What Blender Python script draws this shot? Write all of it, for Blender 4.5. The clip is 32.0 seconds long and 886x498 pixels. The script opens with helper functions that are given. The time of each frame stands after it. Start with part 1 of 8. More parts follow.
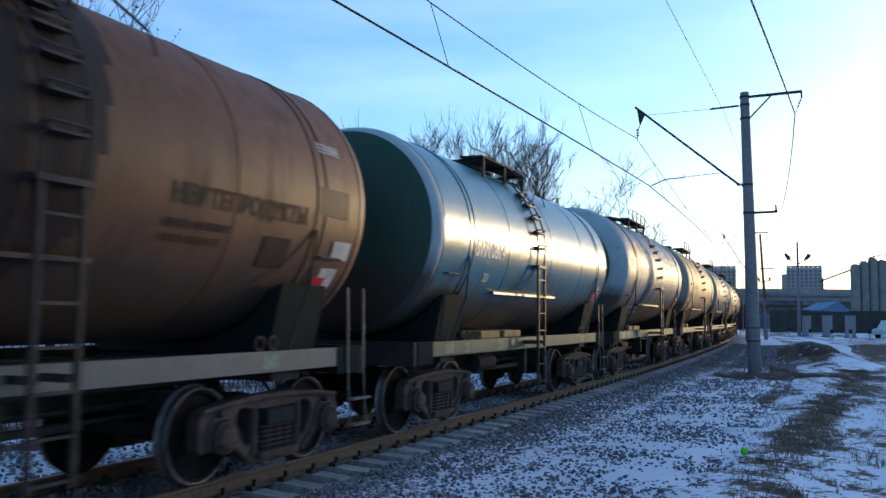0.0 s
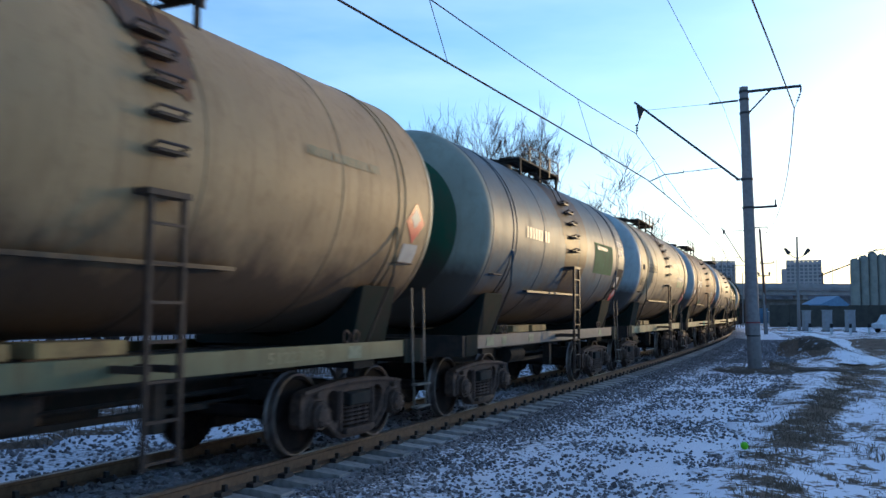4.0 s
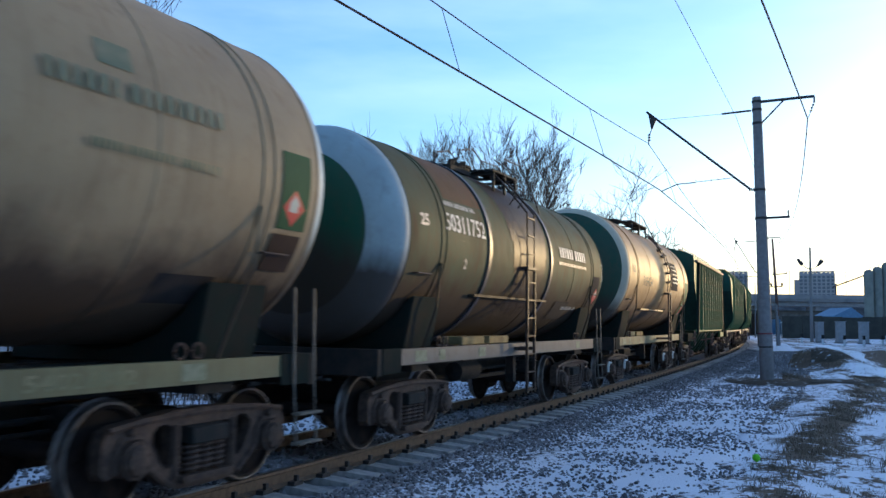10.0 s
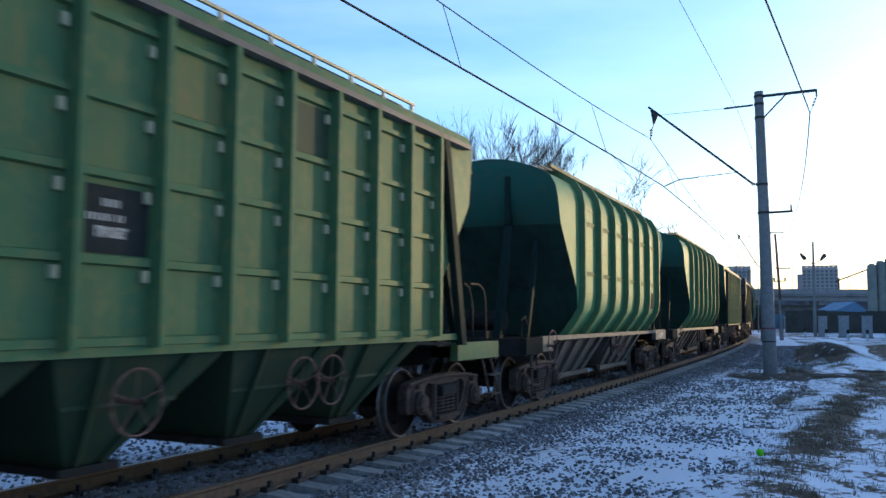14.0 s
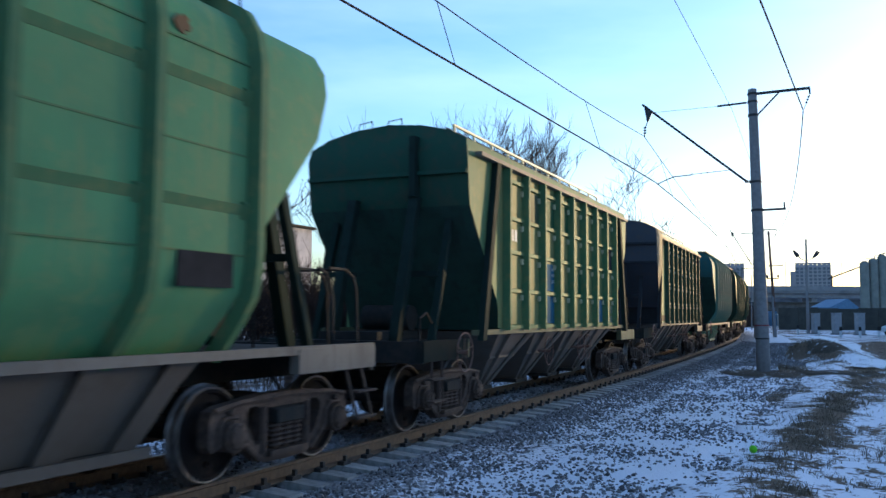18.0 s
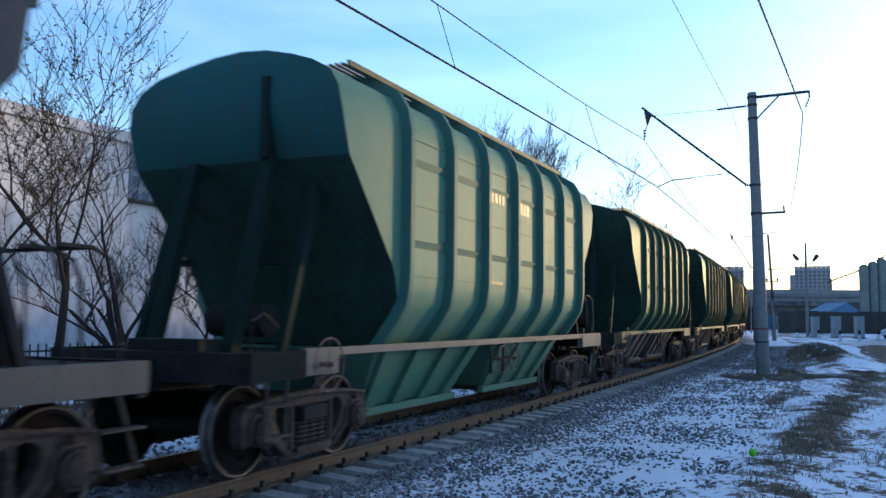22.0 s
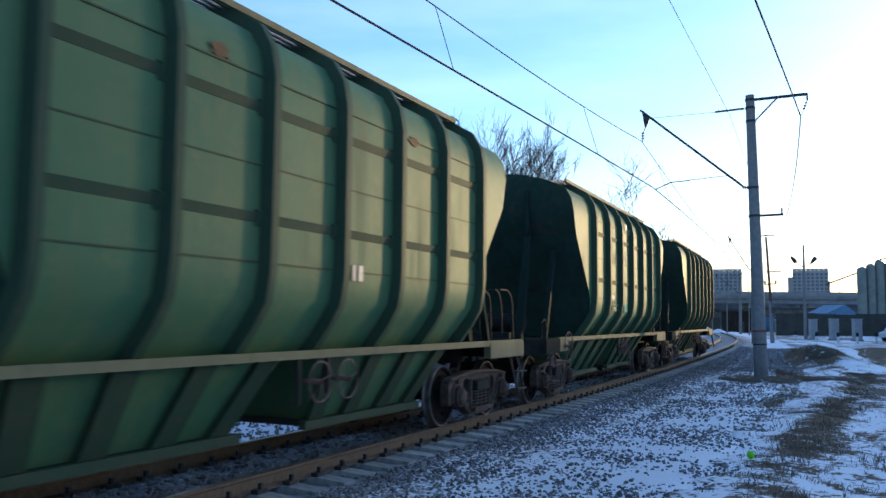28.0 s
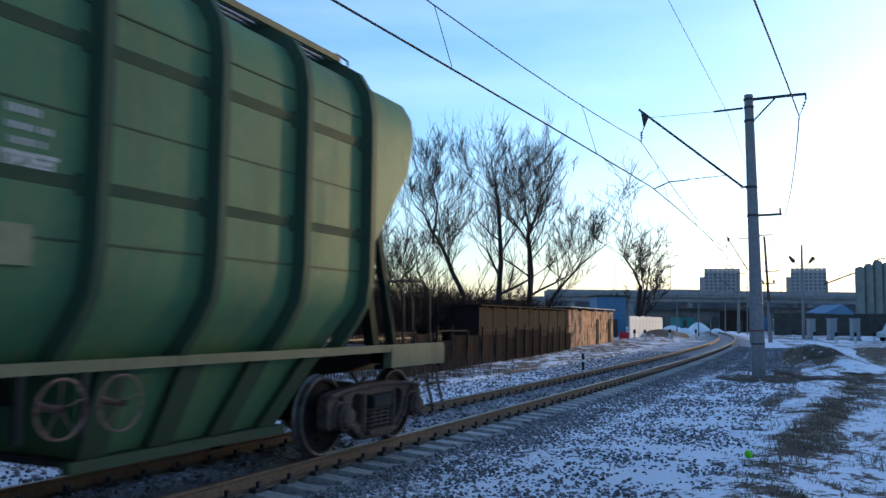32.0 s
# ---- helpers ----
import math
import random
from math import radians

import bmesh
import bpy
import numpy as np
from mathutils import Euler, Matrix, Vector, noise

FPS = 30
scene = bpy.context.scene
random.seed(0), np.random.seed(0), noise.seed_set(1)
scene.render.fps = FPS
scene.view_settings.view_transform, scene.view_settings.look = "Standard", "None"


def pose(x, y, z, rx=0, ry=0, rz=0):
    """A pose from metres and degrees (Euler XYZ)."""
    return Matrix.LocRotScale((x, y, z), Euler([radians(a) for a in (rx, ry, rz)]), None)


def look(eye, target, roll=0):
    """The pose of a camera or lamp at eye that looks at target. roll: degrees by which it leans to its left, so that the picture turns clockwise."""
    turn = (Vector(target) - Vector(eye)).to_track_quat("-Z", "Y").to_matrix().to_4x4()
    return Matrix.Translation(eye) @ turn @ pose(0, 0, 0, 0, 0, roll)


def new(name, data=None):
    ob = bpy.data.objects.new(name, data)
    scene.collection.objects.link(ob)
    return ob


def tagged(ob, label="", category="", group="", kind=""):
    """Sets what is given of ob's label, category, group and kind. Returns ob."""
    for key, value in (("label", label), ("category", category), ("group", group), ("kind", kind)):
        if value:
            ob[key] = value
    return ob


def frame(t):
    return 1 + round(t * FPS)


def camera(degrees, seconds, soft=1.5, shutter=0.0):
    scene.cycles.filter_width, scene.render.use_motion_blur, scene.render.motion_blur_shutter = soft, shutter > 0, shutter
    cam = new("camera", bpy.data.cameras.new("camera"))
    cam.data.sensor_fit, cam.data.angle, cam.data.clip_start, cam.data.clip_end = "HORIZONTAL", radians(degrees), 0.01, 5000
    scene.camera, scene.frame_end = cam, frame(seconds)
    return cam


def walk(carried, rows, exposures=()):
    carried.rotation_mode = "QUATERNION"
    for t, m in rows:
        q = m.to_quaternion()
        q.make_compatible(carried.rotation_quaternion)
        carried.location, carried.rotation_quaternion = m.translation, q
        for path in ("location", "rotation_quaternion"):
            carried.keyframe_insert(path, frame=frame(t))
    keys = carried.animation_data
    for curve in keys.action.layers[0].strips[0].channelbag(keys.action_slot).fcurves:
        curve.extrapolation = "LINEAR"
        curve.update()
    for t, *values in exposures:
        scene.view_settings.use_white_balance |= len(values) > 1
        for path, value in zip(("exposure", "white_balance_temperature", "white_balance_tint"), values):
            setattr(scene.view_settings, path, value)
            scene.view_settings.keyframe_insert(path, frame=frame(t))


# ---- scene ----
PATH = [
    (0, 94.501, -0.589, -0.294),
    (0.5, 94.489, -0.608, -0.292),
    (1, 94.511, -0.630, -0.298),
    (1.5, 94.538, -0.642, -0.349),
    (2, 94.570, -0.643, -0.396),
    (2.5, 94.599, -0.646, -0.440),
    (3, 94.546, -0.495, -0.464),
    (3.5, 94.407, -0.388, -0.450),
    (5.5, 93.732, -0.335, 0.409),
    (6, 93.626, -0.320, 0.494),
    (6.5, 93.601, -0.311, 0.611),
    (7, 93.671, -0.399, 0.687),
    (7.5, 93.959, -0.438, 0.775),
    (8, 94.308, -0.469, 0.711),
    (8.5, 94.576, -0.524, 0.702),
    (9, 94.772, -0.585, 0.646),
    (9.5, 94.804, -0.665, 0.527),
    (10, 94.812, -0.760, 0.421),
    (10.5, 94.825, -0.831, 0.534),
    (11, 94.821, -0.849, 0.529),
    (11.5, 94.846, -0.852, 0.501),
    (12, 94.885, -0.828, 0.442),
    (12.5, 94.835, -0.742, 0.375),
    (13, 94.818, -0.640, 0.414),
    (13.5, 94.746, -0.519, 0.513),
    (14, 94.582, -0.423, 0.616),
    (14.5, 94.530, -0.364, 0.721),
    (16.5, 94.390, -0.354, 0.355),
    (17, 94.366, -0.355, 0.331),
    (17.5, 94.346, -0.393, 0.248),
    (18, 94.404, -0.390, 0.221),
    (18.5, 94.499, -0.367, 0.225),
    (19, 94.600, -0.359, 0.175),
    (19.5, 94.597, -0.359, 0.185),
    (20, 94.613, -0.354, 0.213),
    (20.5, 94.633, -0.390, 0.214),
    (21, 94.609, -0.463, 0.180),
    (21.5, 94.577, -0.494, 0.165),
    (22, 94.583, -0.513, 0.183),
    (22.5, 94.648, -0.534, 0.267),
    (23, 94.620, -0.545, 0.272),
    (23.5, 94.565, -0.556, 0.299),
    (24, 94.558, -0.576, 0.323),
    (24.5, 94.594, -0.561, 0.296),
    (25, 94.616, -0.570, 0.218),
    (25.5, 94.578, -0.568, 0.150),
    (27.5, 94.723, -0.555, 0.140),
    (28, 94.728, -0.540, 0.063),
    (28.5, 94.796, -0.570, -0.084),
    (29, 94.906, -0.574, -0.177),
    (29.5, 94.895, -0.589, -0.215),
    (30, 94.825, -0.620, -0.153),
    (30.5, 94.756, -0.650, -0.055),
    (31, 94.676, -0.656, -0.087),
    (31.5, 94.691, -0.650, -0.057),
    (32, 94.664, -0.639, -0.048),
]

EYE = (0.0, 0.0, 1.68)
cam = camera(55.2, 32.0, soft=1.5, shutter=0.28)
walk(cam, [(t, pose(*EYE, a, b, c)) for t, a, b, c in PATH],
     exposures=[(t, e, 5600, 12) for t, e in ((0.0, 1.46), (3.2, 1.46), (6.0, 1.71), (9.0, 1.71), (10.0, 1.57), (13.0, 1.57), (17.0, 1.59), (19.0, 1.64), (25.0, 1.70), (28.5, 1.66), (31.0, 1.48), (32.0, 1.46))])

# ---- light: a low winter sun, ahead and to the right, under a clear sky ----
SUN_AZ, SUN_EL = 49.0, 6.0     # degrees from +y towards +x, above the horizon
world = bpy.data.worlds.new("sky")
scene.world = world
world.use_nodes = True
wt = world.node_tree
sky = wt.nodes.new("ShaderNodeTexSky")
sky.sky_type = "NISHITA"
sky.sun_disc = False
sky.sun_elevation = radians(SUN_EL)
sky.sun_rotation = radians(SUN_AZ)
sky.air_density, sky.dust_density, sky.ozone_density = 1.1, 1.1, 3.3
back = wt.nodes["Background"]
back.inputs["Strength"].default_value = 0.15
# thin streaks of high cloud
tc = wt.nodes.new("ShaderNodeTexCoord")
mp = wt.nodes.new("ShaderNodeMapping")
mp.inputs["Scale"].default_value = (1.6, 2.2, 7.0)
mp.inputs["Rotation"].default_value = (0.25, -0.35, 0.0)
nz = wt.nodes.new("ShaderNodeTexNoise")
nz.inputs["Scale"].default_value, nz.inputs["Detail"].default_value, nz.inputs["Roughness"].default_value = 1.7, 5.0, 0.5
mr = wt.nodes.new("ShaderNodeMapRange")
mr.inputs["From Min"].default_value, mr.inputs["From Max"].default_value = 0.42, 0.75
mr.inputs["To Min"].default_value, mr.inputs["To Max"].default_value = 0.0, 0.2
mx = wt.nodes.new("ShaderNodeMix")
mx.data_type = "RGBA"
mx.inputs["B"].default_value = (3.6, 4.0, 4.6, 1)
wt.links.new(tc.outputs["Generated"], mp.inputs["Vector"])
wt.links.new(mp.outputs["Vector"], nz.inputs["Vector"])
wt.links.new(nz.outputs["Fac"], mr.inputs["Value"])
wt.links.new(mr.outputs["Result"], mx.inputs["Factor"])
wt.links.new(sky.outputs["Color"], mx.inputs["A"])
wt.links.new(mx.outputs["Result"], back.inputs["Color"])

sun = new("sun", bpy.data.lights.new("sun", "SUN"))
sun.data.energy = 1.25
sun.data.angle = radians(1.8)
sun.data.color = (1.0, 0.66, 0.28)
_a, _e = radians(SUN_AZ), radians(SUN_EL)
sun.matrix_world = look((60 * math.sin(_a), 60 * math.cos(_a), 60 * math.tan(_e)), (0, 0, 0))


# ---- materials ----
def nodes_of(name):
    m = bpy.data.materials.new(name)
    m.use_nodes = True
    nt = m.node_tree
    return m, nt, nt.nodes["Principled BSDF"]


def noise_fac(nt, scale, lo, hi, detail=4.0, stretch=(1, 1, 1), space="Object"):
    """A noise, cut to a soft step between lo and hi."""
    tc = nt.nodes.new("ShaderNodeTexCoord")
    mp = nt.nodes.new("ShaderNodeMapping")
    mp.inputs["Scale"].default_value = stretch
    nz = nt.nodes.new("ShaderNodeTexNoise")
    nz.inputs["Scale"].default_value = scale
    nz.inputs["Detail"].default_value = detail
    nz.inputs["Roughness"].default_value = 0.62
    mr = nt.nodes.new("ShaderNodeMapRange")
    mr.inputs["From Min"].default_value, mr.inputs["From Max"].default_value = lo, hi
    nt.links.new(tc.outputs[space], mp.inputs["Vector"])
    nt.links.new(mp.outputs["Vector"], nz.inputs["Vector"])
    nt.links.new(nz.outputs["Fac"], mr.inputs["Value"])
    return mr.outputs["Result"], nz.outputs["Fac"]


def blend(nt, fac, a, b):
    mx = nt.nodes.new("ShaderNodeMix")
    mx.data_type = "RGBA"
    nt.links.new(fac, mx.inputs["Factor"])
    for sock, v in ((mx.inputs["A"], a), (mx.inputs["B"], b)):
        if isinstance(v, tuple):
            sock.default_value = (*v, 1)
        else:
            nt.links.new(v, sock)
    return mx.outputs["Result"]


def add_bump(nt, bsdf, height, strength, distance):
    bp = nt.nodes.new("ShaderNodeBump")
    bp.inputs["Strength"].default_value = strength
    bp.inputs["Distance"].default_value = distance
    nt.links.new(height, bp.inputs["Height"])
    nt.links.new(bp.outputs["Normal"], bsdf.inputs["Normal"])


def surface(name, col, col2=None, scale=3.0, lo=0.4, hi=0.65, dirt=None, dscale=1.2, dlo=0.5, dhi=0.75,
            stretch=(1, 1, 1), rough=0.6, metal=0.0, bump=0.2, bdist=0.01, bscale=None, tint=0.0):
    """Two colours mixed by a fine noise, then dirt by a coarse one."""
    m, nt, b = nodes_of(name)
    b.inputs["Roughness"].default_value = rough
    b.inputs["Metallic"].default_value = metal
    b.inputs["Specular IOR Level"].default_value = 0.5 * (1 - rough) + 0.04
    f1, raw = noise_fac(nt, scale, lo, hi)
    c = blend(nt, f1, col, col2 or tuple(v * 0.8 for v in col))
    if dirt:
        f2, _ = noise_fac(nt, dscale, dlo, dhi, 6.0, stretch)
        c = blend(nt, f2, c, dirt)
    if tint:
        oi = nt.nodes.new("ShaderNodeObjectInfo")
        hs = nt.nodes.new("ShaderNodeHueSaturation")
        mr = nt.nodes.new("ShaderNodeMapRange")
        mr.inputs["To Min"].default_value, mr.inputs["To Max"].default_value = 1 - tint, 1 + tint
        nt.links.new(oi.outputs["Random"], mr.inputs["Value"])
        nt.links.new(mr.outputs["Result"], hs.inputs["Value"])
        nt.links.new(c, hs.inputs["Color"])
        c = hs.outputs["Color"]
    nt.links.new(c, b.inputs["Base Color"])
    if bump:
        _, h = noise_fac(nt, bscale or scale * 6, 0, 1)
        add_bump(nt, b, h, bump, bdist)
    return m


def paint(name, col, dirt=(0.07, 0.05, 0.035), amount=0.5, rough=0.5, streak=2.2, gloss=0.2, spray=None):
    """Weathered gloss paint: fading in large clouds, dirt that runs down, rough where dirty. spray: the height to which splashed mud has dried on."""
    m, nt, b = nodes_of(name)
    f1, _ = noise_fac(nt, 0.9, 0.35, 0.7, 5.0)
    c = blend(nt, f1, col, tuple(min(1, v * 0.72 + 0.012) for v in col))
    f2, _ = noise_fac(nt, streak, 0.72 - 0.22 * amount, 0.95 - 0.16 * amount, 6.0, (1.6, 1.6, 0.22))
    c = blend(nt, f2, c, dirt)
    # faint plate-sized clouds, narrow run marks and fine specks
    f4, _ = noise_fac(nt, 0.45, 0.46, 0.7, 3.0, (1, 1, 1.5))
    c = blend(nt, f4, c, tuple(0.72 * v + 0.28 * w for v, w in zip(col, dirt)))
    f6, _ = noise_fac(nt, 5.0, 0.60 - 0.04 * amount, 0.74, 4.0, (2.2, 0.4, 0.10))
    c = blend(nt, f6, c, tuple(0.45 * v + 0.55 * w for v, w in zip(col, dirt)))
    f3, _ = noise_fac(nt, 6.0, 0.50, 0.72, 8.0)
    c = blend(nt, f3, c, tuple(0.55 * v + 0.45 * w for v, w in zip(col, dirt)))
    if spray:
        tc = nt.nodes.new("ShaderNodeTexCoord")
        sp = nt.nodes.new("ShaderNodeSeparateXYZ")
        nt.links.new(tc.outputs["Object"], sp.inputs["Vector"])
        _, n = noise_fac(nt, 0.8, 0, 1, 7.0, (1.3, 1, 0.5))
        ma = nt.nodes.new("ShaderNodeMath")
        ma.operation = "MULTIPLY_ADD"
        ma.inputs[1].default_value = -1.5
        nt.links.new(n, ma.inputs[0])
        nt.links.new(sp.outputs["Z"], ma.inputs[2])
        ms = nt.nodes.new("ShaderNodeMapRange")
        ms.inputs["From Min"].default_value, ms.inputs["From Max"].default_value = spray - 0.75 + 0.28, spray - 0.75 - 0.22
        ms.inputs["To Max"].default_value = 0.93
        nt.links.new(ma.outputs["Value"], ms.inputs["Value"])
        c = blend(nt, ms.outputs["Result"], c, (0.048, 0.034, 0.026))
    b.inputs["Specular IOR Level"].default_value = gloss
    nt.links.new(c, b.inputs["Base Color"])
    mr = nt.nodes.new("ShaderNodeMapRange")
    mr.inputs["To Min"].default_value, mr.inputs["To Max"].default_value = rough + 0.1, min(0.9, rough + 0.3)
    nt.links.new(f2, mr.inputs["Value"])
    nt.links.new(mr.outputs["Result"], b.inputs["Roughness"])
    _, h = noise_fac(nt, 1.5, 0, 1, 3.0)
    add_bump(nt, b, h, 0.35, 0.035)
    return m


RUST = surface("rusty_steel", (0.088, 0.062, 0.05), (0.045, 0.034, 0.03), 14, dirt=(0.15, 0.10, 0.072), dscale=3, rough=0.75, metal=0.2, bump=0.4)
BLACK = surface("grimy_black_steel", (0.020, 0.022, 0.022), (0.03, 0.027, 0.025), 10, dirt=(0.045, 0.036, 0.03), dscale=2.5, rough=0.8, bump=0.3)
TREAD = surface("worn_wheel_steel", (0.20, 0.18, 0.17), (0.10, 0.085, 0.075), 12, rough=0.45, metal=0.7, bump=0.1)
WHEEL = surface("wheel_disc_steel", (0.018, 0.014, 0.013), (0.012, 0.01, 0.01), 9, dirt=(0.04, 0.026, 0.02), dscale=4, rough=0.85, bump=0.3)
RAIL = surface("rail_rust", (0.17, 0.112, 0.072), (0.11, 0.075, 0.052), 12, rough=0.75, metal=0.1, bump=0.3, bdist=0.004)
RAILTOP = surface("rail_head_steel", (0.28, 0.21, 0.15), (0.2, 0.15, 0.11), 16, rough=0.4, metal=0.8, bump=0.1)
SILLP = paint("sill_paint", (0.15, 0.155, 0.085), dirt=(0.085, 0.065, 0.038), amount=1.0, rough=0.5)
GREYSILL = paint("grey_sill_paint", (0.17, 0.155, 0.135), amount=0.65, rough=0.55)
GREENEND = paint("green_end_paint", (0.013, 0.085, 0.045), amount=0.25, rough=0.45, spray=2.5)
CONCRETE = surface("pole_concrete", (0.22, 0.215, 0.22), (0.17, 0.165, 0.17), 8, dirt=(0.13, 0.12, 0.12), dscale=0.9, stretch=(1, 1, 0.3), rough=0.85, bump=0.3)
SLEEPER = surface("sleeper_concrete", (0.36, 0.35, 0.34), (0.26, 0.255, 0.25), 9, dirt=(0.10, 0.09, 0.075), dscale=2.5, rough=0.9, bump=0.4, tint=0.25)
MATTBLACK = surface("matt_black_paint", (0.022, 0.03, 0.029), (0.032, 0.034, 0.031), 6, dirt=(0.05, 0.04, 0.032), dscale=2.0, rough=0.85, bump=0.1)
IRON = surface("dark_ironwork", (0.03, 0.031, 0.035), (0.05, 0.045, 0.042), 10, rough=0.55, metal=0.3, bump=0.2)
COPPER = surface("old_copper_wire", (0.03, 0.03, 0.036), rough=0.95, bump=0)
WHITEP = surface("white_lettering", (0.62, 0.63, 0.60), (0.45, 0.45, 0.43), 6, rough=0.6, bump=0)
BLACKP = surface("black_lettering", (0.035, 0.03, 0.028), (0.06, 0.05, 0.04), 6, rough=0.6, bump=0)


# ---- building kit ----
def box(bm, x0, x1, y0, y1, z0, z1, m=None):
    v = [bm.verts.new((x, y, z) if m is None else m @ Vector((x, y, z)))
         for x in (x0, x1) for y in (y0, y1) for z in (z0, z1)]
    for f in ((0, 1, 3, 2), (4, 6, 7, 5), (0, 4, 5, 1), (2, 3, 7, 6), (0, 2, 6, 4), (1, 5, 7, 3)):
        bm.faces.new([v[i] for i in f])


def prism(bm, poly, axis, a, b):
    """A polygon in the plane across an axis, drawn out from a to b. poly is in (x,z) for 'y', (y,z) for 'x', (x,y) for 'z'."""
    def at(u, w, d):
        return {"x": (d, u, w), "y": (u, d, w), "z": (u, w, d)}[axis]
    lo = [bm.verts.new(at(u, w, a)) for u, w in poly]
    hi = [bm.verts.new(at(u, w, b)) for u, w in poly]
    n = len(poly)
    for i in range(n):
        bm.faces.new((lo[i], lo[(i + 1) % n], hi[(i + 1) % n], hi[i]))
    bm.faces.new(lo[::-1])
    bm.faces.new(hi)


def tube(bm, pts, r, n=8, r2=None, closed=False, cap=True):
    """A round bar along a line of points; r2: its radius at the end."""
    pts = [Vector(p) for p in pts]
    rings = []
    for i, p in enumerate(pts):
        if closed:
            d = pts[(i + 1) % len(pts)] - pts[i - 1]
        else:
            d = pts[min(i + 1, len(pts) - 1)] - pts[max(i - 1, 0)]
        d.normalize()
        u = d.cross(Vector((0, 0, 1)))
        if u.length < 0.05:
            u = d.cross(Vector((0, 1, 0)))
        u.normalize()
        w = d.cross(u)
        rr = r if r2 is None else r + (r2 - r) * i / (len(pts) - 1)
        rings.append([bm.verts.new(p + rr * (math.cos(6.28319 * k / n) * u + math.sin(6.28319 * k / n) * w)) for k in range(n)])
    m = len(rings)
    for i in range(m if closed else m - 1):
        a, b = rings[i], rings[(i + 1) % m]
        for k in range(n):
            bm.faces.new((a[k], a[(k + 1) % n], b[(k + 1) % n], b[k]))
    if cap and not closed:
        bm.faces.new(rings[0][::-1])
        bm.faces.new(rings[-1])


def lathe(bm, prof, axis="y", n=40, centre=(0, 0, 0)):
    """A profile of (along, radius) turned round an axis through centre."""
    c = Vector(centre)
    rings = []
    for a, r in prof:
        ring = []
        for k in range(n):
            co, si = math.cos(6.28318531 * k / n), math.sin(6.28318531 * k / n)
            v = {"y": (r * co, a, r * si), "x": (a, r * co, r * si), "z": (r * co, r * si, a)}[axis]
            ring.append(bm.verts.new(c + Vector(v)))
        rings.append(ring)
    for a, b in zip(rings, rings[1:]):
        for k in range(n):
            bm.faces.new((a[k], a[(k + 1) % n], b[(k + 1) % n], b[k]))
    return rings


def tidy(bm, bevel=0.0, smooth=0.0):
    bmesh.ops.recalc_face_normals(bm, faces=bm.faces)
    if bevel:
        sharp = [e for e in bm.edges if len(e.link_faces) == 2 and e.calc_face_angle(0) > 0.6]
        bmesh.ops.bevel(bm, geom=sharp, offset=bevel, segments=1, affect="EDGES", profile=0.5, clamp_overlap=True)
    if smooth:
        for f in bm.faces:
            f.smooth = True
        for e in bm.edges:
            if len(e.link_faces) == 2 and e.calc_face_angle(0) > smooth:
                e.smooth = False


def to_mesh(name, bm, material, bevel=0.0, smooth=0.6):
    tidy(bm, bevel, smooth)
    me = bpy.data.meshes.new(name)
    bm.to_mesh(me)
    bm.free()
    for m in (material if isinstance(material, (list, tuple)) else (material,)):
        me.materials.append(m)
    return me


def part(name, bm, material, parent=None, label="", bevel=0.0, smooth=0.6):
    """Links a bmesh (or a mesh made before) as ONE mesh object under a thing or a part."""
    me = bm if isinstance(bm, bpy.types.Mesh) else to_mesh(name, bm, material, bevel, smooth)
    ob = new(name, me)
    ob.parent = parent
    return tagged(ob, label)


KEPT = {}


def kept(key, make):
    """A mesh that is made once and shared."""
    if key not in KEPT:
        KEPT[key] = make()
    return KEPT[key]


def thing(name, label, category, group="", kind=""):
    return tagged(new(name), label, category, group, kind)


# ---- the line of the track ----
# From the place abreast of the camera: heading from +y towards +x, and how it bends.
X0, Y0, PSI = -2.5, 8.2225, 0.4344
STEP = 0.5
_s = np.arange(-420.0, 520.0 + STEP, STEP)


def bend(s):
    k = -4.78e-4 - 2.4e-5 * s + 2.65e-7 * s * s / 2
    if s < 0:
        return 0.0
    if s > 60:
        k = max(-0.0021, -4.78e-4 - 2.4e-5 * 60 + 2.65e-7 * 1800 - 6e-5 * (s - 60))
    return k if s < 108 else 0.0


_k = np.array([bend(s) for s in _s])
_i0 = int(round(420.0 / STEP))
_th = np.concatenate([[0], np.cumsum((_k[1:] + _k[:-1]) / 2 * STEP)])
_th = _th - _th[_i0] + PSI
_sx, _sy = np.sin(_th), np.cos(_th)
_px = np.concatenate([[0], np.cumsum((_sx[1:] + _sx[:-1]) / 2 * STEP)])
_py = np.concatenate([[0], np.cumsum((_sy[1:] + _sy[:-1]) / 2 * STEP)])
_px, _py = _px - _px[_i0] + X0, _py - _py[_i0] + Y0
HALF_GAUGE = 0.7975


def track(s, off=0.0):
    """A point of the track's middle line, off metres to its right (the camera's side), and its heading."""
    th = float(np.interp(s, _s, _th))
    o = off - HALF_GAUGE
    return float(np.interp(s, _s, _px)) + o * math.cos(th), float(np.interp(s, _s, _py)) - o * math.sin(th), th


def beside(s, off, z=0.0, turn=0.0):
    """The pose of a thing beside the track: its x runs along the track."""
    x, y, th = track(s, off)
    return pose(x, y, z, 0, 0, 90 - math.degrees(th) + turn)


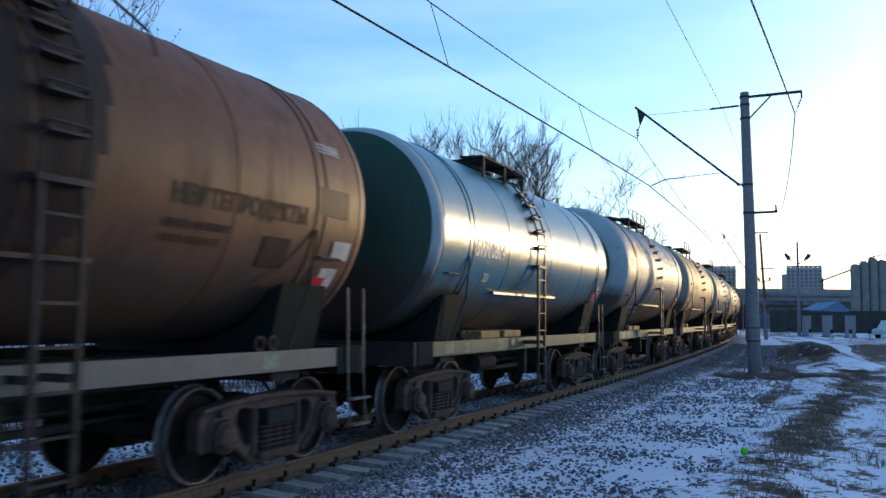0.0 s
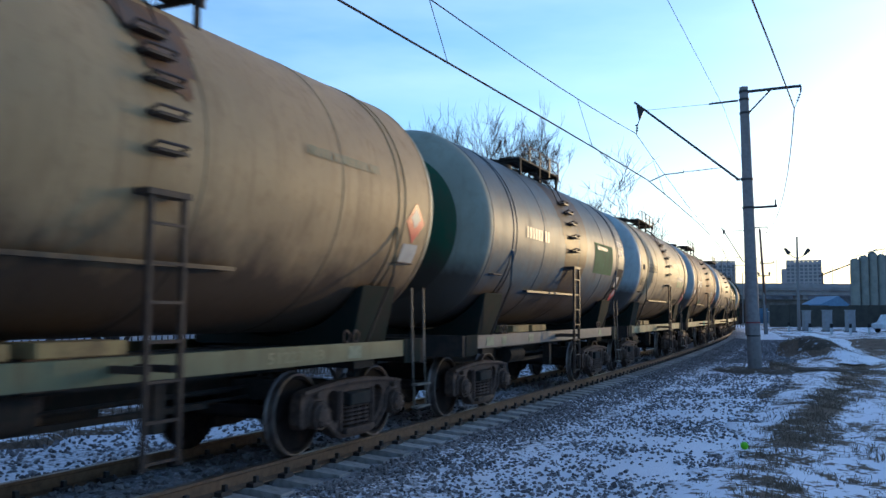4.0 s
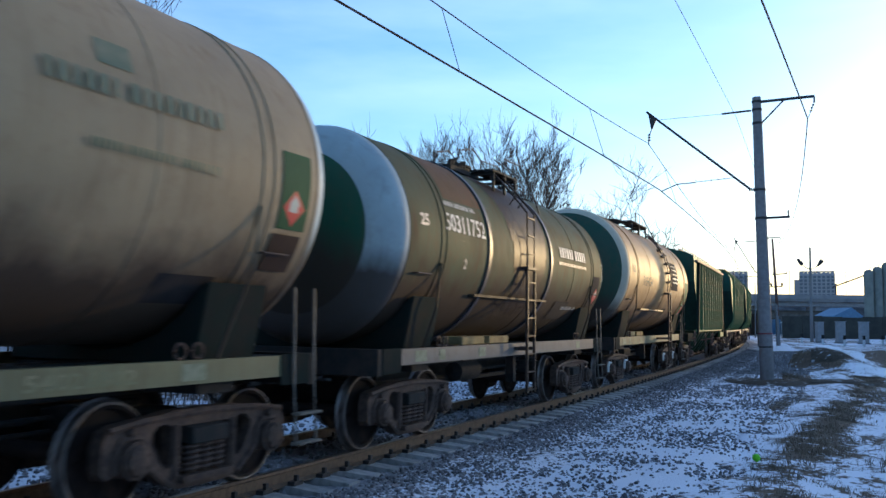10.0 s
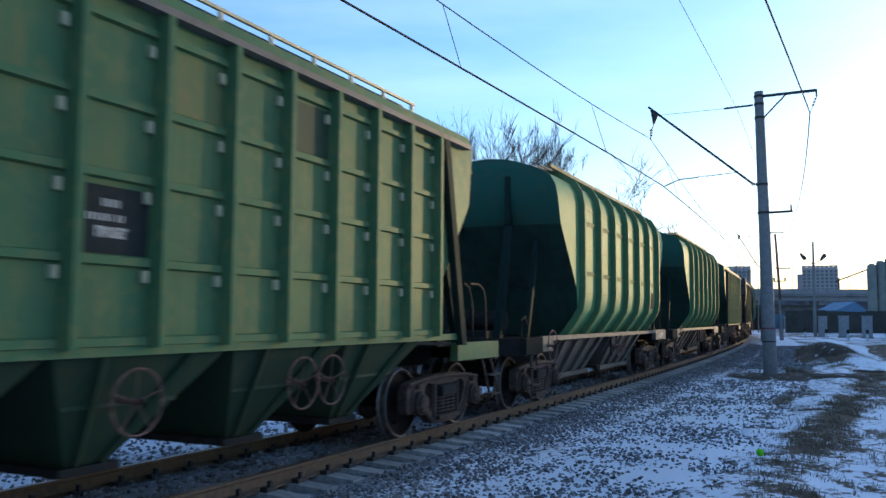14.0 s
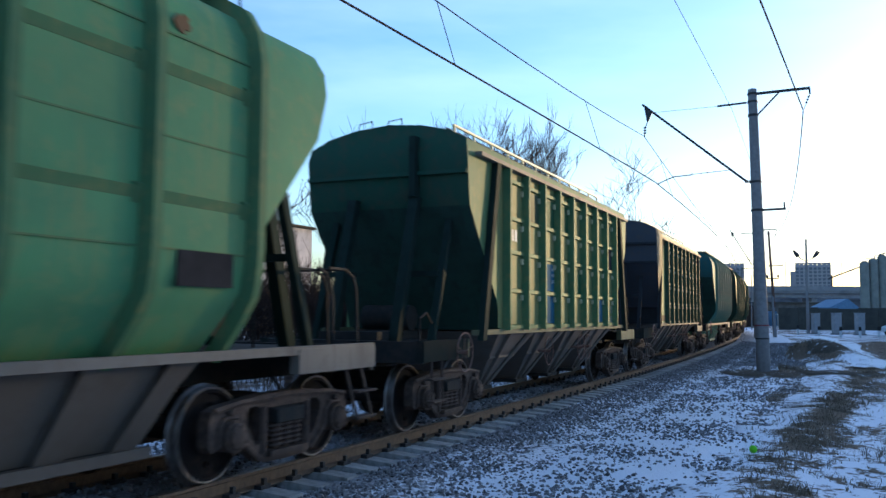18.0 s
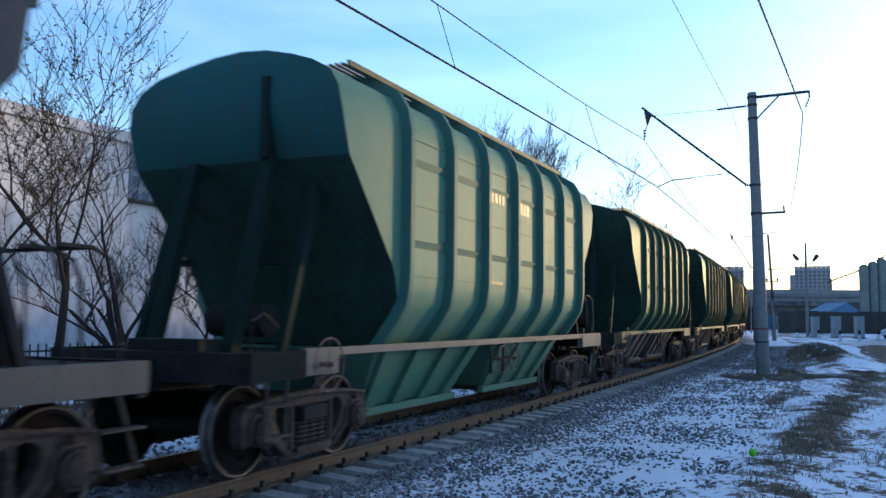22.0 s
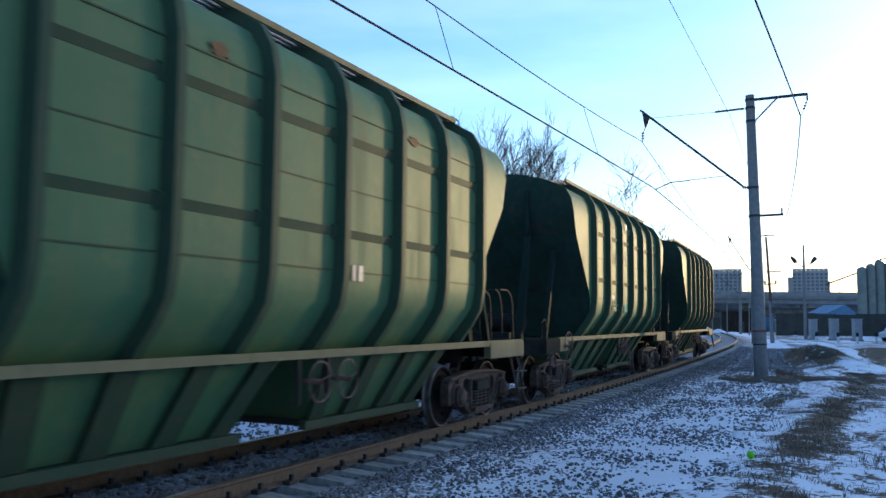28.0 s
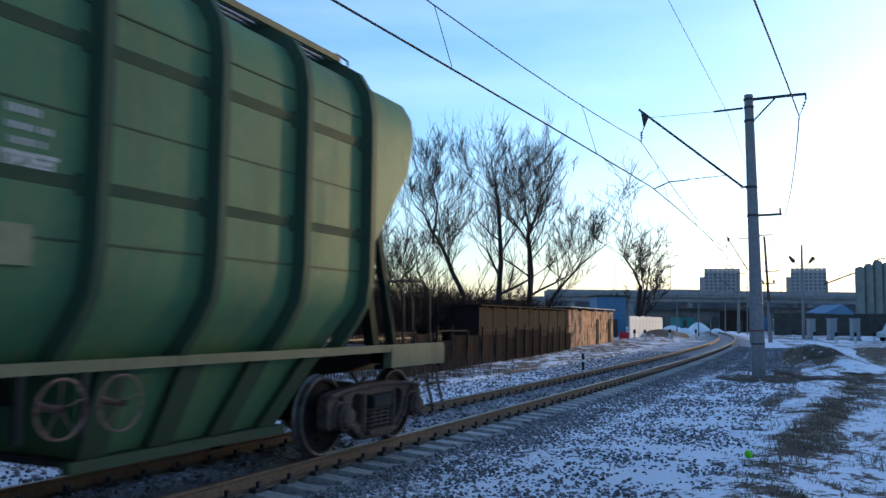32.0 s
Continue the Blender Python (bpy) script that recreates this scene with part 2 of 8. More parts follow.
# ---- ground, ballast bed, track ----
def hills(x, y):
    """The lie of the land; it dips under the ballast bed."""
    s = (x - X0) * math.sin(PSI) + (y - Y0) * math.cos(PSI)
    for _ in range(2):
        tx, ty, th = track(s)
        s += (x - tx) * math.sin(th) + (y - ty) * math.cos(th)
    tx, ty, th = track(s)
    off = (x - tx) * math.cos(th) - (y - ty) * math.sin(th)
    if -4.3 < off < 4.7 and -300 < s < 420:
        return -0.62
    z = -0.30 + 0.05 * noise.noise((x * 0.35, y * 0.35, 0)) + 0.03 * noise.noise((x * 1.1, y * 1.1, 3)) + 0.03 * noise.noise((x * 1.6, y * 1.6, 6))
    # a low bank of earth and dry grass ahead on the right
    z += 0.85 * math.exp(-((x - 17.5) / 0.95) ** 2 - ((y - 40.5) / 3.6) ** 2)
    z += 0.45 * math.exp(-((x - 27.5) / 3.0) ** 2 - ((y - 53) / 4.5) ** 2)
    # heaped earth round the foot of the mast
    z += 0.22 * math.exp(-((x - 11.15) / 1.3) ** 2 - ((y - 30.0) / 1.1) ** 2)
    # edge of the grass beside the gravel
    z += 0.09 * math.exp(-((off - 5.5 - 0.04 * s) / 0.5) ** 2) if 0 < s < 60 else 0
    # rough heap between the far wall and the track
    z += 0.9 * math.exp(-((x - 28.0) / 3.0) ** 2 - ((y - 108) / 5.0) ** 2)
    return z


def ground_z(x, y):
    return hills(x, y)


def bed_z(off, s):
    """Height of the ballast bed at off metres right of the track's middle."""
    a = abs(off)
    if a < 0.70:
        return -0.182
    if a < 1.42:
        return -0.258
    if off > 0:
        z = -0.225 - 0.12 * min(1, (off - 1.5) / 1.1)
        return z + 0.05 * max(0, min(1, (off - 2.9) / 1.6))
    return -0.225 - 0.14 * min(1, (a - 1.5) / 0.9)


def sheet(name, xs, ys, zf, material):
    nx, ny = len(xs), len(ys)
    vs = [(x, y, zf(x, y)) for y in ys for x in xs]
    fs = [(j * nx + i, j * nx + i + 1, (j + 1) * nx + i + 1, (j + 1) * nx + i) for j in range(ny - 1) for i in range(nx - 1)]
    me = bpy.data.meshes.new(name)
    me.from_pydata(vs, [], fs)
    me.materials.append(material)
    me.polygons.foreach_set("use_smooth", [True] * len(fs))
    return new(name, me)


def ground_material(name, bare, bare2, snow_lo, snow_hi, snow_scale, fine, bump=0.6, bdist=0.05):
    m, nt, b = nodes_of(name)
    b.inputs["Roughness"].default_value = 0.9
    b.inputs["Specular IOR Level"].default_value = 0.1
    f1, raw = noise_fac(nt, fine, 0.38, 0.62, 6.0)
    c = blend(nt, f1, bare, bare2)
    fs, _ = noise_fac(nt, snow_scale, snow_lo, snow_hi, 9.0)
    c = blend(nt, fs, c, (0.74, 0.77, 0.82))
    nt.links.new(c, b.inputs["Base Color"])
    add_bump(nt, b, raw, bump, bdist)
    return m


def off_track(x, y):
    return (x - X0) * math.cos(PSI) - (y - Y0) * math.sin(PSI) + HALF_GAUGE, (x - X0) * math.sin(PSI) + (y - Y0) * math.cos(PSI)


def snow_cover(x, y):
    """How much snow lies: little on the grassy belt beside the gravel and on the banks, ragged elsewhere."""
    off, s = off_track(x, y)
    belt = 5.75 + 0.068 * max(0, s - 5) + 0.35 * noise.noise((s * 0.4, 2, 0)) + 0.2 * noise.noise((s * 1.3, 5, 0))
    c = (0.5 if off > 0 else 0.36) + 0.35 * noise.noise((x * 4.1, y * 3.3, 1)) + 0.5 * noise.noise((off * 0.75, s * 0.24, 4)) + 0.4 * noise.noise((off * 1.9, s * 0.75, 8)) + 0.6 * noise.noise((x * 2.6, y * 1.7, 3))
    if 0 < s < 70:
        c -= (0.42 + 0.45 * noise.noise((s * 0.7, 9, 0))) * math.exp(-((off - belt) / 0.3) ** 2)
        c += 0.3 * math.exp(-((off - belt + 0.9) / 0.35) ** 2)
    for bx, by, rx, ry, k in ((17.4, 40.5, 1.0, 3.0, 0.9), (27.5, 53.0, 3.4, 6.0, 0.8), (14.2, 29.0, 1.5, 0.9, 0.8), (11.2, 30.0, 1.5, 1.2, 0.7), (28.0, 108.0, 5.0, 7.0, 0.5), (23.0, 48.0, 3.5, 7.0, 0.42), (17.0, 33.0, 2.5, 1.6, 0.5)):
        c -= k * math.exp(-((x - bx) / rx) ** 2 - ((y - by) / ry) ** 2)
    return c


def snowgrass_material():
    m, nt, b = nodes_of("dry_grass_and_snow")
    b.inputs["Roughness"].default_value = 0.9
    b.inputs["Specular IOR Level"].default_value = 0.1
    f1, raw = noise_fac(nt, 14, 0.38, 0.62, 6.0)
    c = blend(nt, f1, (0.19, 0.135, 0.095), (0.09, 0.068, 0.05))
    _, n = noise_fac(nt, 8, 0, 1, 10.0)
    at = nt.nodes.new("ShaderNodeAttribute")
    at.attribute_name = "cover"
    ma = nt.nodes.new("ShaderNodeMath")
    ma.operation = "MULTIPLY_ADD"
    ma.inputs[1].default_value = 0.42
    nt.links.new(at.outputs["Fac"], ma.inputs[0])
    nt.links.new(n, ma.inputs[2])
    mr = nt.nodes.new("ShaderNodeMapRange")
    mr.inputs["From Min"].default_value, mr.inputs["From Max"].default_value = 0.64, 0.73
    nt.links.new(ma.outputs["Value"], mr.inputs["Value"])
    c = blend(nt, mr.outputs["Result"], c, (0.77, 0.77, 0.82))
    nt.links.new(c, b.inputs["Base Color"])
    add_bump(nt, b, raw, 0.4, 0.03)
    return m


SNOWGRASS = snowgrass_material()


def ballast_material():
    """Crushed stone with snow in its hollows; the mesh says how much snow lies where."""
    m, nt, b = nodes_of("ballast_and_snow")
    b.inputs["Roughness"].default_value = 0.9
    b.inputs["Specular IOR Level"].default_value = 0.1
    f1, raw = noise_fac(nt, 26, 0.36, 0.64, 6.0)
    c = blend(nt, f1, (0.33, 0.32, 0.33), (0.16, 0.155, 0.16))
    _, n = noise_fac(nt, 11, 0, 1, 8.0)
    at = nt.nodes.new("ShaderNodeAttribute")
    at.attribute_name = "cover"
    ma = nt.nodes.new("ShaderNodeMath")
    ma.operation = "MULTIPLY_ADD"
    ma.inputs[1].default_value = 0.42
    nt.links.new(at.outputs["Fac"], ma.inputs[0])
    nt.links.new(n, ma.inputs[2])
    mr = nt.nodes.new("ShaderNodeMapRange")
    mr.inputs["From Min"].default_value, mr.inputs["From Max"].default_value = 0.62, 0.76
    nt.links.new(ma.outputs["Value"], mr.inputs["Value"])
    c = blend(nt, mr.outputs["Result"], c, (0.77, 0.77, 0.82))
    nt.links.new(c, b.inputs["Base Color"])
    add_bump(nt, b, raw, 0.8, 0.03)
    return m


GRAVEL = ballast_material()

xs = np.concatenate([[-1800, -900, -450, -220, -120], np.arange(-70, -12, 2.0), np.arange(-12, 1, 0.6), np.arange(1, 16, 0.2), np.arange(16, 40, 0.4), np.arange(40, 110, 2.0), [120, 160, 240, 450, 900, 1800]])
ys = np.concatenate([[-1800, -900, -450, -220, -120], np.arange(-70, 4, 2.5), np.arange(4, 32, 0.22), np.arange(32, 66, 0.4), np.arange(66, 140, 2.5), [150, 180, 240, 450, 900, 1800, 3000]])
ground = sheet("ground", xs, ys, lambda x, y: ground_z(x, y), SNOWGRASS)
at = ground.data.attributes.new("cover", "FLOAT", "POINT")
at.data.foreach_set("value", [snow_cover(v.co.x, v.co.y) for v in ground.data.vertices])
tagged(ground, "frozen ground with dry grass and thin snow", "ground", kind="structure")

# ballast bed
def make_bed():
    offs = [-5.2, -4.6, -3.4, -2.4, -1.75, -1.45, -0.98, -0.72, -0.66, 0, 0.66, 0.72, 0.98, 1.45, 1.75, 2.3, 2.85, 3.4, 4.0, 4.5, 5.0, 5.4]
    ss = np.concatenate([np.arange(-300, -12, 8.0), np.arange(-12, 70, 0.6), np.arange(70, 420, 4.0)])
    vs, fs, cover = [], [], []
    for s in ss:
        for i, o in enumerate(offs):
            oo = o + (0.5 * noise.noise((s * 0.35, 7, 0)) + 0.25 * noise.noise((s * 1.4, 3, 0)) if i == len(offs) - 1 else 0)
            x, y, _ = track(s, oo)
            z = bed_z(o, s) + 0.025 * noise.noise((x * 1.5, y * 1.5, 9))
            if i in (0, len(offs) - 1):
                z = -0.62
            vs.append((x, y, z))
            cover.append(float(np.interp(o, (-5.2, -2.4, -1.75, -1.4, 1.4, 1.75, 2.4, 3.2, 4.2, 5.4), (0.7, 0.6, 0.5, 0.2, 0.2, 0.46, 0.66, 0.95, 1.15, 1.0)))
                         - 0.28 * max(0.0, min(1.0, (s - 18) / 14)) + 0.42 * noise.noise((x * 0.45, y * 0.45, 4)) + 0.2 * noise.noise((x * 1.5, y * 1.5, 8)))
    n = len(offs)
    for j in range(len(ss) - 1):
        for i in range(n - 1):
            fs.append((j * n + i, j * n + i + 1, (j + 1) * n + i + 1, (j + 1) * n + i))
    me = bpy.data.meshes.new("ballast_bed")
    me.from_pydata(vs, [], [f[::-1] for f in fs])
    me.materials.append(GRAVEL)
    me.polygons.foreach_set("use_smooth", [True] * len(fs))
    at = me.attributes.new("cover", "FLOAT", "POINT")
    at.data.foreach_set("value", cover)
    return new("ballast_bed", me)


tagged(make_bed(), "grey crushed-stone track bed dusted with snow", "track bed", kind="structure")

# rails: the head is bright steel, the web and foot are rust
RAILPROF = [(-0.036, 0.0), (0.036, 0.0), (0.037, -0.03), (0.012, -0.045), (0.010, -0.145), (0.072, -0.168), (0.075, -0.18),
            (-0.075, -0.18), (-0.072, -0.168), (-0.010, -0.145), (-0.012, -0.045), (-0.037, -0.03)]


line = thing("railway_track", "single railway track on grey concrete sleepers", "railway track")


def rail(off):
    bm = bmesh.new()
    ss = list(np.concatenate([np.arange(-300, 0, 10.0), np.arange(0, 420, 2.0)]))
    rings = []
    for s in ss:
        ring = []
        for o, z in RAILPROF:
            x, y, _ = track(s, off + o)
            ring.append(bm.verts.new((x, y, z)))
        rings.append(ring)
    n = len(RAILPROF)
    for a, b in zip(rings, rings[1:]):
        for k in range(n):
            f = bm.faces.new((a[k], b[k], b[(k + 1) % n], a[(k + 1) % n]))
            f.material_index = 1 if k == 0 else 0
    return part("rail", bm, (RAIL, RAILTOP), line, "rusty steel rail with a worn running surface", smooth=0.5)


for o in (HALF_GAUGE, -HALF_GAUGE):
    rail(o)
SLEEPER_GAP = 0.545


def sleeper_mesh():
    bm = bmesh.new()
    ring = []
    for y, w, top in ((-1.35, 0.125, -0.20), (-1.0, 0.125, -0.175), (-0.55, 0.12, -0.18), (-0.2, 0.105, -0.205), (0.2, 0.105, -0.205), (0.55, 0.12, -0.18), (1.0, 0.125, -0.175), (1.35, 0.125, -0.20)):
        ring.append([bm.verts.new(p) for p in ((-w - 0.03, y, -0.38), (-w, y, top), (w, y, top), (w + 0.03, y, -0.38))])
    for a, b in zip(ring, ring[1:]):
        for k in range(3):
            bm.faces.new((a[k], a[k + 1], b[k + 1], b[k]))
    for r in (ring[0], ring[-1]):
        bm.faces.new(r)
    return to_mesh("sleeper", bm, SLEEPER, smooth=0)


def clips(bm, m):
    """Rail pads, bolts and clips of one sleeper."""
    for y in (-HALF_GAUGE, HALF_GAUGE):
        box(bm, -0.085, 0.085, y - 0.17, y - 0.08, -0.18, -0.13, m)
        box(bm, -0.085, 0.085, y + 0.08, y + 0.17, -0.18, -0.13, m)
        for dy in (-0.14, 0.14):
            box(bm, -0.022, 0.022, y + dy - 0.022, y + dy + 0.022, -0.13, -0.065, m)


far_verts, clip_poses = [], []
for i in range(-60, 500):
    s = i * SLEEPER_GAP
    if s > 235:
        break
    if -8 <= s < 112:
        o = part("sleeper", kept("sleeper", sleeper_mesh), None, line)
        o.matrix_basis = beside(s + 0.02 * math.sin(i * 2.1), 0, 0.0, 0.9 * math.sin(i * 1.7))
        if s < 62:
            clip_poses.append(beside(s + 0.02 * math.sin(i * 2.1), 0, 0.0))
    else:
        far_verts.append(s)
bm = bmesh.new()
for m in clip_poses:
    clips(bm, m)
tagged(part("fastening", bm, IRON, line, smooth=0), kind="stuff")
bm = bmesh.new()
for s in far_verts:
    box(bm, -0.14, 0.14, -1.35, 1.35, -0.38, -0.18, beside(s, 0))
tagged(part("far_sleepers", bm, SLEEPER, line, smooth=0), kind="stuff")


# ---- overhead line ----
def mast_pose(s, off, lean=0.0):
    x, y, th = track(s, off)
    return pose(x, y, -0.12, 0, lean, -math.degrees(th))     # local -x points across the track


WIRE_Z, ROD_Z = 6.61, 8.41      # contact wire and carrying cable at the masts
REDBAND = surface("faded_red_band", (0.22, 0.06, 0.07), rough=0.8, bump=0)


def mast(s, off, height=9.9, lean=0.0):
    t = thing("catenary_mast", "grey tapered concrete mast with steel cantilever and brackets", "mast", "masts of the overhead line")
    t.matrix_world = mast_pose(s, off, lean) @ pose(0.19 if lean else 0, 0, 0)
    L = off - 0.2
    bm = bmesh.new()
    lathe(bm, [(-0.6, 0.24), (0.0, 0.235), (height, 0.15), (height, 0.001)], "z", 20)
    part("post", bm, CONCRETE, t)
    for z, m in ((1.46, REDBAND), (1.0, IRON)):
        bm = bmesh.new()
        lathe(bm, [(z, 0.226), (z, 0.236), (z + 0.05, 0.236), (z + 0.05, 0.226)], "z", 20)
        part("band", bm, m, t)
    # cantilever: a long tube that climbs over the track
    bm = bmesh.new()
    tube(bm, [(-0.32, 0, 6.6), (-L - 0.05, 0, 9.79)], 0.042, 10)
    part("cantilever", bm, IRON, t)
    bm = bmesh.new()
    for k in range(3):
        lathe(bm, [(-0.03, 0.03), (0, 0.07), (0.03, 0.03)], "x", 10, (-0.2 - 0.07 * k, 0, 6.58))
    part("insulator", bm, IRON, t)
    bm = bmesh.new()
    tube(bm, [(-0.2, 0, 9.44), (-1.21, 0, 9.42)], 0.035, 8)
    for k in range(7):
        lathe(bm, [(-0.02, 0.03), (0, 0.055), (0.02, 0.03)], "x", 10, (-0.3 - 0.13 * k, 0, 9.435))
    part("stay_insulator", bm, IRON, t)
    bm = bmesh.new()
    tube(bm, [(-1.21, 0, 9.42), (-L + 0.3, 0, 9.44)], 0.008, 5)
    part("stay_wire", bm, COPPER, t)
    # hanger of the carrying cable
    bm = bmesh.new()
    prism(bm, [(-L + 0.32, 9.48), (-L + 0.02, 9.66), (-L + 0.1, 9.12), (-L + 0.16, 9.12)], "y", -0.03, 0.03)
    tube(bm, [(-L + 0.13, 0, 9.12), (-L + 0.02, 0, 8.85), (-L, 0, ROD_Z + 0.12)], 0.02, 6)
    for k in range(3):
        lathe(bm, [(-0.03, 0.02), (0, 0.07), (0.03, 0.02)], "z", 10, (-L + 0.02, 0, 8.9 - 0.1 * k))
    part("hanger", bm, IRON, t)
    # steady arm
    bm = bmesh.new()
    tube(bm, [(-0.86, 0, 7.05), (-L + 1.67, 0, 7.0)], 0.012, 5)
    for k in range(4):
        lathe(bm, [(-0.02, 0.012), (0, 0.04), (0.02, 0.012)], "x", 8, (-1.2 - 0.22 * k, 0, 7.04 - 0.012 * k))
    tube(bm, [(-L + 1.67, 0, 7.06), (-L + 1.67, 0, 6.98), (-L + 1.0, 0, 6.96), (-L + 0.43, 0, 6.74), (-L + 0.43, 0, WIRE_Z + 0.12)], 0.022, 6)
    part("steady_arm", bm, IRON, t)
    bm = bmesh.new()
    box(bm, 0.1, 1.9, -0.035, 0.035, 9.68, 9.77)
    tube(bm, [(0.12, 0, 8.93), (0.88, 0, 9.68)], 0.03, 6)
    tube(bm, [(1.88, 0, 9.72), (1.88, 0, 9.5)], 0.03, 6)
    part("feeder_bracket", bm, IRON, t)
    bm = bmesh.new()
    tube(bm, [(1.88, 0, 9.5), (1.67, 0, 8.99)], 0.012, 5)
    for k in range(3):
        lathe(bm, [(-0.03, 0.02), (0, 0.05), (0.03, 0.02)], "z", 10, (1.84 - 0.04 * k, 0, 9.42 - 0.1 * k))
    part("feeder_insulator", bm, IRON, t)
    bm = bmesh.new()
    box(bm, 0.1, 0.95, -0.03, 0.03, 5.5, 5.58)
    tube(bm, [(0.9, 0, 5.58), (0.9, 0, 5.78)], 0.03, 6)
    part("low_bracket", bm, IRON, t)
    for z in (9.73, 9.44, 8.95, 6.55, 5.54):
        bm = bmesh.new()
        r = 0.15 + 0.085 * (1 - z / 9.9)
        lathe(bm, [(z - 0.04, r), (z - 0.04, r + 0.022), (z + 0.04, r + 0.022), (z + 0.04, r)], "z", 16)
        part("clamp", bm, IRON, t)
    return t


# where the masts stand along the track, how far from it, and where contact wire, cable and feeder hang from them
MASTS = ((-77.0, 4.05, 0.3, 0.0, 5.6), (-27.0, 4.05, -0.8, -0.6, 3.3), (25.2, 4.05, 0.63, 0.2, 5.72), (76.0, 2.3, 0.63, 0.2, 3.9), (142.0, 4.05, 0.63, 0.2, 5.7), (198.0, 4.05, 0.63, 0.2, 5.7))
for s, off, _, _, _ in MASTS[1:5]:
    mast(s, off, 9.9, -1.05 if s == 25.2 else 0.0)


def strung(name, label, pts, r, group):
    bm = bmesh.new()
    tube(bm, pts, r, 5)
    return tagged(part(name, bm, COPPER), label, "wire", group)


LINES = "wires of the overhead line"
for (a, _, wa, ca, fa), (b, _, wb, cb, fb) in zip(MASTS, MASTS[1:]):
    def wire(s):
        u = (s - a) / (b - a)
        x, y, _ = track(s, wa + (wb - wa) * u)
        return x, y, (WIRE_Z + (0.9 * (u - 1) if a == -27.0 else -0.9 * u if a == -77.0 else 0.0))

    def rod(s):
        u = (s - a) / (b - a)
        x, y, _ = track(s, ca + (cb - ca) * u)
        return x, y, ROD_Z - 4.3 * u * (1 - u)

    def feeder(s):
        u = (s - a) / (b - a)
        x, y, _ = track(s, fa + (fb - fa) * u)
        return x, y, 8.87 - 1.6 * u * (1 - u)

    def earth(s):
        u = (s - a) / (b - a)
        x, y, _ = track(s, 3.35)
        return x, y, 9.15 - 2.0 * u * (1 - u)
    steps = [a + (b - a) * i / 16 for i in range(17)]
    strung("contact_wire", "dark grooved contact wire over the track", [wire(s) for s in steps], 0.02, LINES)
    strung("carrying_cable", "thin sagging cable that carries the contact wire", [rod(s) for s in steps], 0.013, LINES)
    if -77.0 < a < 142.0:
        strung("feeder_cable", "heavy feeder cable on the outer side of the masts", [feeder(s) for s in steps], 0.022, LINES)
        strung("earth_wire", "thin earth wire along the masts", [earth(s) for s in steps], 0.007, LINES)
    s = b - 7.7
    while s > a + 3:
        strung("dropper", "thin wire dropper between cable and contact wire", [rod(s - 0.35), wire(s)], 0.008, "droppers of the overhead line")
        s -= 9.8


# ---- the train ----
WHEEL_R = 0.4785


def wheelset_mesh():
    bm = bmesh.new()
    for side in (-1, 1):
        prof = [(0.0, 0.001), (0.0, 0.09), (0.03, 0.11), (0.055, 0.2), (0.05, 0.36), (0.02, 0.40), (0.0, 0.41), (0.0, 0.495),
                (0.02, 0.505), (0.033, 0.495), (0.045, 0.482), (0.122, 0.475), (0.13, 0.467), (0.13, 0.448), (0.126, 0.44), (0.126, 0.415), (0.085, 0.40), (0.085, 0.2), (0.12, 0.12), (0.14, 0.10), (0.14, 0.001)]
        rings = lathe(bm, [(side * (0.72 + a), r) for a, r in prof], "y", 36)
        tread = set(v for k in (8, 9, 10, 11, 12, 13) for v in rings[k])
        for f in bm.faces:
            if all(v in tread for v in f.verts):
                f.material_index = 1
        # two holes' worth of casting marks, so that the turning shows
        for k in range(2):
            a = k * math.pi + 0.4
            lathe(bm, [(side * 0.80, 0.001), (side * 0.845, 0.03), (side * 0.80, 0.035)], "y", 8, (0.29 * math.cos(a), 0, 0.29 * math.sin(a)))
    lathe(bm, [(-0.75, 0.08), (0.75, 0.08)], "y", 14)
    for side in (-1, 1):
        lathe(bm, [(side * 0.85, 0.075), (side * 1.08, 0.065)], "y", 12)
    return to_mesh("wheelset", bm, (WHEEL, TREAD))


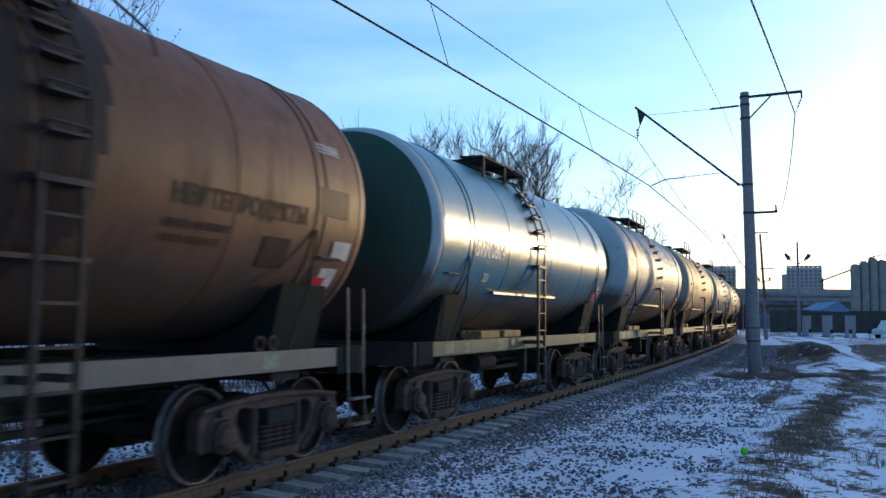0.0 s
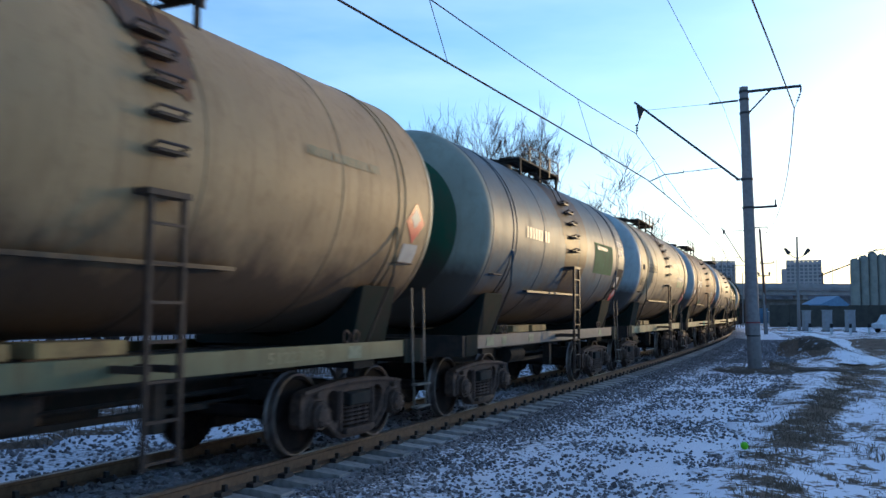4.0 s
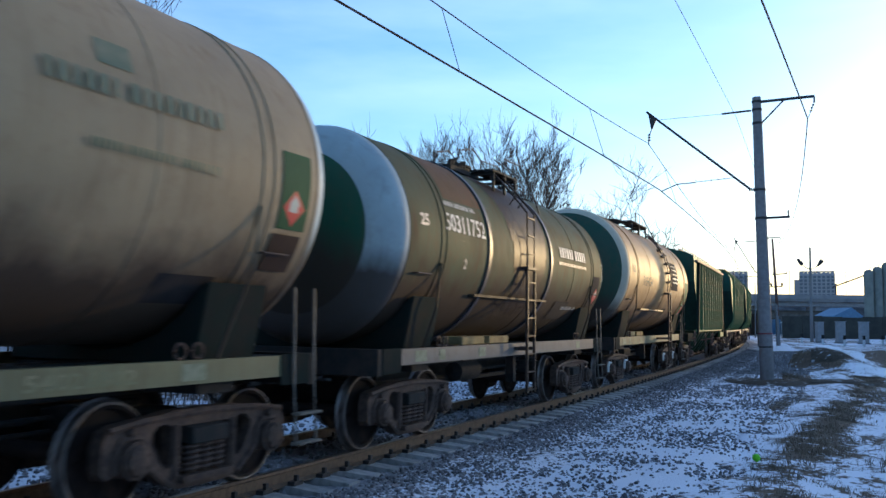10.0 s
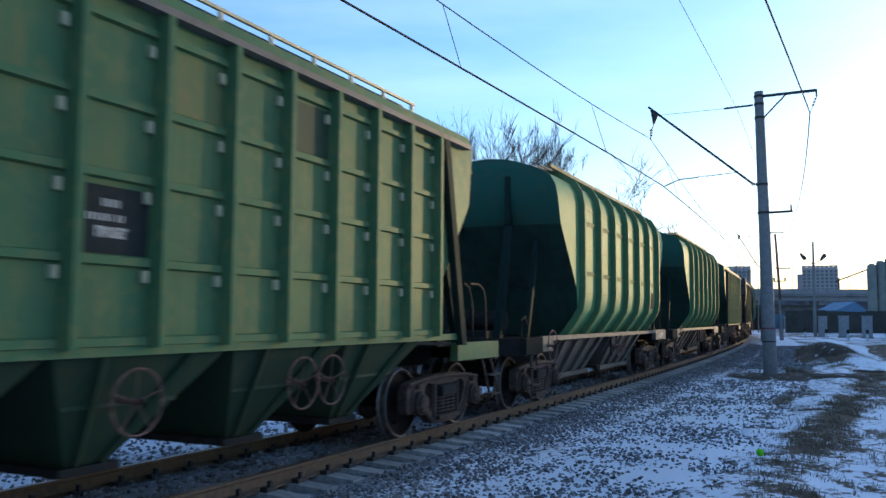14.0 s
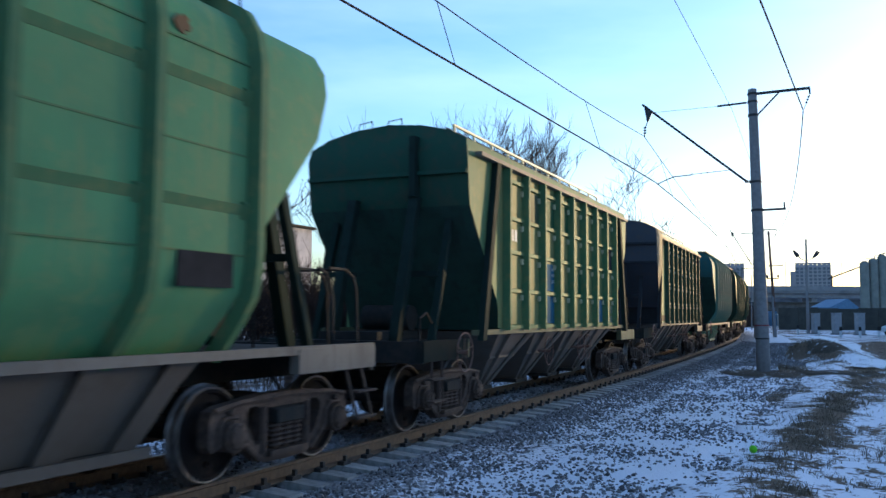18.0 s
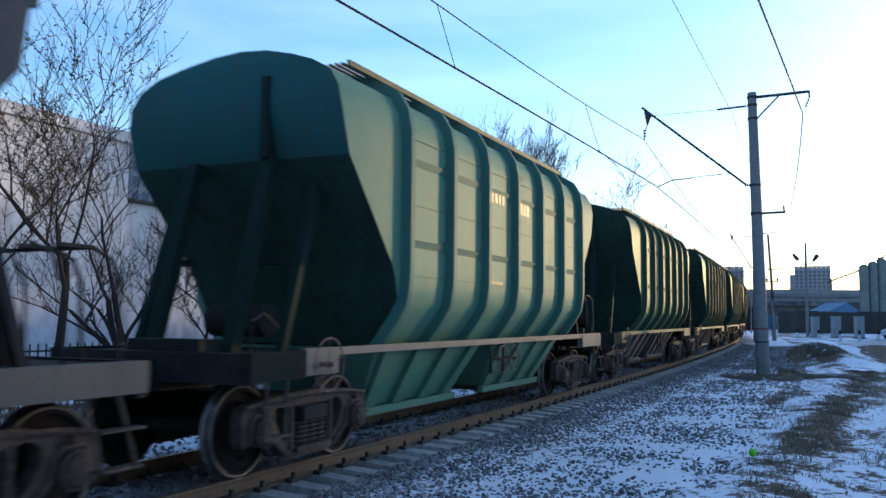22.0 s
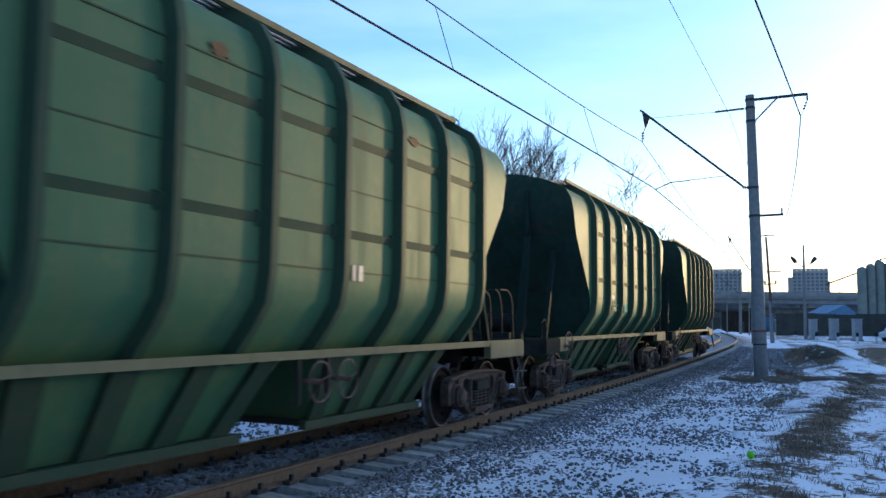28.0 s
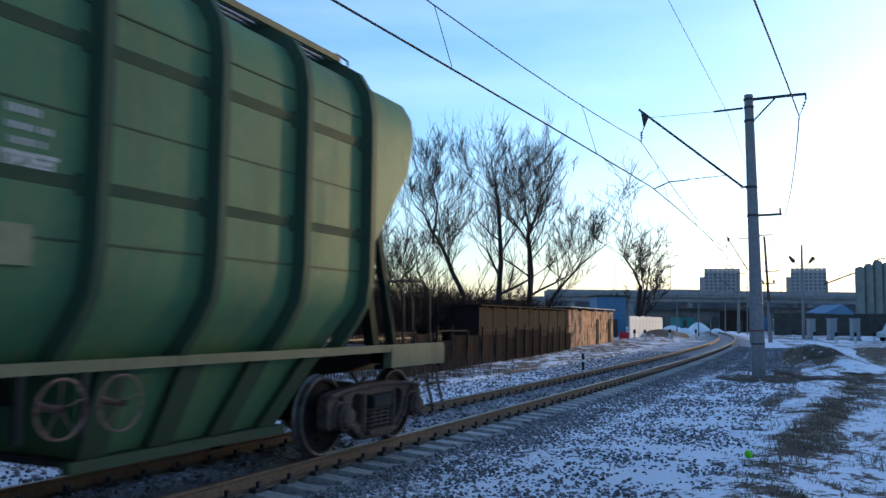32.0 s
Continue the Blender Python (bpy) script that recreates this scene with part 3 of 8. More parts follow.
def side_frame_mesh():
    """Cast side frame of a three-piece bogie: flat top chord, jaws over the axle boxes, a window beside each, the spring nest in the middle."""
    half = [(0.0, 0.85), (0.40, 0.845), (0.80, 0.80), (1.06, 0.775), (1.18, 0.73), (1.225, 0.62), (1.225, 0.40), (1.17, 0.34), (1.10, 0.36), (1.085, 0.56), (1.03, 0.635), (0.83, 0.635), (0.77, 0.57),
            (0.745, 0.40), (0.70, 0.34), (0.50, 0.20), (0.36, 0.145), (0.0, 0.135)]
    rim = half + [(-x, z) for x, z in half[-2:0:-1]]
    holes = [[(-0.335, 0.70), (0.335, 0.70), (0.335, 0.27), (0.29, 0.235), (-0.29, 0.235), (-0.335, 0.27)]]
    for sx in (-1, 1):
        holes.append([(sx * x, z) for x, z in ((0.43, 0.70), (0.50, 0.735), (0.60, 0.725), (0.665, 0.67), (0.665, 0.58), (0.55, 0.38), (0.48, 0.33), (0.43, 0.37))])
    bm = bmesh.new()
    edges = []
    for loop in [rim] + holes:
        v = [bm.verts.new((x, -0.07, z)) for x, z in loop]
        edges += [bm.edges.new((v[i], v[(i + 1) % len(v)])) for i in range(len(v))]
    bmesh.ops.triangle_fill(bm, edges=edges, use_beauty=True)
    out = bmesh.ops.extrude_face_region(bm, geom=bm.faces[:])
    for v in out["geom"]:
        if isinstance(v, bmesh.types.BMVert):
            v.co.y = 0.07
    # raised lips round jaws and windows, the seat of the springs
    for sx in (-1, 1):
        tube(bm, [(sx * 1.095, -0.075, 0.38), (sx * 1.08, -0.075, 0.57), (sx * 1.025, -0.075, 0.65), (sx * 0.835, -0.075, 0.65), (sx * 0.765, -0.075, 0.58), (sx * 0.74, -0.075, 0.40), (sx * 0.46, -0.075, 0.19)], 0.032, 6)
        tube(bm, [(sx * 0.385, -0.07, 0.72), (sx * 0.385, -0.07, 0.24)], 0.04, 6)
        lathe(bm, [(-0.13, 0.001), (-0.13, 0.035), (-0.05, 0.04)], "y", 10, (sx * 0.93, 0, 0.71))
    tube(bm, [(-1.16, -0.07, 0.735), (-0.78, -0.075, 0.785), (0, -0.075, 0.815), (0.78, -0.075, 0.785), (1.16, -0.07, 0.735)], 0.034, 6)
    box(bm, -0.34, 0.34, -0.15, 0.15, 0.20, 0.262)
    return to_mesh("side_frame", bm, RUST, smooth=0.5)


def axle_box_mesh():
    bm = bmesh.new()
    lathe(bm, [(-0.13, 0.155), (0.10, 0.155), (0.10, 0.001)], "y", 16)
    box(bm, -0.135, 0.135, -0.09, 0.09, 0.06, 0.155)
    lathe(bm, [(-0.215, 0.001), (-0.215, 0.10), (-0.20, 0.125), (-0.16, 0.135), (-0.16, 0.16), (-0.13, 0.16)], "y", 20)
    for k in range(6):
        a = math.pi / 6 + k * math.pi / 3
        lathe(bm, [(-0.225, 0.001), (-0.225, 0.018), (-0.19, 0.018)], "y", 6, (0.1 * math.cos(a), 0, 0.1 * math.sin(a)))
    return to_mesh("axle_box", bm, RUST, bevel=0.0)


def jaw_paint_mesh():
    """White paint on the lip of an axle-box jaw."""
    bm = bmesh.new()
    tube(bm, [(0.175, 0, -0.10), (0.155, 0, 0.10), (0.10, 0, 0.175), (-0.09, 0, 0.175), (-0.16, 0, 0.10), (-0.185, 0, -0.05)], 0.037, 8)
    return to_mesh("jaw_paint", bm, WHITEP)


def spring_mesh():
    bm = bmesh.new()
    pts = []
    for i in range(61):
        a = i / 60 * 2 * math.pi * 5
        pts.append((0.078 * math.cos(a), 0.078 * math.sin(a), 0.27 + 0.25 * i / 60))
    tube(bm, pts, 0.02, 5)
    lathe(bm, [(0.26, 0.05), (0.52, 0.05)], "z", 8)
    return to_mesh("spring", bm, RUST)


def bolster_mesh():
    bm = bmesh.new()
    prism(bm, [(-1.17, 0.53), (1.17, 0.53), (1.17, 0.68), (0.5, 0.80), (-0.5, 0.80), (-1.17, 0.68)], "x", -0.24, 0.24)
    lathe(bm, [(0.80, 0.2), (0.86, 0.2), (0.86, 0.001)], "z", 16)
    for s in (-1, 1):
        box(bm, s * 0.55 - 0.04, s * 0.55 + 0.04, -0.9, 0.9, 0.36, 0.44)
    return to_mesh("bogie", bm, BLACK, bevel=0.01)


def brake_beam_mesh():
    bm = bmesh.new()
    prism(bm, [(-0.45, 0.3), (0.45, 0.3), (0.38, 0.76), (-0.38, 0.76)], "y", -0.03, 0.03)
    return to_mesh("brake_beam", bm, BLACK, bevel=0.01)


WHEELSETS = []      # (object, wagon) of every wheelset, keyed in motions()


def bogie(parent, x, white=False):
    b = part("bogie", kept("bogie", bolster_mesh), None, parent, "rust-brown cast three-piece bogie")
    b.location = (x, 0, 0)
    for sx in (-1, 1):
        w = part("wheelset", kept("wheelset", wheelset_mesh), None, b, "dark disc wheels with bright treads on one axle")
        w.location = (sx * 0.925, 0, WHEEL_R)
        WHEELSETS.append((w, parent))
    for sy in (-1, 1):
        o = part("brake_beam", kept("brake_beam", brake_beam_mesh), None, b)
        o.location = (0, sy * 0.86, 0)
        f = part("side_frame", kept("side_frame", side_frame_mesh), None, b)
        f.location = (0, sy * 1.02, 0)
        for sx in (-1, 1):
            a = part("axle_box", kept("axle_box", axle_box_mesh), None, b)
            a.location = (sx * 0.925, sy * 1.02, WHEEL_R)
            if white and sy < 0:
                q = part("jaw_paint", kept("jaw_paint", jaw_paint_mesh), None, f, "white-painted lip of the jaw")
                q.location = (sx * 0.925, -0.085, WHEEL_R)
            if sy > 0:
                a.rotation_euler = (0, 0, math.pi)
        for k in (-0.17, 0, 0.17):
            c = part("spring", kept("spring", spring_mesh), None, b)
            c.location = (k, sy * 1.06, 0)
    return b


def coupler(parent, x, sgn):
    bm = bmesh.new()
    box(bm, x - 0.0, x + sgn * 0.42, -0.11, 0.11, 0.95, 1.15)
    prism(bm, [(x + sgn * 0.36, -0.2), (x + sgn * 0.60, -0.17), (x + sgn * 0.62, 0.02), (x + sgn * 0.48, 0.06), (x + sgn * 0.60, 0.2), (x + sgn * 0.36, 0.2)], "z", 0.88, 1.22)
    tube(bm, [(x, 0.35, 1.0), (x + sgn * 0.25, 0.36, 0.85), (x + sgn * 0.45, 0.33, 0.62), (x + sgn * 0.6, 0.3, 0.72)], 0.03, 6)
    part("coupler", bm, BLACK, parent, bevel=0.0)


# lettering: built-in font, turned into meshes
def letters(txt, height, bold=0.0):
    cu = bpy.data.curves.new("text", "FONT")
    cu.body = txt
    cu.size = height * 1.38
    cu.align_x = "CENTER"
    cu.offset = bold
    cu.resolution_u = 2
    ob = bpy.data.objects.new("text", cu)
    scene.collection.objects.link(ob)
    dg = bpy.context.evaluated_depsgraph_get()
    me = bpy.data.meshes.new_from_object(ob.evaluated_get(dg))
    bpy.data.objects.remove(ob)
    return me


def on_tank(me, x, z, r, zc, material, width=None):
    """Wraps a flat lettering mesh on the camera side of a tank shell, its middle at x, its foot at height z."""
    a0 = math.asin(max(-1, min(1, (z - zc) / r)))
    if width:
        xsx = [v.co.x for v in me.vertices]
        k = width / max(0.01, max(xsx) - min(xsx))
    else:
        k = 1
    for v in me.vertices:
        a = a0 + v.co.y / r
        v.co = (x + v.co.x * k, -(r + 0.009) * math.cos(a), zc + (r + 0.009) * math.sin(a))
    me.materials.clear()
    me.materials.append(material)
    return me


def flat_side(me, x, z, y, material, width=None):
    if width:
        xsx = [v.co.x for v in me.vertices]
        k = width / max(0.01, max(xsx) - min(xsx))
    else:
        k = 1
    for v in me.vertices:
        v.co = (x + v.co.x * k, y, z + v.co.y)
    me.materials.clear()
    me.materials.append(material)
    return me


def patch_mesh(x0, x1, z0, z1, r, zc, lift=0.004, n=2, bm=None):
    """A painted patch that follows the shell."""
    bm = bm or bmesh.new()
    a0, a1 = (math.asin(max(-1, min(1, (z - zc) / r))) for z in (z0, z1))
    n = max(n, int(abs(a1 - a0) / 0.05))
    rows = []
    for i in range(n + 1):
        a = a0 + (a1 - a0) * i / n
        rows.append([bm.verts.new((x, -(r + lift) * math.cos(a), zc + (r + lift) * math.sin(a))) for x in (x0, x1)])
    for p, q in zip(rows, rows[1:]):
        bm.faces.new((p[0], p[1], q[1], q[0]))
    return bm


def diamond_mesh(x, z, half, r, zc, lift):
    """A square plate standing on its corner, laid on the shell."""
    bm = bmesh.new()
    rows = []
    for k in range(9):
        dz = half * (k / 4 - 1)
        a = math.asin(max(-1, min(1, (z + dz - zc) / r)))
        w = max(0.004, half - abs(dz))
        rows.append([bm.verts.new((x + sx * w, -(r + lift) * math.cos(a), zc + (r + lift) * math.sin(a))) for sx in (-1, 1)])
    for p, q in zip(rows, rows[1:]):
        bm.faces.new((p[0], p[1], q[1], q[0]))
    return bm


def stain_mesh(x0, x1, z0, z1, r, zc, lift, seed):
    """Spilt oil: narrow runs side by side that end at uneven heights, longest in the middle."""
    g = random.Random(seed)
    bm = bmesh.new()
    x, drift = x0, 0.4
    while x < x1 - 0.03:
        w = min(g.uniform(0.04, 0.1), x1 - x)
        mid = 1 - abs((x + w / 2 - x0) / (x1 - x0) * 2 - 1)
        drift = min(1.0, max(0.0, drift + g.uniform(-0.3, 0.3)))
        low = z0 + (z1 - z0) * (0.75 * (1 - min(1.0, 1.8 * mid)) + 0.22 * drift)
        patch_mesh(x, x + w, min(low, z1 - 0.1), z1, r, zc, lift, 1, bm)
        x += w
    return bm


def glyph_spans(x0, x1, h):
    """Breaks a line of small print into plain bars, a gap between one and the next."""
    out, x, k = [], x0, 0
    while x < x1 - 0.3 * h:
        k += 1
        w = h * (0.5, 0.36, 0.56, 0.42, 0.5)[k % 5]
        out.append((x, min(x1, x + w)))
        x += w + h * (0.8 if k % 9 == 6 else 0.34)
    return out


R_T, ZC = 1.66, 3.07         # tank shell
DARKIRON = surface("oily_dark_iron", (0.045, 0.03, 0.024), (0.025, 0.02, 0.018), 9, dirt=(0.09, 0.06, 0.04), dscale=3, rough=0.6, bump=0.2)
LEN_T, BASE_T = 12.02, 7.8
LEN_H, BASE_H = 14.72, 10.5


PALESTEN = surface("faded_stencil", (0.21, 0.23, 0.16), (0.15, 0.17, 0.11), 9, lo=0.42, hi=0.58, rough=0.7, bump=0)
TIMBER = surface("pale_timber", (0.30, 0.24, 0.12), (0.22, 0.17, 0.09), 5, dirt=(0.15, 0.11, 0.07), dscale=3, rough=0.8, bump=0.3)


def tank_frame(t, sill):
    bm = bmesh.new()
    box(bm, -5.3, 5.3, -0.2, 0.2, 0.92, 1.25)
    for x in (-3.9, 3.9):
        box(bm, x - 0.25, x + 0.25, -1.2, 1.2, 0.98, 1.22)
    part("centre_sill", bm, BLACK, t)
    for sy in (-1, 1):
        bm = bmesh.new()
        # a channel: web with two flanges turned inwards
        prism(bm, [(sy * 1.33, 1.09), (sy * 1.33, 1.30), (sy * 1.23, 1.30), (sy * 1.23, 1.285), (sy * 1.315, 1.285), (sy * 1.315, 1.105), (sy * 1.23, 1.105), (sy * 1.23, 1.09)], "x", -5.2, 5.2)
        part("side_sill", bm, sill, t, "pale chalky side sill")
        if sy < 0:
            for x, w in ((-4.3, 0.34), (-3.55, 0.2), (-2.1, 0.28), (3.3, 0.3)):
                bm = bmesh.new()
                box(bm, x, x + w, -1.3345, -1.331, 1.12, 1.27)
                part("sill_stencil", bm, PALESTEN, t, "faded stencil patch")
    for sx in (-1, 1):
        bm = bmesh.new()
        box(bm, min(sx * 5.204, sx * 5.32), max(sx * 5.204, sx * 5.32), -1.33, 1.33, 0.98, 1.31)
        box(bm, min(sx * 4.4, sx * 5.2), max(sx * 4.4, sx * 5.2), -1.22, 1.22, 1.262, 1.282)
        part("end_beam", bm, BLACK, t)
        coupler(t, sx * 5.32, sx)
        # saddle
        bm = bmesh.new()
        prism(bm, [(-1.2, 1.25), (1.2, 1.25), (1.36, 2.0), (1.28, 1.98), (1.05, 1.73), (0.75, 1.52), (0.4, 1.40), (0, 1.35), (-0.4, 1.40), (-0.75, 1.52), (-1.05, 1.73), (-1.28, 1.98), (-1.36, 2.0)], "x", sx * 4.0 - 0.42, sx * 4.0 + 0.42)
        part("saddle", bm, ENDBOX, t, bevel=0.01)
    # brake gear under the frame
    bm = bmesh.new()
    lathe(bm, [(-0.45, 0.001), (-0.42, 0.16), (0.42, 0.16), (0.45, 0.001)], "x", 16, (-0.9, -0.55, 0.82))
    box(bm, -2.4, 2.0, -0.35, -0.3, 0.62, 0.68)
    box(bm, 0.6, 0.75, -0.9, -0.75, 0.55, 1.1)
    lathe(bm, [(-0.3, 0.001), (-0.3, 0.14), (0.3, 0.14), (0.3, 0.001)], "x", 14, (1.0, 0.5, 0.8))
    part("brake_cylinder", bm, BLACK, t)
    bm = bmesh.new()
    for x0, x1, z0, z1 in ((-2.9, -1.5, 0.66, 0.98), (-1.5, 0.9, 0.58, 0.98), (0.9, 2.9, 0.7, 0.98)):
        box(bm, x0, x1, 0.06, 0.14, z0, z1)
    for z in (0.6, 0.72):
        tube(bm, [(-3.0, -0.1, z), (3.0, -0.1, z + 0.05)], 0.025, 6)
    part("brake_rigging", bm, BLACK, t)
    bm = bmesh.new()
    box(bm, -0.25, 0.25, -0.25, 0.25, 0.95, 1.3)
    lathe(bm, [(0.62, 0.001), (0.62, 0.11), (0.95, 0.14), (1.0, 0.14)], "z", 14)
    part("drain_valve", bm, RUST, t)
    for x0, x1 in ((-1.9, -0.95), (-0.72, 0.22)):
        for sy in (-1, 1):
            bm = bmesh.new()
            box(bm, x0, x1, min(sy * 0.55, sy * 0.95), max(sy * 0.55, sy * 0.95), 1.29, 1.42)
            part("timber_pad", bm, TIMBER, t, "pale timber pad between frame and shell", bevel=0.01)


def ladder(t, x, R, zc, mat=None, foot=0.45, tall=False, straight=False):
    """Upright ladder at the flank, then single steps round the shell and a hoop at the platform."""
    y = -(R + 0.05)
    mat = mat or DARKIRON
    bm = bmesh.new()
    box(bm, x - 0.24, x + 0.24, y - 0.06, y + 0.1, 2.58, 2.63)
    lad = part("ladder", bm, mat, t, "narrow steel side ladder")
    for dx in (-0.19, 0.19):
        bm = bmesh.new()
        box(bm, x + dx - 0.02, x + dx + 0.02, y - 0.05, y - 0.005, foot, 2.578)
        part("stile", bm, mat, lad)
    z = foot + 0.05
    while z < 2.5:
        bm = bmesh.new()
        box(bm, x - 0.168, x + 0.168, y - 0.045, y - 0.015, z - 0.012, z + 0.012)
        part("rung", bm, mat, lad)
        z += 0.31
    for dx in (-0.14, 0.14):
        bm = bmesh.new()
        box(bm, x + dx - 0.02, x + dx + 0.02, y - 0.02, -1.25, 1.18, 1.24)
        part("bracket", bm, mat, lad)
    for z in (2.95, 3.24, 3.52, 3.76, 3.96) if not straight else ():
        a = math.asin((z - zc) / R)
        yy = -R * math.cos(a)
        bm = bmesh.new()
        tube(bm, [(x - 0.17, yy + 0.02, z), (x - 0.17, yy - 0.13, z + 0.05), (x + 0.17, yy - 0.13, z + 0.05), (x + 0.17, yy + 0.02, z)], 0.015, 5)
        box(bm, x - 0.17, x + 0.17, yy - 0.13, yy + 0.03, z - 0.02, z + 0.005)
        part("step_iron", bm, DARKIRON, t)
    if straight:
        # stiles that run on upright and then lean in to the platform
        for dx in (-0.19, 0.19):
            bm = bmesh.new()
            tube(bm, [(x + dx, y - 0.02, 2.5), (x + dx, y - 0.02, zc + 0.75), (x + dx, -1.2, zc + 1.2), (x + dx, -0.9, zc + R + 0.02)], 0.018, 6)
            part("stile", bm, mat, lad)
        for k in range(3):
            bm = bmesh.new()
            box(bm, x - 0.17, x + 0.17, y - 0.035, y - 0.005, 2.85 + 0.31 * k, 2.874 + 0.31 * k)
            part("rung", bm, mat, lad)
    elif tall:
        for dx in (-0.21, 0.21):
            bm = bmesh.new()
            tube(bm, [(x + dx, -(R + 0.09) * math.cos(a), zc + (R + 0.09) * math.sin(a)) for a in (-0.22, 0.0, 0.2, 0.4, 0.6, 0.8, 0.95)], 0.016, 6)
            part("stile", bm, mat, lad)
    bm = bmesh.new()
    for dx in (-0.22, 0.22):
        tube(bm, [(x + dx, -1.25, 3.72), (x + dx, -1.42, 3.95), (x + dx, -1.25, 4.3), (x + dx, -0.95, 4.55)], 0.014, 5)
    part("grab_hoop", bm, DARKIRON, t)


def hatch_and_platform(t, R, zc, x0=-1.85, x1=1.25, rails=True):
    top = zc + R
    bm = bmesh.new()
    lathe(bm, [(top - 0.05, 0.33), (top + 0.16, 0.33), (top + 0.16, 0.37), (top + 0.2, 0.37), (top + 0.24, 0.2), (top + 0.25, 0.001)], "z", 20, (-0.3, 0, 0))
    part("hatch", bm, BLACK, t)
    bm = bmesh.new()
    lathe(bm, [(top - 0.03, 0.1), (top + 0.2, 0.1), (top + 0.24, 0.001)], "z", 12, (0.75, 0, 0))
    part("relief_valve", bm, BLACK, t)
    for y0 in (-1.0, 0.55):
        for k in range(3):
            bm = bmesh.new()
            box(bm, x0, x1, y0 + 0.155 * k, y0 + 0.155 * k + 0.135, top + 0.0, top + 0.035)
            part("platform_board", bm, BLACK, t)
    bm = bmesh.new()
    for x in (x0 + 0.1, (x0 + x1) / 2, x1 - 0.1):
        for y in (-0.97, 0.97):
            box(bm, x - 0.03, x + 0.03, y - 0.02, y + 0.02, top - 0.42, top)
        box(bm, x - 0.03, x + 0.03, -0.97, 0.97, top - 0.05, top - 0.005)
    part("platform_frame", bm, BLACK, t)
    if rails:
        for y in (-1.0, 1.0):
            bm = bmesh.new()
            h = 0.33
            for x in (x0 + 0.6, x0 + 1.3, x0 + 2.0):
                box(bm, x - 0.022, x + 0.022, y - 0.012, y + 0.012, top, top + h)
            tube(bm, [(x0 - 0.05, y, top + h * 0.45), (x0 + 0.05, y, top + h * 0.8), (x0 + 0.35, y, top + h), (x0 + 2.0, y, top + h)], 0.014, 5)
            tube(bm, [(x0 + 0.1, y, top + h * 0.5), (x0 + 2.0, y, top + h * 0.5)], 0.01, 5)
            part("handrail", bm, DARKIRON, t, "thin dark handrail")
            bm = bmesh.new()
            for x in (x1 - 0.75, x1 - 0.05):
                box(bm, x - 0.022, x + 0.022, y - 0.012, y + 0.012, top - 0.1, top + 0.32)
            tube(bm, [(x1 - 0.75, y, top + 0.32), (x1 - 0.05, y, top + 0.3)], 0.014, 5)
            tube(bm, [(x1 - 0.75, y, top + 0.2), (x1 - 0.05, y, top + 0.0)], 0.012, 5)
            part("handrail", bm, DARKIRON, t, "thin dark handrail")
    else:
        bm = bmesh.new()
        for y in (-1.0, -0.55):
            tube(bm, [(x0 + 0.5, y, top), (x0 + 0.55, y, top + 0.3), (x0 + 1.4, y, top + 0.32), (x1 + 0.6, y - 0.15, top - 0.35), (x1 + 0.65, y - 0.2, top - 0.55)], 0.014, 5)
        part("handrail", bm, DARKIRON, t)


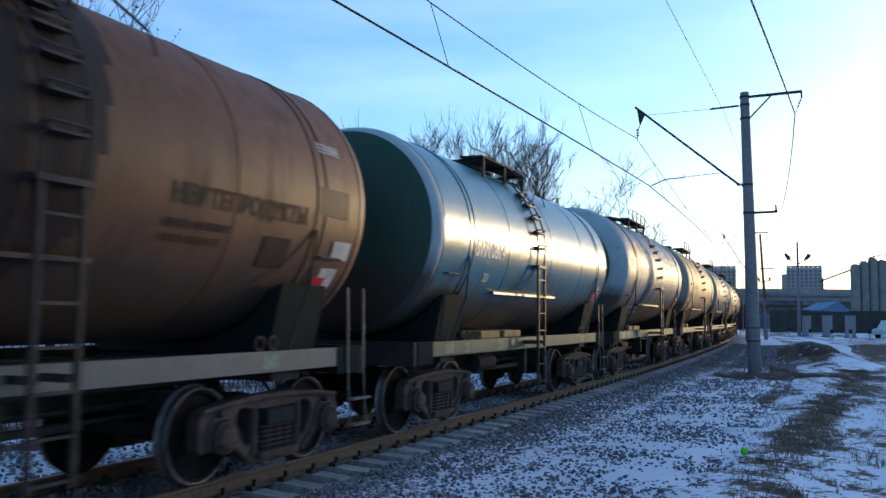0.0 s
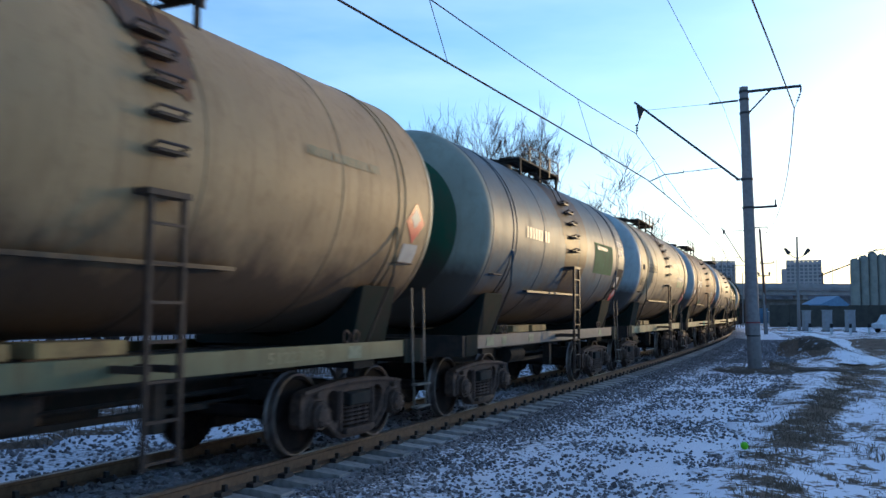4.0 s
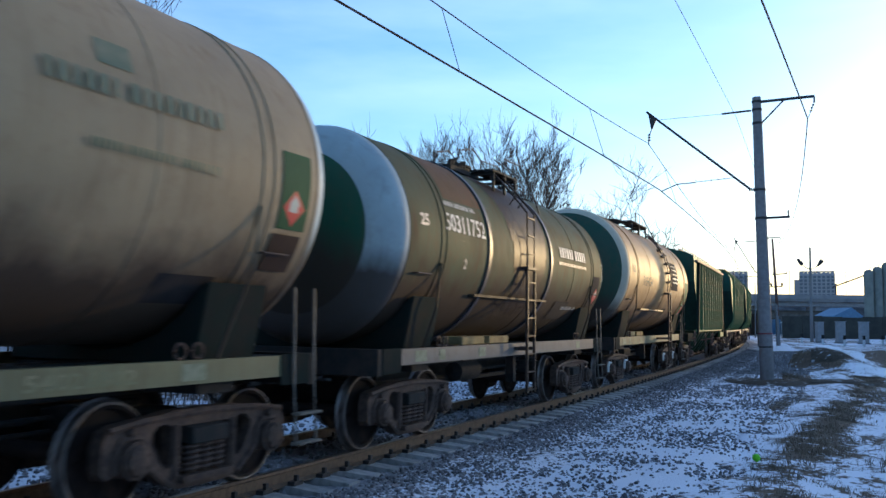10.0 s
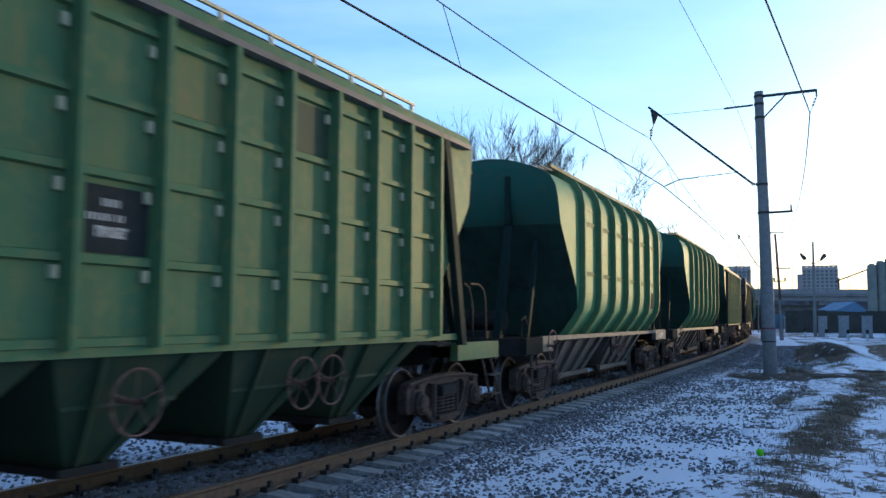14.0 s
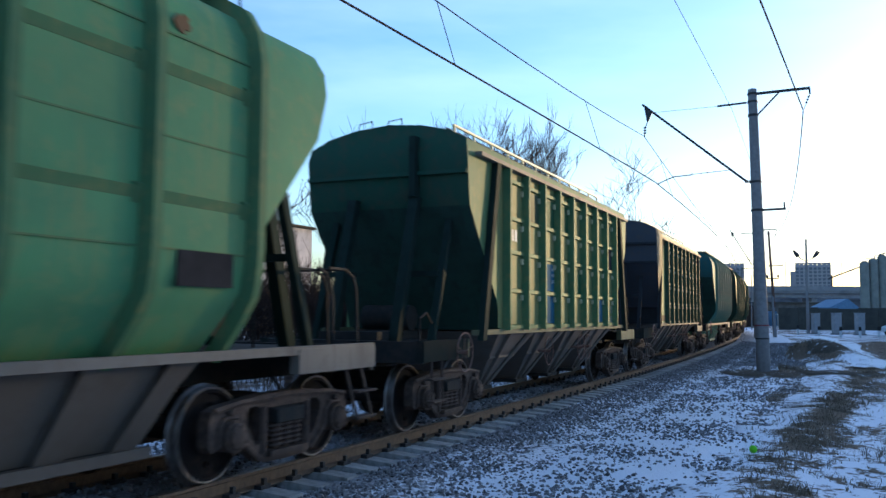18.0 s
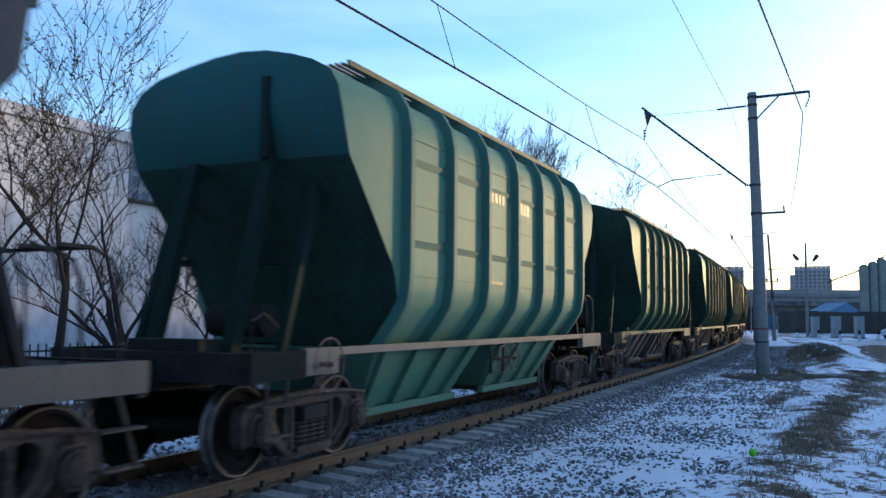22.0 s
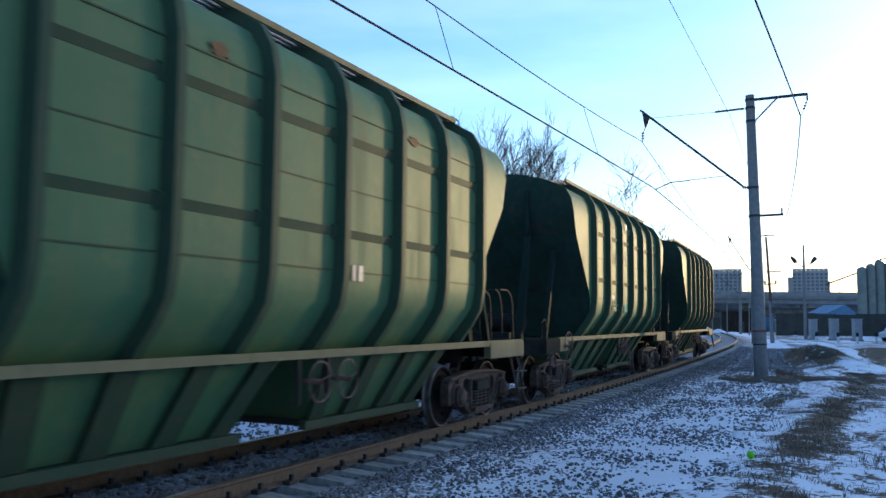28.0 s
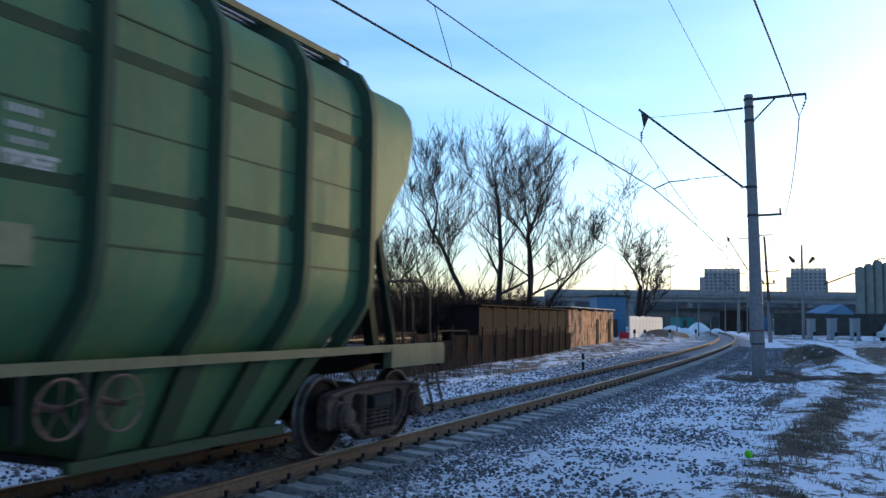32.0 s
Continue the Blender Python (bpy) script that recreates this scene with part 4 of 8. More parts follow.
def tank_wagon(label, shell, end, rim, disc=1.22, sill=None, R=R_T, zc=ZC, number=None, bands=(), patches=(), rails=True, ink=None,
               number_z=2.9, number_x=-2.93, number_w=1.5, ladder_x=-0.2, plat=(-1.65, 1.05), small=(), bars=(), white=False, dark_end=True, straight=False, ring=None):
    t = thing("tank_wagon", label, "tank wagon", "wagons of the train")
    tank_frame(t, sill or SILLP)
    for x in (-BASE_T / 2, BASE_T / 2):
        bogie(t, x, white)
    # dark painted boxes at the ends of the side sills
    for sx in (-1, 1) if dark_end else ():
        bm = bmesh.new()
        box(bm, min(sx * 4.72, sx * 5.204), max(sx * 4.72, sx * 5.204), -1.345, -1.331, 1.0, 1.315)
        part("sill_end", bm, ENDBOX, t, "dark green sill end")
    X = 4.82
    bm = bmesh.new()
    prof = [(-X, R)] + [(x, R) for x in (-4.0, -2.4, -0.8, 0.8, 2.4, 4.0)] + [(X, R)]
    lathe(bm, prof, "x", 80, (0, 0, zc))
    part("shell", bm, shell, t, smooth=0.4)
    for sx in (-1, 1):
        bm = bmesh.new()
        prof = []
        for k in range(19):
            r = 1 - (k / 18) ** 2.2
            prof.append((sx * (X + 0.57 * (1 - r ** 2.8) ** 0.4545), max(0.001, R * r)))
        lathe(bm, prof, "x", 80, (0, 0, zc))
        for f in bm.faces:
            c = f.calc_center_median()
            f.material_index = 0 if math.hypot(c.y, c.z - zc) < disc else 1
        part("dished_end", bm, (end, rim), t, smooth=0.7)
    for x in (-X, -2.1, 0.35, 2.6, X):
        bm = bmesh.new()
        lathe(bm, [(x - 0.02, R + 0.001), (x - 0.012, R + 0.007), (x + 0.012, R + 0.007), (x + 0.02, R + 0.001)], "x", 80, (0, 0, zc))
        part("weld_seam", bm, shell, t)
    for x in (-3.86, 3.94):
        for dx in (0.0, 0.17):
            bm = bmesh.new()
            lathe(bm, [(x + dx - 0.022, R + 0.001), (x + dx - 0.02, R + 0.012), (x + dx + 0.02, R + 0.012), (x + dx + 0.022, R + 0.001)], "x", 80, (0, 0, zc))
            part("strap", bm, shell, t)
        for sy in (-1, 1):
            bm = bmesh.new()
            tube(bm, [(x, sy * (R + 0.01) * 0.98, zc - 0.35), (x - 0.1, sy * (R - 0.03), zc - 0.95), (x - 0.16, sy * 1.30, 1.3)], 0.018, 6)
            part("strap_rod", bm, shell, t)
    for x, w in bands:
        bm = bmesh.new()
        lathe(bm, [(x - w, R + 0.002), (x - w, R + 0.03), (x + w, R + 0.03), (x + w, R + 0.002)], "x", 80, (0, 0, zc))
        part("band", bm, BANDP, t, "dark painted hoop round the shell")
    hatch_and_platform(t, R, zc, plat[0], plat[1], rails)
    if straight:
        # clamps and valve gear round the hatch, and the rail that slopes from it to the platform
        bm = bmesh.new()
        top = zc + R
        for k in range(6):
            tube(bm, [(-1.55 + 0.12 * k, -0.5, top - 0.08), (-1.5 + 0.12 * k, -0.52, top + 0.1 + 0.03 * (k % 3))], 0.035, 6)
        box(bm, -1.7, -0.85, -0.62, -0.38, top - 0.1, top - 0.02)
        part("valve_gear", bm, BLACK, t, "black clamps and valve gear")
        for y_ in (-0.75, -0.3):
            bm = bmesh.new()
            tube(bm, [(-1.75, y_, top - 0.02), (-1.6, y_, top + 0.22), (-1.1, y_, top + 0.34), (-0.95, y_, top + 0.3), (-0.45, y_ - 0.1, top - 0.1)], 0.014, 5)
            part("handrail", bm, DARKIRON, t, "thin sloping handrail")
    ladder(t, ladder_x, R, zc, tall=not rails, straight=straight)
    # angle iron low on the flank
    bm = bmesh.new()
    a = math.asin((2.08 - zc) / R)
    yy = -R * math.cos(a)
    box(bm, -2.45, 1.05, yy - 0.09, yy + 0.02, 2.05, 2.09)
    part("flank_rail", bm, shell, t)
    for sx in (-1, 1):
        # steps and hand irons at the rear corner
        if sx > 0:
            bm = bmesh.new()
            for dx in (0, 0.36):
                tube(bm, [(4.90 + dx, -1.35, 2.0), (4.90 + dx, -1.37, 1.1), (4.93 + dx, -1.40, 0.38)], 0.015, 6)
            for z in (0.40, 0.70):
                box(bm, 4.90, 5.30, -1.46, -1.36, z - 0.012, z + 0.012)
            part("end_step", bm, STEPIRON, t, "worn grey end step with tall hand irons")
        bm = bmesh.new()
        tube(bm, [(sx * 5.15, 1.2, 1.28), (sx * 5.15, 1.2, 1.95), (sx * 5.15, 0.8, 1.95), (sx * 5.15, 0.8, 1.28)], 0.016, 5)
        part("grab_rail", bm, DARKIRON, t)
        for dx in (0.0, 0.22):
            bm = bmesh.new()
            c = (sx * (3.3 + dx) , -1.3, 1.38)
            tube(bm, [(c[0] + 0.07 * math.cos(6.2832 * k / 12), c[1], c[2] + 0.07 * math.sin(6.2832 * k / 12)) for k in range(12)], 0.014, 5, closed=True)
            part("lashing_ring", bm, RUST, t)
    # hand irons and small plates along the shell
    for x in (-4.35, 4.3):
        bm = bmesh.new()
        a = math.asin((2.3 - zc) / R)
        y_ = -R * math.cos(a)
        tube(bm, [(x - 0.2, y_ + 0.02, 2.3), (x - 0.2, y_ - 0.07, 2.3), (x + 0.2, y_ - 0.07, 2.3), (x + 0.2, y_ + 0.02, 2.3)], 0.012, 5)
        part("hand_iron", bm, DARKIRON, t)
    for i, (x0, x1, z0, z1, m, lab) in enumerate(patches):
        if lab == "red warning plate":
            h_ = 0.62 * max(x1 - x0, z1 - z0)
            for k, (m_, f_) in enumerate(((m, 1.0), (PALEP, 0.5))):
                part("warning_plate", diamond_mesh((x0 + x1) / 2, (z0 + z1) / 2 + 0.22 * h_ * k, h_ * f_, R, zc, 0.004 + 0.003 * i + 0.0012 * k), m_, t, lab if k == 0 else "pale flame mark")
        elif "stain" in lab:
            part("oil_stain", stain_mesh(x0, x1, z0, z1, R, zc, 0.004 + 0.003 * i, int(100 * (x1 + z1))), m, t, lab)
        else:
            part("painted_panel", patch_mesh(x0, x1, z0, z1, R, zc, 0.004 + 0.003 * i), m, t, lab)
    if ring:
        # worn yellow ring mark crossed by a row of block shapes
        for k in range(20):
            a0, a1 = (math.pi * (1.0 + 1.12 * u / 20) for u in (k, k + 1))
            bm = bmesh.new()
            pts = [(ring[0] + q * math.cos(a), ring[1] + q * math.sin(a)) for a, q in ((a0, 0.46), (a1, 0.46), (a1, 0.56), (a0, 0.56))]
            bm.faces.new([bm.verts.new((x, -math.sqrt((R + 0.006) ** 2 - (z - zc) ** 2), z)) for x, z in pts])
            part("ring_mark", bm, YELLOWP, t)
        for x0, x1, z0, z1 in ((-0.5, -0.42, -0.15, 0.28), (-0.42, -0.2, 0.2, 0.28), (-0.42, -0.2, -0.15, -0.08), (-0.2, -0.12, -0.15, 0.28), (-0.05, 0.03, -0.2, 0.28), (0.03, 0.2, 0.2, 0.28), (0.2, 0.28, -0.2, 0.2), (0.36, 0.44, -0.15, 0.28), (0.44, 0.62, 0.2, 0.28)):
            part("block_mark", patch_mesh(ring[0] + x0, ring[0] + x1, ring[1] + z0, ring[1] + z1, R, zc, 0.0075), YELLOWP, t)
    # lines of small print that cannot be read
    for (x0, x1, z, h, m) in bars:
        bm = bmesh.new()
        for a, b in glyph_spans(x0, x1, h):
            patch_mesh(a, b, z, z + h, R, zc, 0.007 + 0.003 * len(patches), 1, bm)
        tagged(part("print_line", bm, m, t), kind="stuff")
    if number:
        part("lettering", on_tank(letters(number, 0.27, 0.004), number_x, number_z, R, zc, ink or BLACKP, number_w), None, t)
    for txt, x, z, h, w, m in small:
        part("lettering", on_tank(letters(txt, h, 0.008), x, z, R, zc, m, w), None, t)
    return t


STEPIRON = surface("worn_step_iron", (0.17, 0.155, 0.13), (0.10, 0.085, 0.07), 7, dirt=(0.05, 0.04, 0.033), dscale=3, rough=0.6, bump=0.1)
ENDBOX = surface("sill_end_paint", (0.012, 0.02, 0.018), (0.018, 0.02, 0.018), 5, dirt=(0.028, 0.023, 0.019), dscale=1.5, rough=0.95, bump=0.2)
BANDP = surface("band_paint", (0.03, 0.035, 0.05), rough=0.45, bump=0.1)


def shell_mesh(name, section, ends, material, end, foot=3.5, front=0.0):
    """A body with a section (y, z) from the sill over the roof, drawn out along x between ends that lean in with height."""
    bm = bmesh.new()
    full = [(-y, z) for y, z in section] + [(y, z) for y, z in section[::-1][1:]]
    def ex(z):
        zs, es = zip(*ends)
        return float(np.interp(z, zs, es))
    left = [bm.verts.new((-ex(z) - front * min(1.0, max(0.0, (z - 1.2) / 1.2)), y, z)) for y, z in full]
    right = [bm.verts.new((ex(z), y, z)) for y, z in full]
    n = len(full)
    for i in range(n - 1):
        bm.faces.new((left[i], left[i + 1], right[i + 1], right[i]))
    for vs in (left, right):
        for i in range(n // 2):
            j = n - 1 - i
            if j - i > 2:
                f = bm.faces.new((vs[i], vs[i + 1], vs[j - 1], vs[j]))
                # the lower slope takes a darker paint that carries its shade
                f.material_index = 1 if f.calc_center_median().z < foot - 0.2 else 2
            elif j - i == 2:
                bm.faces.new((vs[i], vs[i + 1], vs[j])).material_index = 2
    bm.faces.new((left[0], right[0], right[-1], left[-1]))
    return to_mesh(name, bm, (material, SHADED_SOOTGREY if material.name == "hopper_grey_paint" else SHADED_SOOT, end), bevel=0.0, smooth=0.75)


def rib_mesh(section, w, d, material):
    """A pressed rib that follows one flank of the section."""
    bm = bmesh.new()
    rows = []
    m = len(section)
    for i, (y, z) in enumerate(section):
        a, b = section[max(0, i - 1)], section[min(m - 1, i + 1)]
        t = Vector((0, b[0] - a[0], b[1] - a[1])).normalized()
        nrm = Vector((0, t.z, -t.y))
        p = Vector((0, y, z))
        rows.append([bm.verts.new(q) for q in (p + Vector((-w, 0, 0)) - nrm * 0.01, p + Vector((-w * 0.6, 0, 0)) + nrm * d, p + Vector((w * 0.6, 0, 0)) + nrm * d, p + Vector((w, 0, 0)) - nrm * 0.01)])
    for a, b in zip(rows, rows[1:]):
        for k in range(3):
            bm.faces.new((a[k], a[k + 1], b[k + 1], b[k]))
    for r in (rows[0], rows[-1]):
        bm.faces.new(r)
    return to_mesh("rib", bm, material, smooth=0.5)


def handwheel(parent, x, y, z, r, mat, name="handwheel"):
    def make():
        bm = bmesh.new()
        tube(bm, [(r * math.cos(6.2832 * k / 20), 0, r * math.sin(6.2832 * k / 20)) for k in range(20)], 0.011, 6, closed=True)
        for k in range(5):
            a = 6.2832 * k / 5 + 0.3
            tube(bm, [(0, 0.02, 0), (r * math.cos(a), 0, r * math.sin(a))], 0.006, 5)
        lathe(bm, [(-0.03, 0.03), (0.22, 0.025)], "y", 8)
        return to_mesh("handwheel", bm, mat)
    w = part(name, kept(("handwheel", r, mat.name), make), None, parent, "thin iron handwheel")
    w.location = (x, y, z)


def chute(t, xc, half, mat, z0=0.42, z1=1.32, yb=0.62, yt=1.35, xb=0.28):
    bm = bmesh.new()
    lo = [bm.verts.new(p) for p in ((xc - xb, -yb, z0), (xc + xb, -yb, z0), (xc + xb, yb, z0), (xc - xb, yb, z0))]
    hi = [bm.verts.new(p) for p in ((xc - half, -yt, z1), (xc + half, -yt, z1), (xc + half, yt, z1), (xc - half, yt, z1))]
    for k in range(4):
        bm.faces.new((lo[k], lo[(k + 1) % 4], hi[(k + 1) % 4], hi[k]))
    bm.faces.new(lo[::-1])
    bm.faces.new(hi)
    c = part("chute", bm, mat, t, smooth=0)
    bm = bmesh.new()
    box(bm, xc - xb - 0.1, xc + xb + 0.1, -yb - 0.06, yb + 0.06, z0 - 0.07, z0)
    part("gate", bm, BLACK, c)
    return c


def hopper_ends(t, sill, legs_mat, x_end=6.7, leg_top=3.0, dark=0.95):
    bm = bmesh.new()
    box(bm, -6.7, 6.7, -0.2, 0.2, 0.9, 1.22)
    part("centre_sill", bm, BLACK, t)
    for sx in (-1, 1):
        bm = bmesh.new()
        box(bm, min(sx * 6.6, sx * x_end), max(sx * 6.6, sx * x_end), -1.34, 1.34, 1.0, 1.30)
        part("end_beam", bm, BLACK, t)
        for sy in (-1, 1):
            bm = bmesh.new()
            x_out = x_end if sx > 0 else x_end - dark
            box(bm, min(sx * 5.1, sx * x_out), max(sx * 5.1, sx * x_out), min(sy * 1.24, sy * 1.36), max(sy * 1.24, sy * 1.36), 1.04, 1.30)
            part("platform_sill", bm, sill, t)
            if sx < 0:
                bm = bmesh.new()
                box(bm, -x_end, -x_out - 0.004, min(sy * 1.24, sy * 1.365), max(sy * 1.24, sy * 1.365), 1.02, 1.31)
                part("sill_end", bm, ENDBOX, t, "dark painted end of the sill")
        bm = bmesh.new()
        box(bm, min(sx * 4.7, sx * 6.6), max(sx * 4.7, sx * 6.6), -1.23, 1.23, 1.25, 1.28)
        part("end_platform", bm, BLACK, t)
        coupler(t, sx * 6.7, sx)
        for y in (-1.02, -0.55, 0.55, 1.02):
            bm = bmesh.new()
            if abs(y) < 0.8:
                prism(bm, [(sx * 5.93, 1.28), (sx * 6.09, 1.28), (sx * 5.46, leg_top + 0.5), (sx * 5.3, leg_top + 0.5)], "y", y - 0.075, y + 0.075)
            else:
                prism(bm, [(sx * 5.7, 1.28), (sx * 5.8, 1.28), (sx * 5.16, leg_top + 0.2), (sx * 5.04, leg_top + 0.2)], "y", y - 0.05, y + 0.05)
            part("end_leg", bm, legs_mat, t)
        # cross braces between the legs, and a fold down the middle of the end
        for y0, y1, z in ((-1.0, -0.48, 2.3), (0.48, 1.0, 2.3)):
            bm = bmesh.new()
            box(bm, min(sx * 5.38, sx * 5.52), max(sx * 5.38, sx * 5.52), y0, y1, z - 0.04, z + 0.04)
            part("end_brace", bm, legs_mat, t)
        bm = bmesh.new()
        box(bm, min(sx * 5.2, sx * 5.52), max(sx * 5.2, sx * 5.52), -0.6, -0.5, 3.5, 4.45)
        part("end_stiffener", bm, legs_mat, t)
        bm = bmesh.new()
        lathe(bm, [(-0.45, 0.001), (-0.42, 0.2), (0.42, 0.2), (0.45, 0.001)], "y", 16, (sx * 5.0, 0.1, 1.62))
        part("air_reservoir", bm, BLACK, t)
        # steps under the platform
        bm = bmesh.new()
        for dx in (0, 0.34):
            tube(bm, [(sx * (6.05 + dx), -1.33, 1.08), (sx * (6.2 + dx), -1.42, 0.45)], 0.02, 5)
        for z in (0.48, 0.78):
            box(bm, min(sx * 6.15, sx * 6.58), max(sx * 6.15, sx * 6.58), -1.46, -1.34, z - 0.012, z + 0.012)
        part("step", bm, RUST, t)
        if sx > 0:
            # rear platform: hoops and a ladder up the end
            bm = bmesh.new()
            for y in (-1.22, -0.8):
                tube(bm, [(6.5, y, 1.28), (6.46, y, 1.95), (6.38, y, 2.12), (6.2, y, 2.2), (5.85, y, 2.2)], 0.02, 5)
                tube(bm, [(5.95, y, 1.28), (5.93, y, 1.9), (5.8, y, 2.14), (5.62, y, 2.2)], 0.018, 5)
            tube(bm, [(6.2, -1.22, 2.2), (6.2, 1.1, 2.2), (6.3, 1.22, 1.95), (6.34, 1.22, 1.28)], 0.018, 5)
            part("grab_rail", bm, BLACK, t)
            bm = bmesh.new()
            for y in (-0.35, 0.05):
                tube(bm, [(5.62, y, 1.28), (5.5, y, 4.35), (5.3, y, 4.6)], 0.02, 5)
            for k in range(9):
                tube(bm, [(5.61 - 0.013 * k, -0.35, 1.55 + 0.33 * k), (5.61 - 0.013 * k, 0.05, 1.55 + 0.33 * k)], 0.013, 5)
            part("end_ladder", bm, BLACK, t)
        else:
            bm = bmesh.new()
            tube(bm, [(-6.5, -1.2, 1.28), (-6.5, -1.2, 1.62), (-6.3, -1.2, 1.7), (-5.9, -1.1, 1.55)], 0.018, 5)
            box(bm, -6.45, -6.1, -0.5, 0.5, 1.3, 1.42)
            part("brake_gear", bm, BLACK, t)


ROUND = [(1.12, 1.30), (1.20, 1.38), (1.42, 1.68), (1.53, 1.86), (1.57, 2.1), (1.58, 2.3), (1.58, 3.5), (1.575, 4.0), (1.53, 4.25), (1.41, 4.45), (1.15, 4.6), (0.8, 4.73), (0.4, 4.84), (0.0, 4.88)]
ROUND_ENDS = [(1.2, 3.75), (1.9, 3.88), (2.3, 4.0), (3.5, 5.04), (3.7, 5.18), (4.3, 5.22), (4.6, 5.18), (4.88, 5.0)]
ROUND_RIBS = tuple(-3.96 + 1.32 * i for i in range(7))


def round_hopper(label, body, ribs, sill, wheels, marks=(), chutes=None):
    t = thing("hopper_wagon", label, "hopper wagon", "wagons of the train")
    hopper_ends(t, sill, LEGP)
    for x in (-BASE_H / 2, BASE_H / 2):
        bogie(t, x)
    part("body", kept(("round", body.name), lambda: shell_mesh("body", ROUND, ROUND_ENDS, body, SHADED_ENDS.get(body.name, body), front=0.27)), None, t)
    rib = kept(("rib", ribs.name), lambda: rib_mesh(ROUND[:12], 0.085, 0.125, ribs))
    for x in ROUND_RIBS:
        for sy in (-1, 1):
            r = part("rib", rib, None, t)
            r.location = (x, 0, 0)
            if sy < 0:
                r.rotation_euler = (0, 0, math.pi)
    # stringers between the ribs
    def stringer(z, y):
        def make():
            bm = bmesh.new()
            prism(bm, [(0, -0.055), (0.008, -0.05), (0.035, 0.04), (0, 0.05)], "x", -0.57, 0.57)
            prism(bm, [(0.0, -0.1), (0.01, -0.08), (0.045, 0.06), (0.0, 0.08)], "x", -0.60, -0.5)
            return to_mesh("stringer", bm, ribs)
        for i in range(6):
            o = part("stringer", kept(("stringer", ribs.name), make), None, t)
            xm = (ROUND_RIBS[i] + ROUND_RIBS[i + 1]) / 2
            o.location = (xm, -y, z)
            o.rotation_euler = (0, 0, math.pi)
    stringer(3.68, 1.575)
    stringer(2.62, 1.575)
    # welded seams between the sheets
    for z in (3.98, 3.12, 2.2):
        bm = bmesh.new()
        box(bm, -3.95, 3.95, -1.588, -1.574, z - 0.008, z + 0.008)
        part("weld_seam", bm, ribs, t)
    # long sill under the flank
    for sy in (-1, 1):
        bm = bmesh.new()
        box(bm, -5.74, 6.7, min(sy * 1.26, sy * 1.345), max(sy * 1.26, sy * 1.345), 1.24, 1.33)
        part("side_sill", bm, sill, t, "pale side sill along the foot of the flank")
    for sy in (-1, 1):
        bm = bmesh.new()
        prism(bm, [(-3.9, 1.30), (3.9, 1.30), (3.9, 1.31), (-3.9, 1.31)], "y", sy * 1.13, sy * 1.30)
        part("foot_plate", bm, body, t)
    for xc in (-2.1, 2.1):
        chute(t, xc, 1.78, chutes or body, 0.46, 1.28, 0.66, 1.14, 1.32)
        for dx in (-1.45, -0.5, 0.5, 1.45):
            bm = bmesh.new()
            hi_x, lo_x, w = xc + dx, xc + dx * 0.84, 0.15
            v = [bm.verts.new(q) for q in ((hi_x - w, -1.13, 1.28), (hi_x + w, -1.13, 1.28), (lo_x + w, -0.66, 0.47), (lo_x - w, -0.66, 0.47),
                                           (hi_x - w, -1.22, 1.28), (hi_x + w, -1.22, 1.28), (lo_x + w, -0.75, 0.46), (lo_x - w, -0.75, 0.46))]
            for f in ((0, 1, 2, 3), (7, 6, 5, 4), (0, 4, 5, 1), (1, 5, 6, 2), (2, 6, 7, 3), (3, 7, 4, 0)):
                bm.faces.new([v[i] for i in f])
            part("chute_rib", bm, chutes or ribs, t)
        bm = bmesh.new()
        box(bm, xc - 1.5, xc + 1.5, -0.80, -0.70, 0.36, 0.46)
        part("trough_beam", bm, chutes or ribs, t)
    handwheel(t, -0.05, -1.42, 0.99, 0.22, wheels)
    handwheel(t, 0.52, -1.42, 0.99, 0.22, wheels)
    handwheel(t, -5.45, -1.46, 1.15, 0.29, wheels)
    for x in (-0.33, 0.24):
        bm = bmesh.new()
        box(bm, x - 0.025, x + 0.025, -1.34, -1.30, 0.76, 1.24)
        part("handwheel_bracket", bm, BLACK, t)
    roof_walk(t)
    for (x0, x1, z0, z1, m, lab) in marks:
        bm = bmesh.new()
        box(bm, x0, x1, -1.592, -1.57, z0, z1)
        part("painted_panel", bm, m, t, lab)
    return t


def roof_hatches(t, z):
    for x in (-3.9, -1.3, 1.3, 3.9):
        bm = bmesh.new()
        lathe(bm, [(z - 0.03, 0.3), (z + 0.1, 0.3), (z + 0.13, 0.2), (z + 0.14, 0.001)], "z", 16, (x, 0, 0))
        part("roof_hatch", bm, BLACK, t)


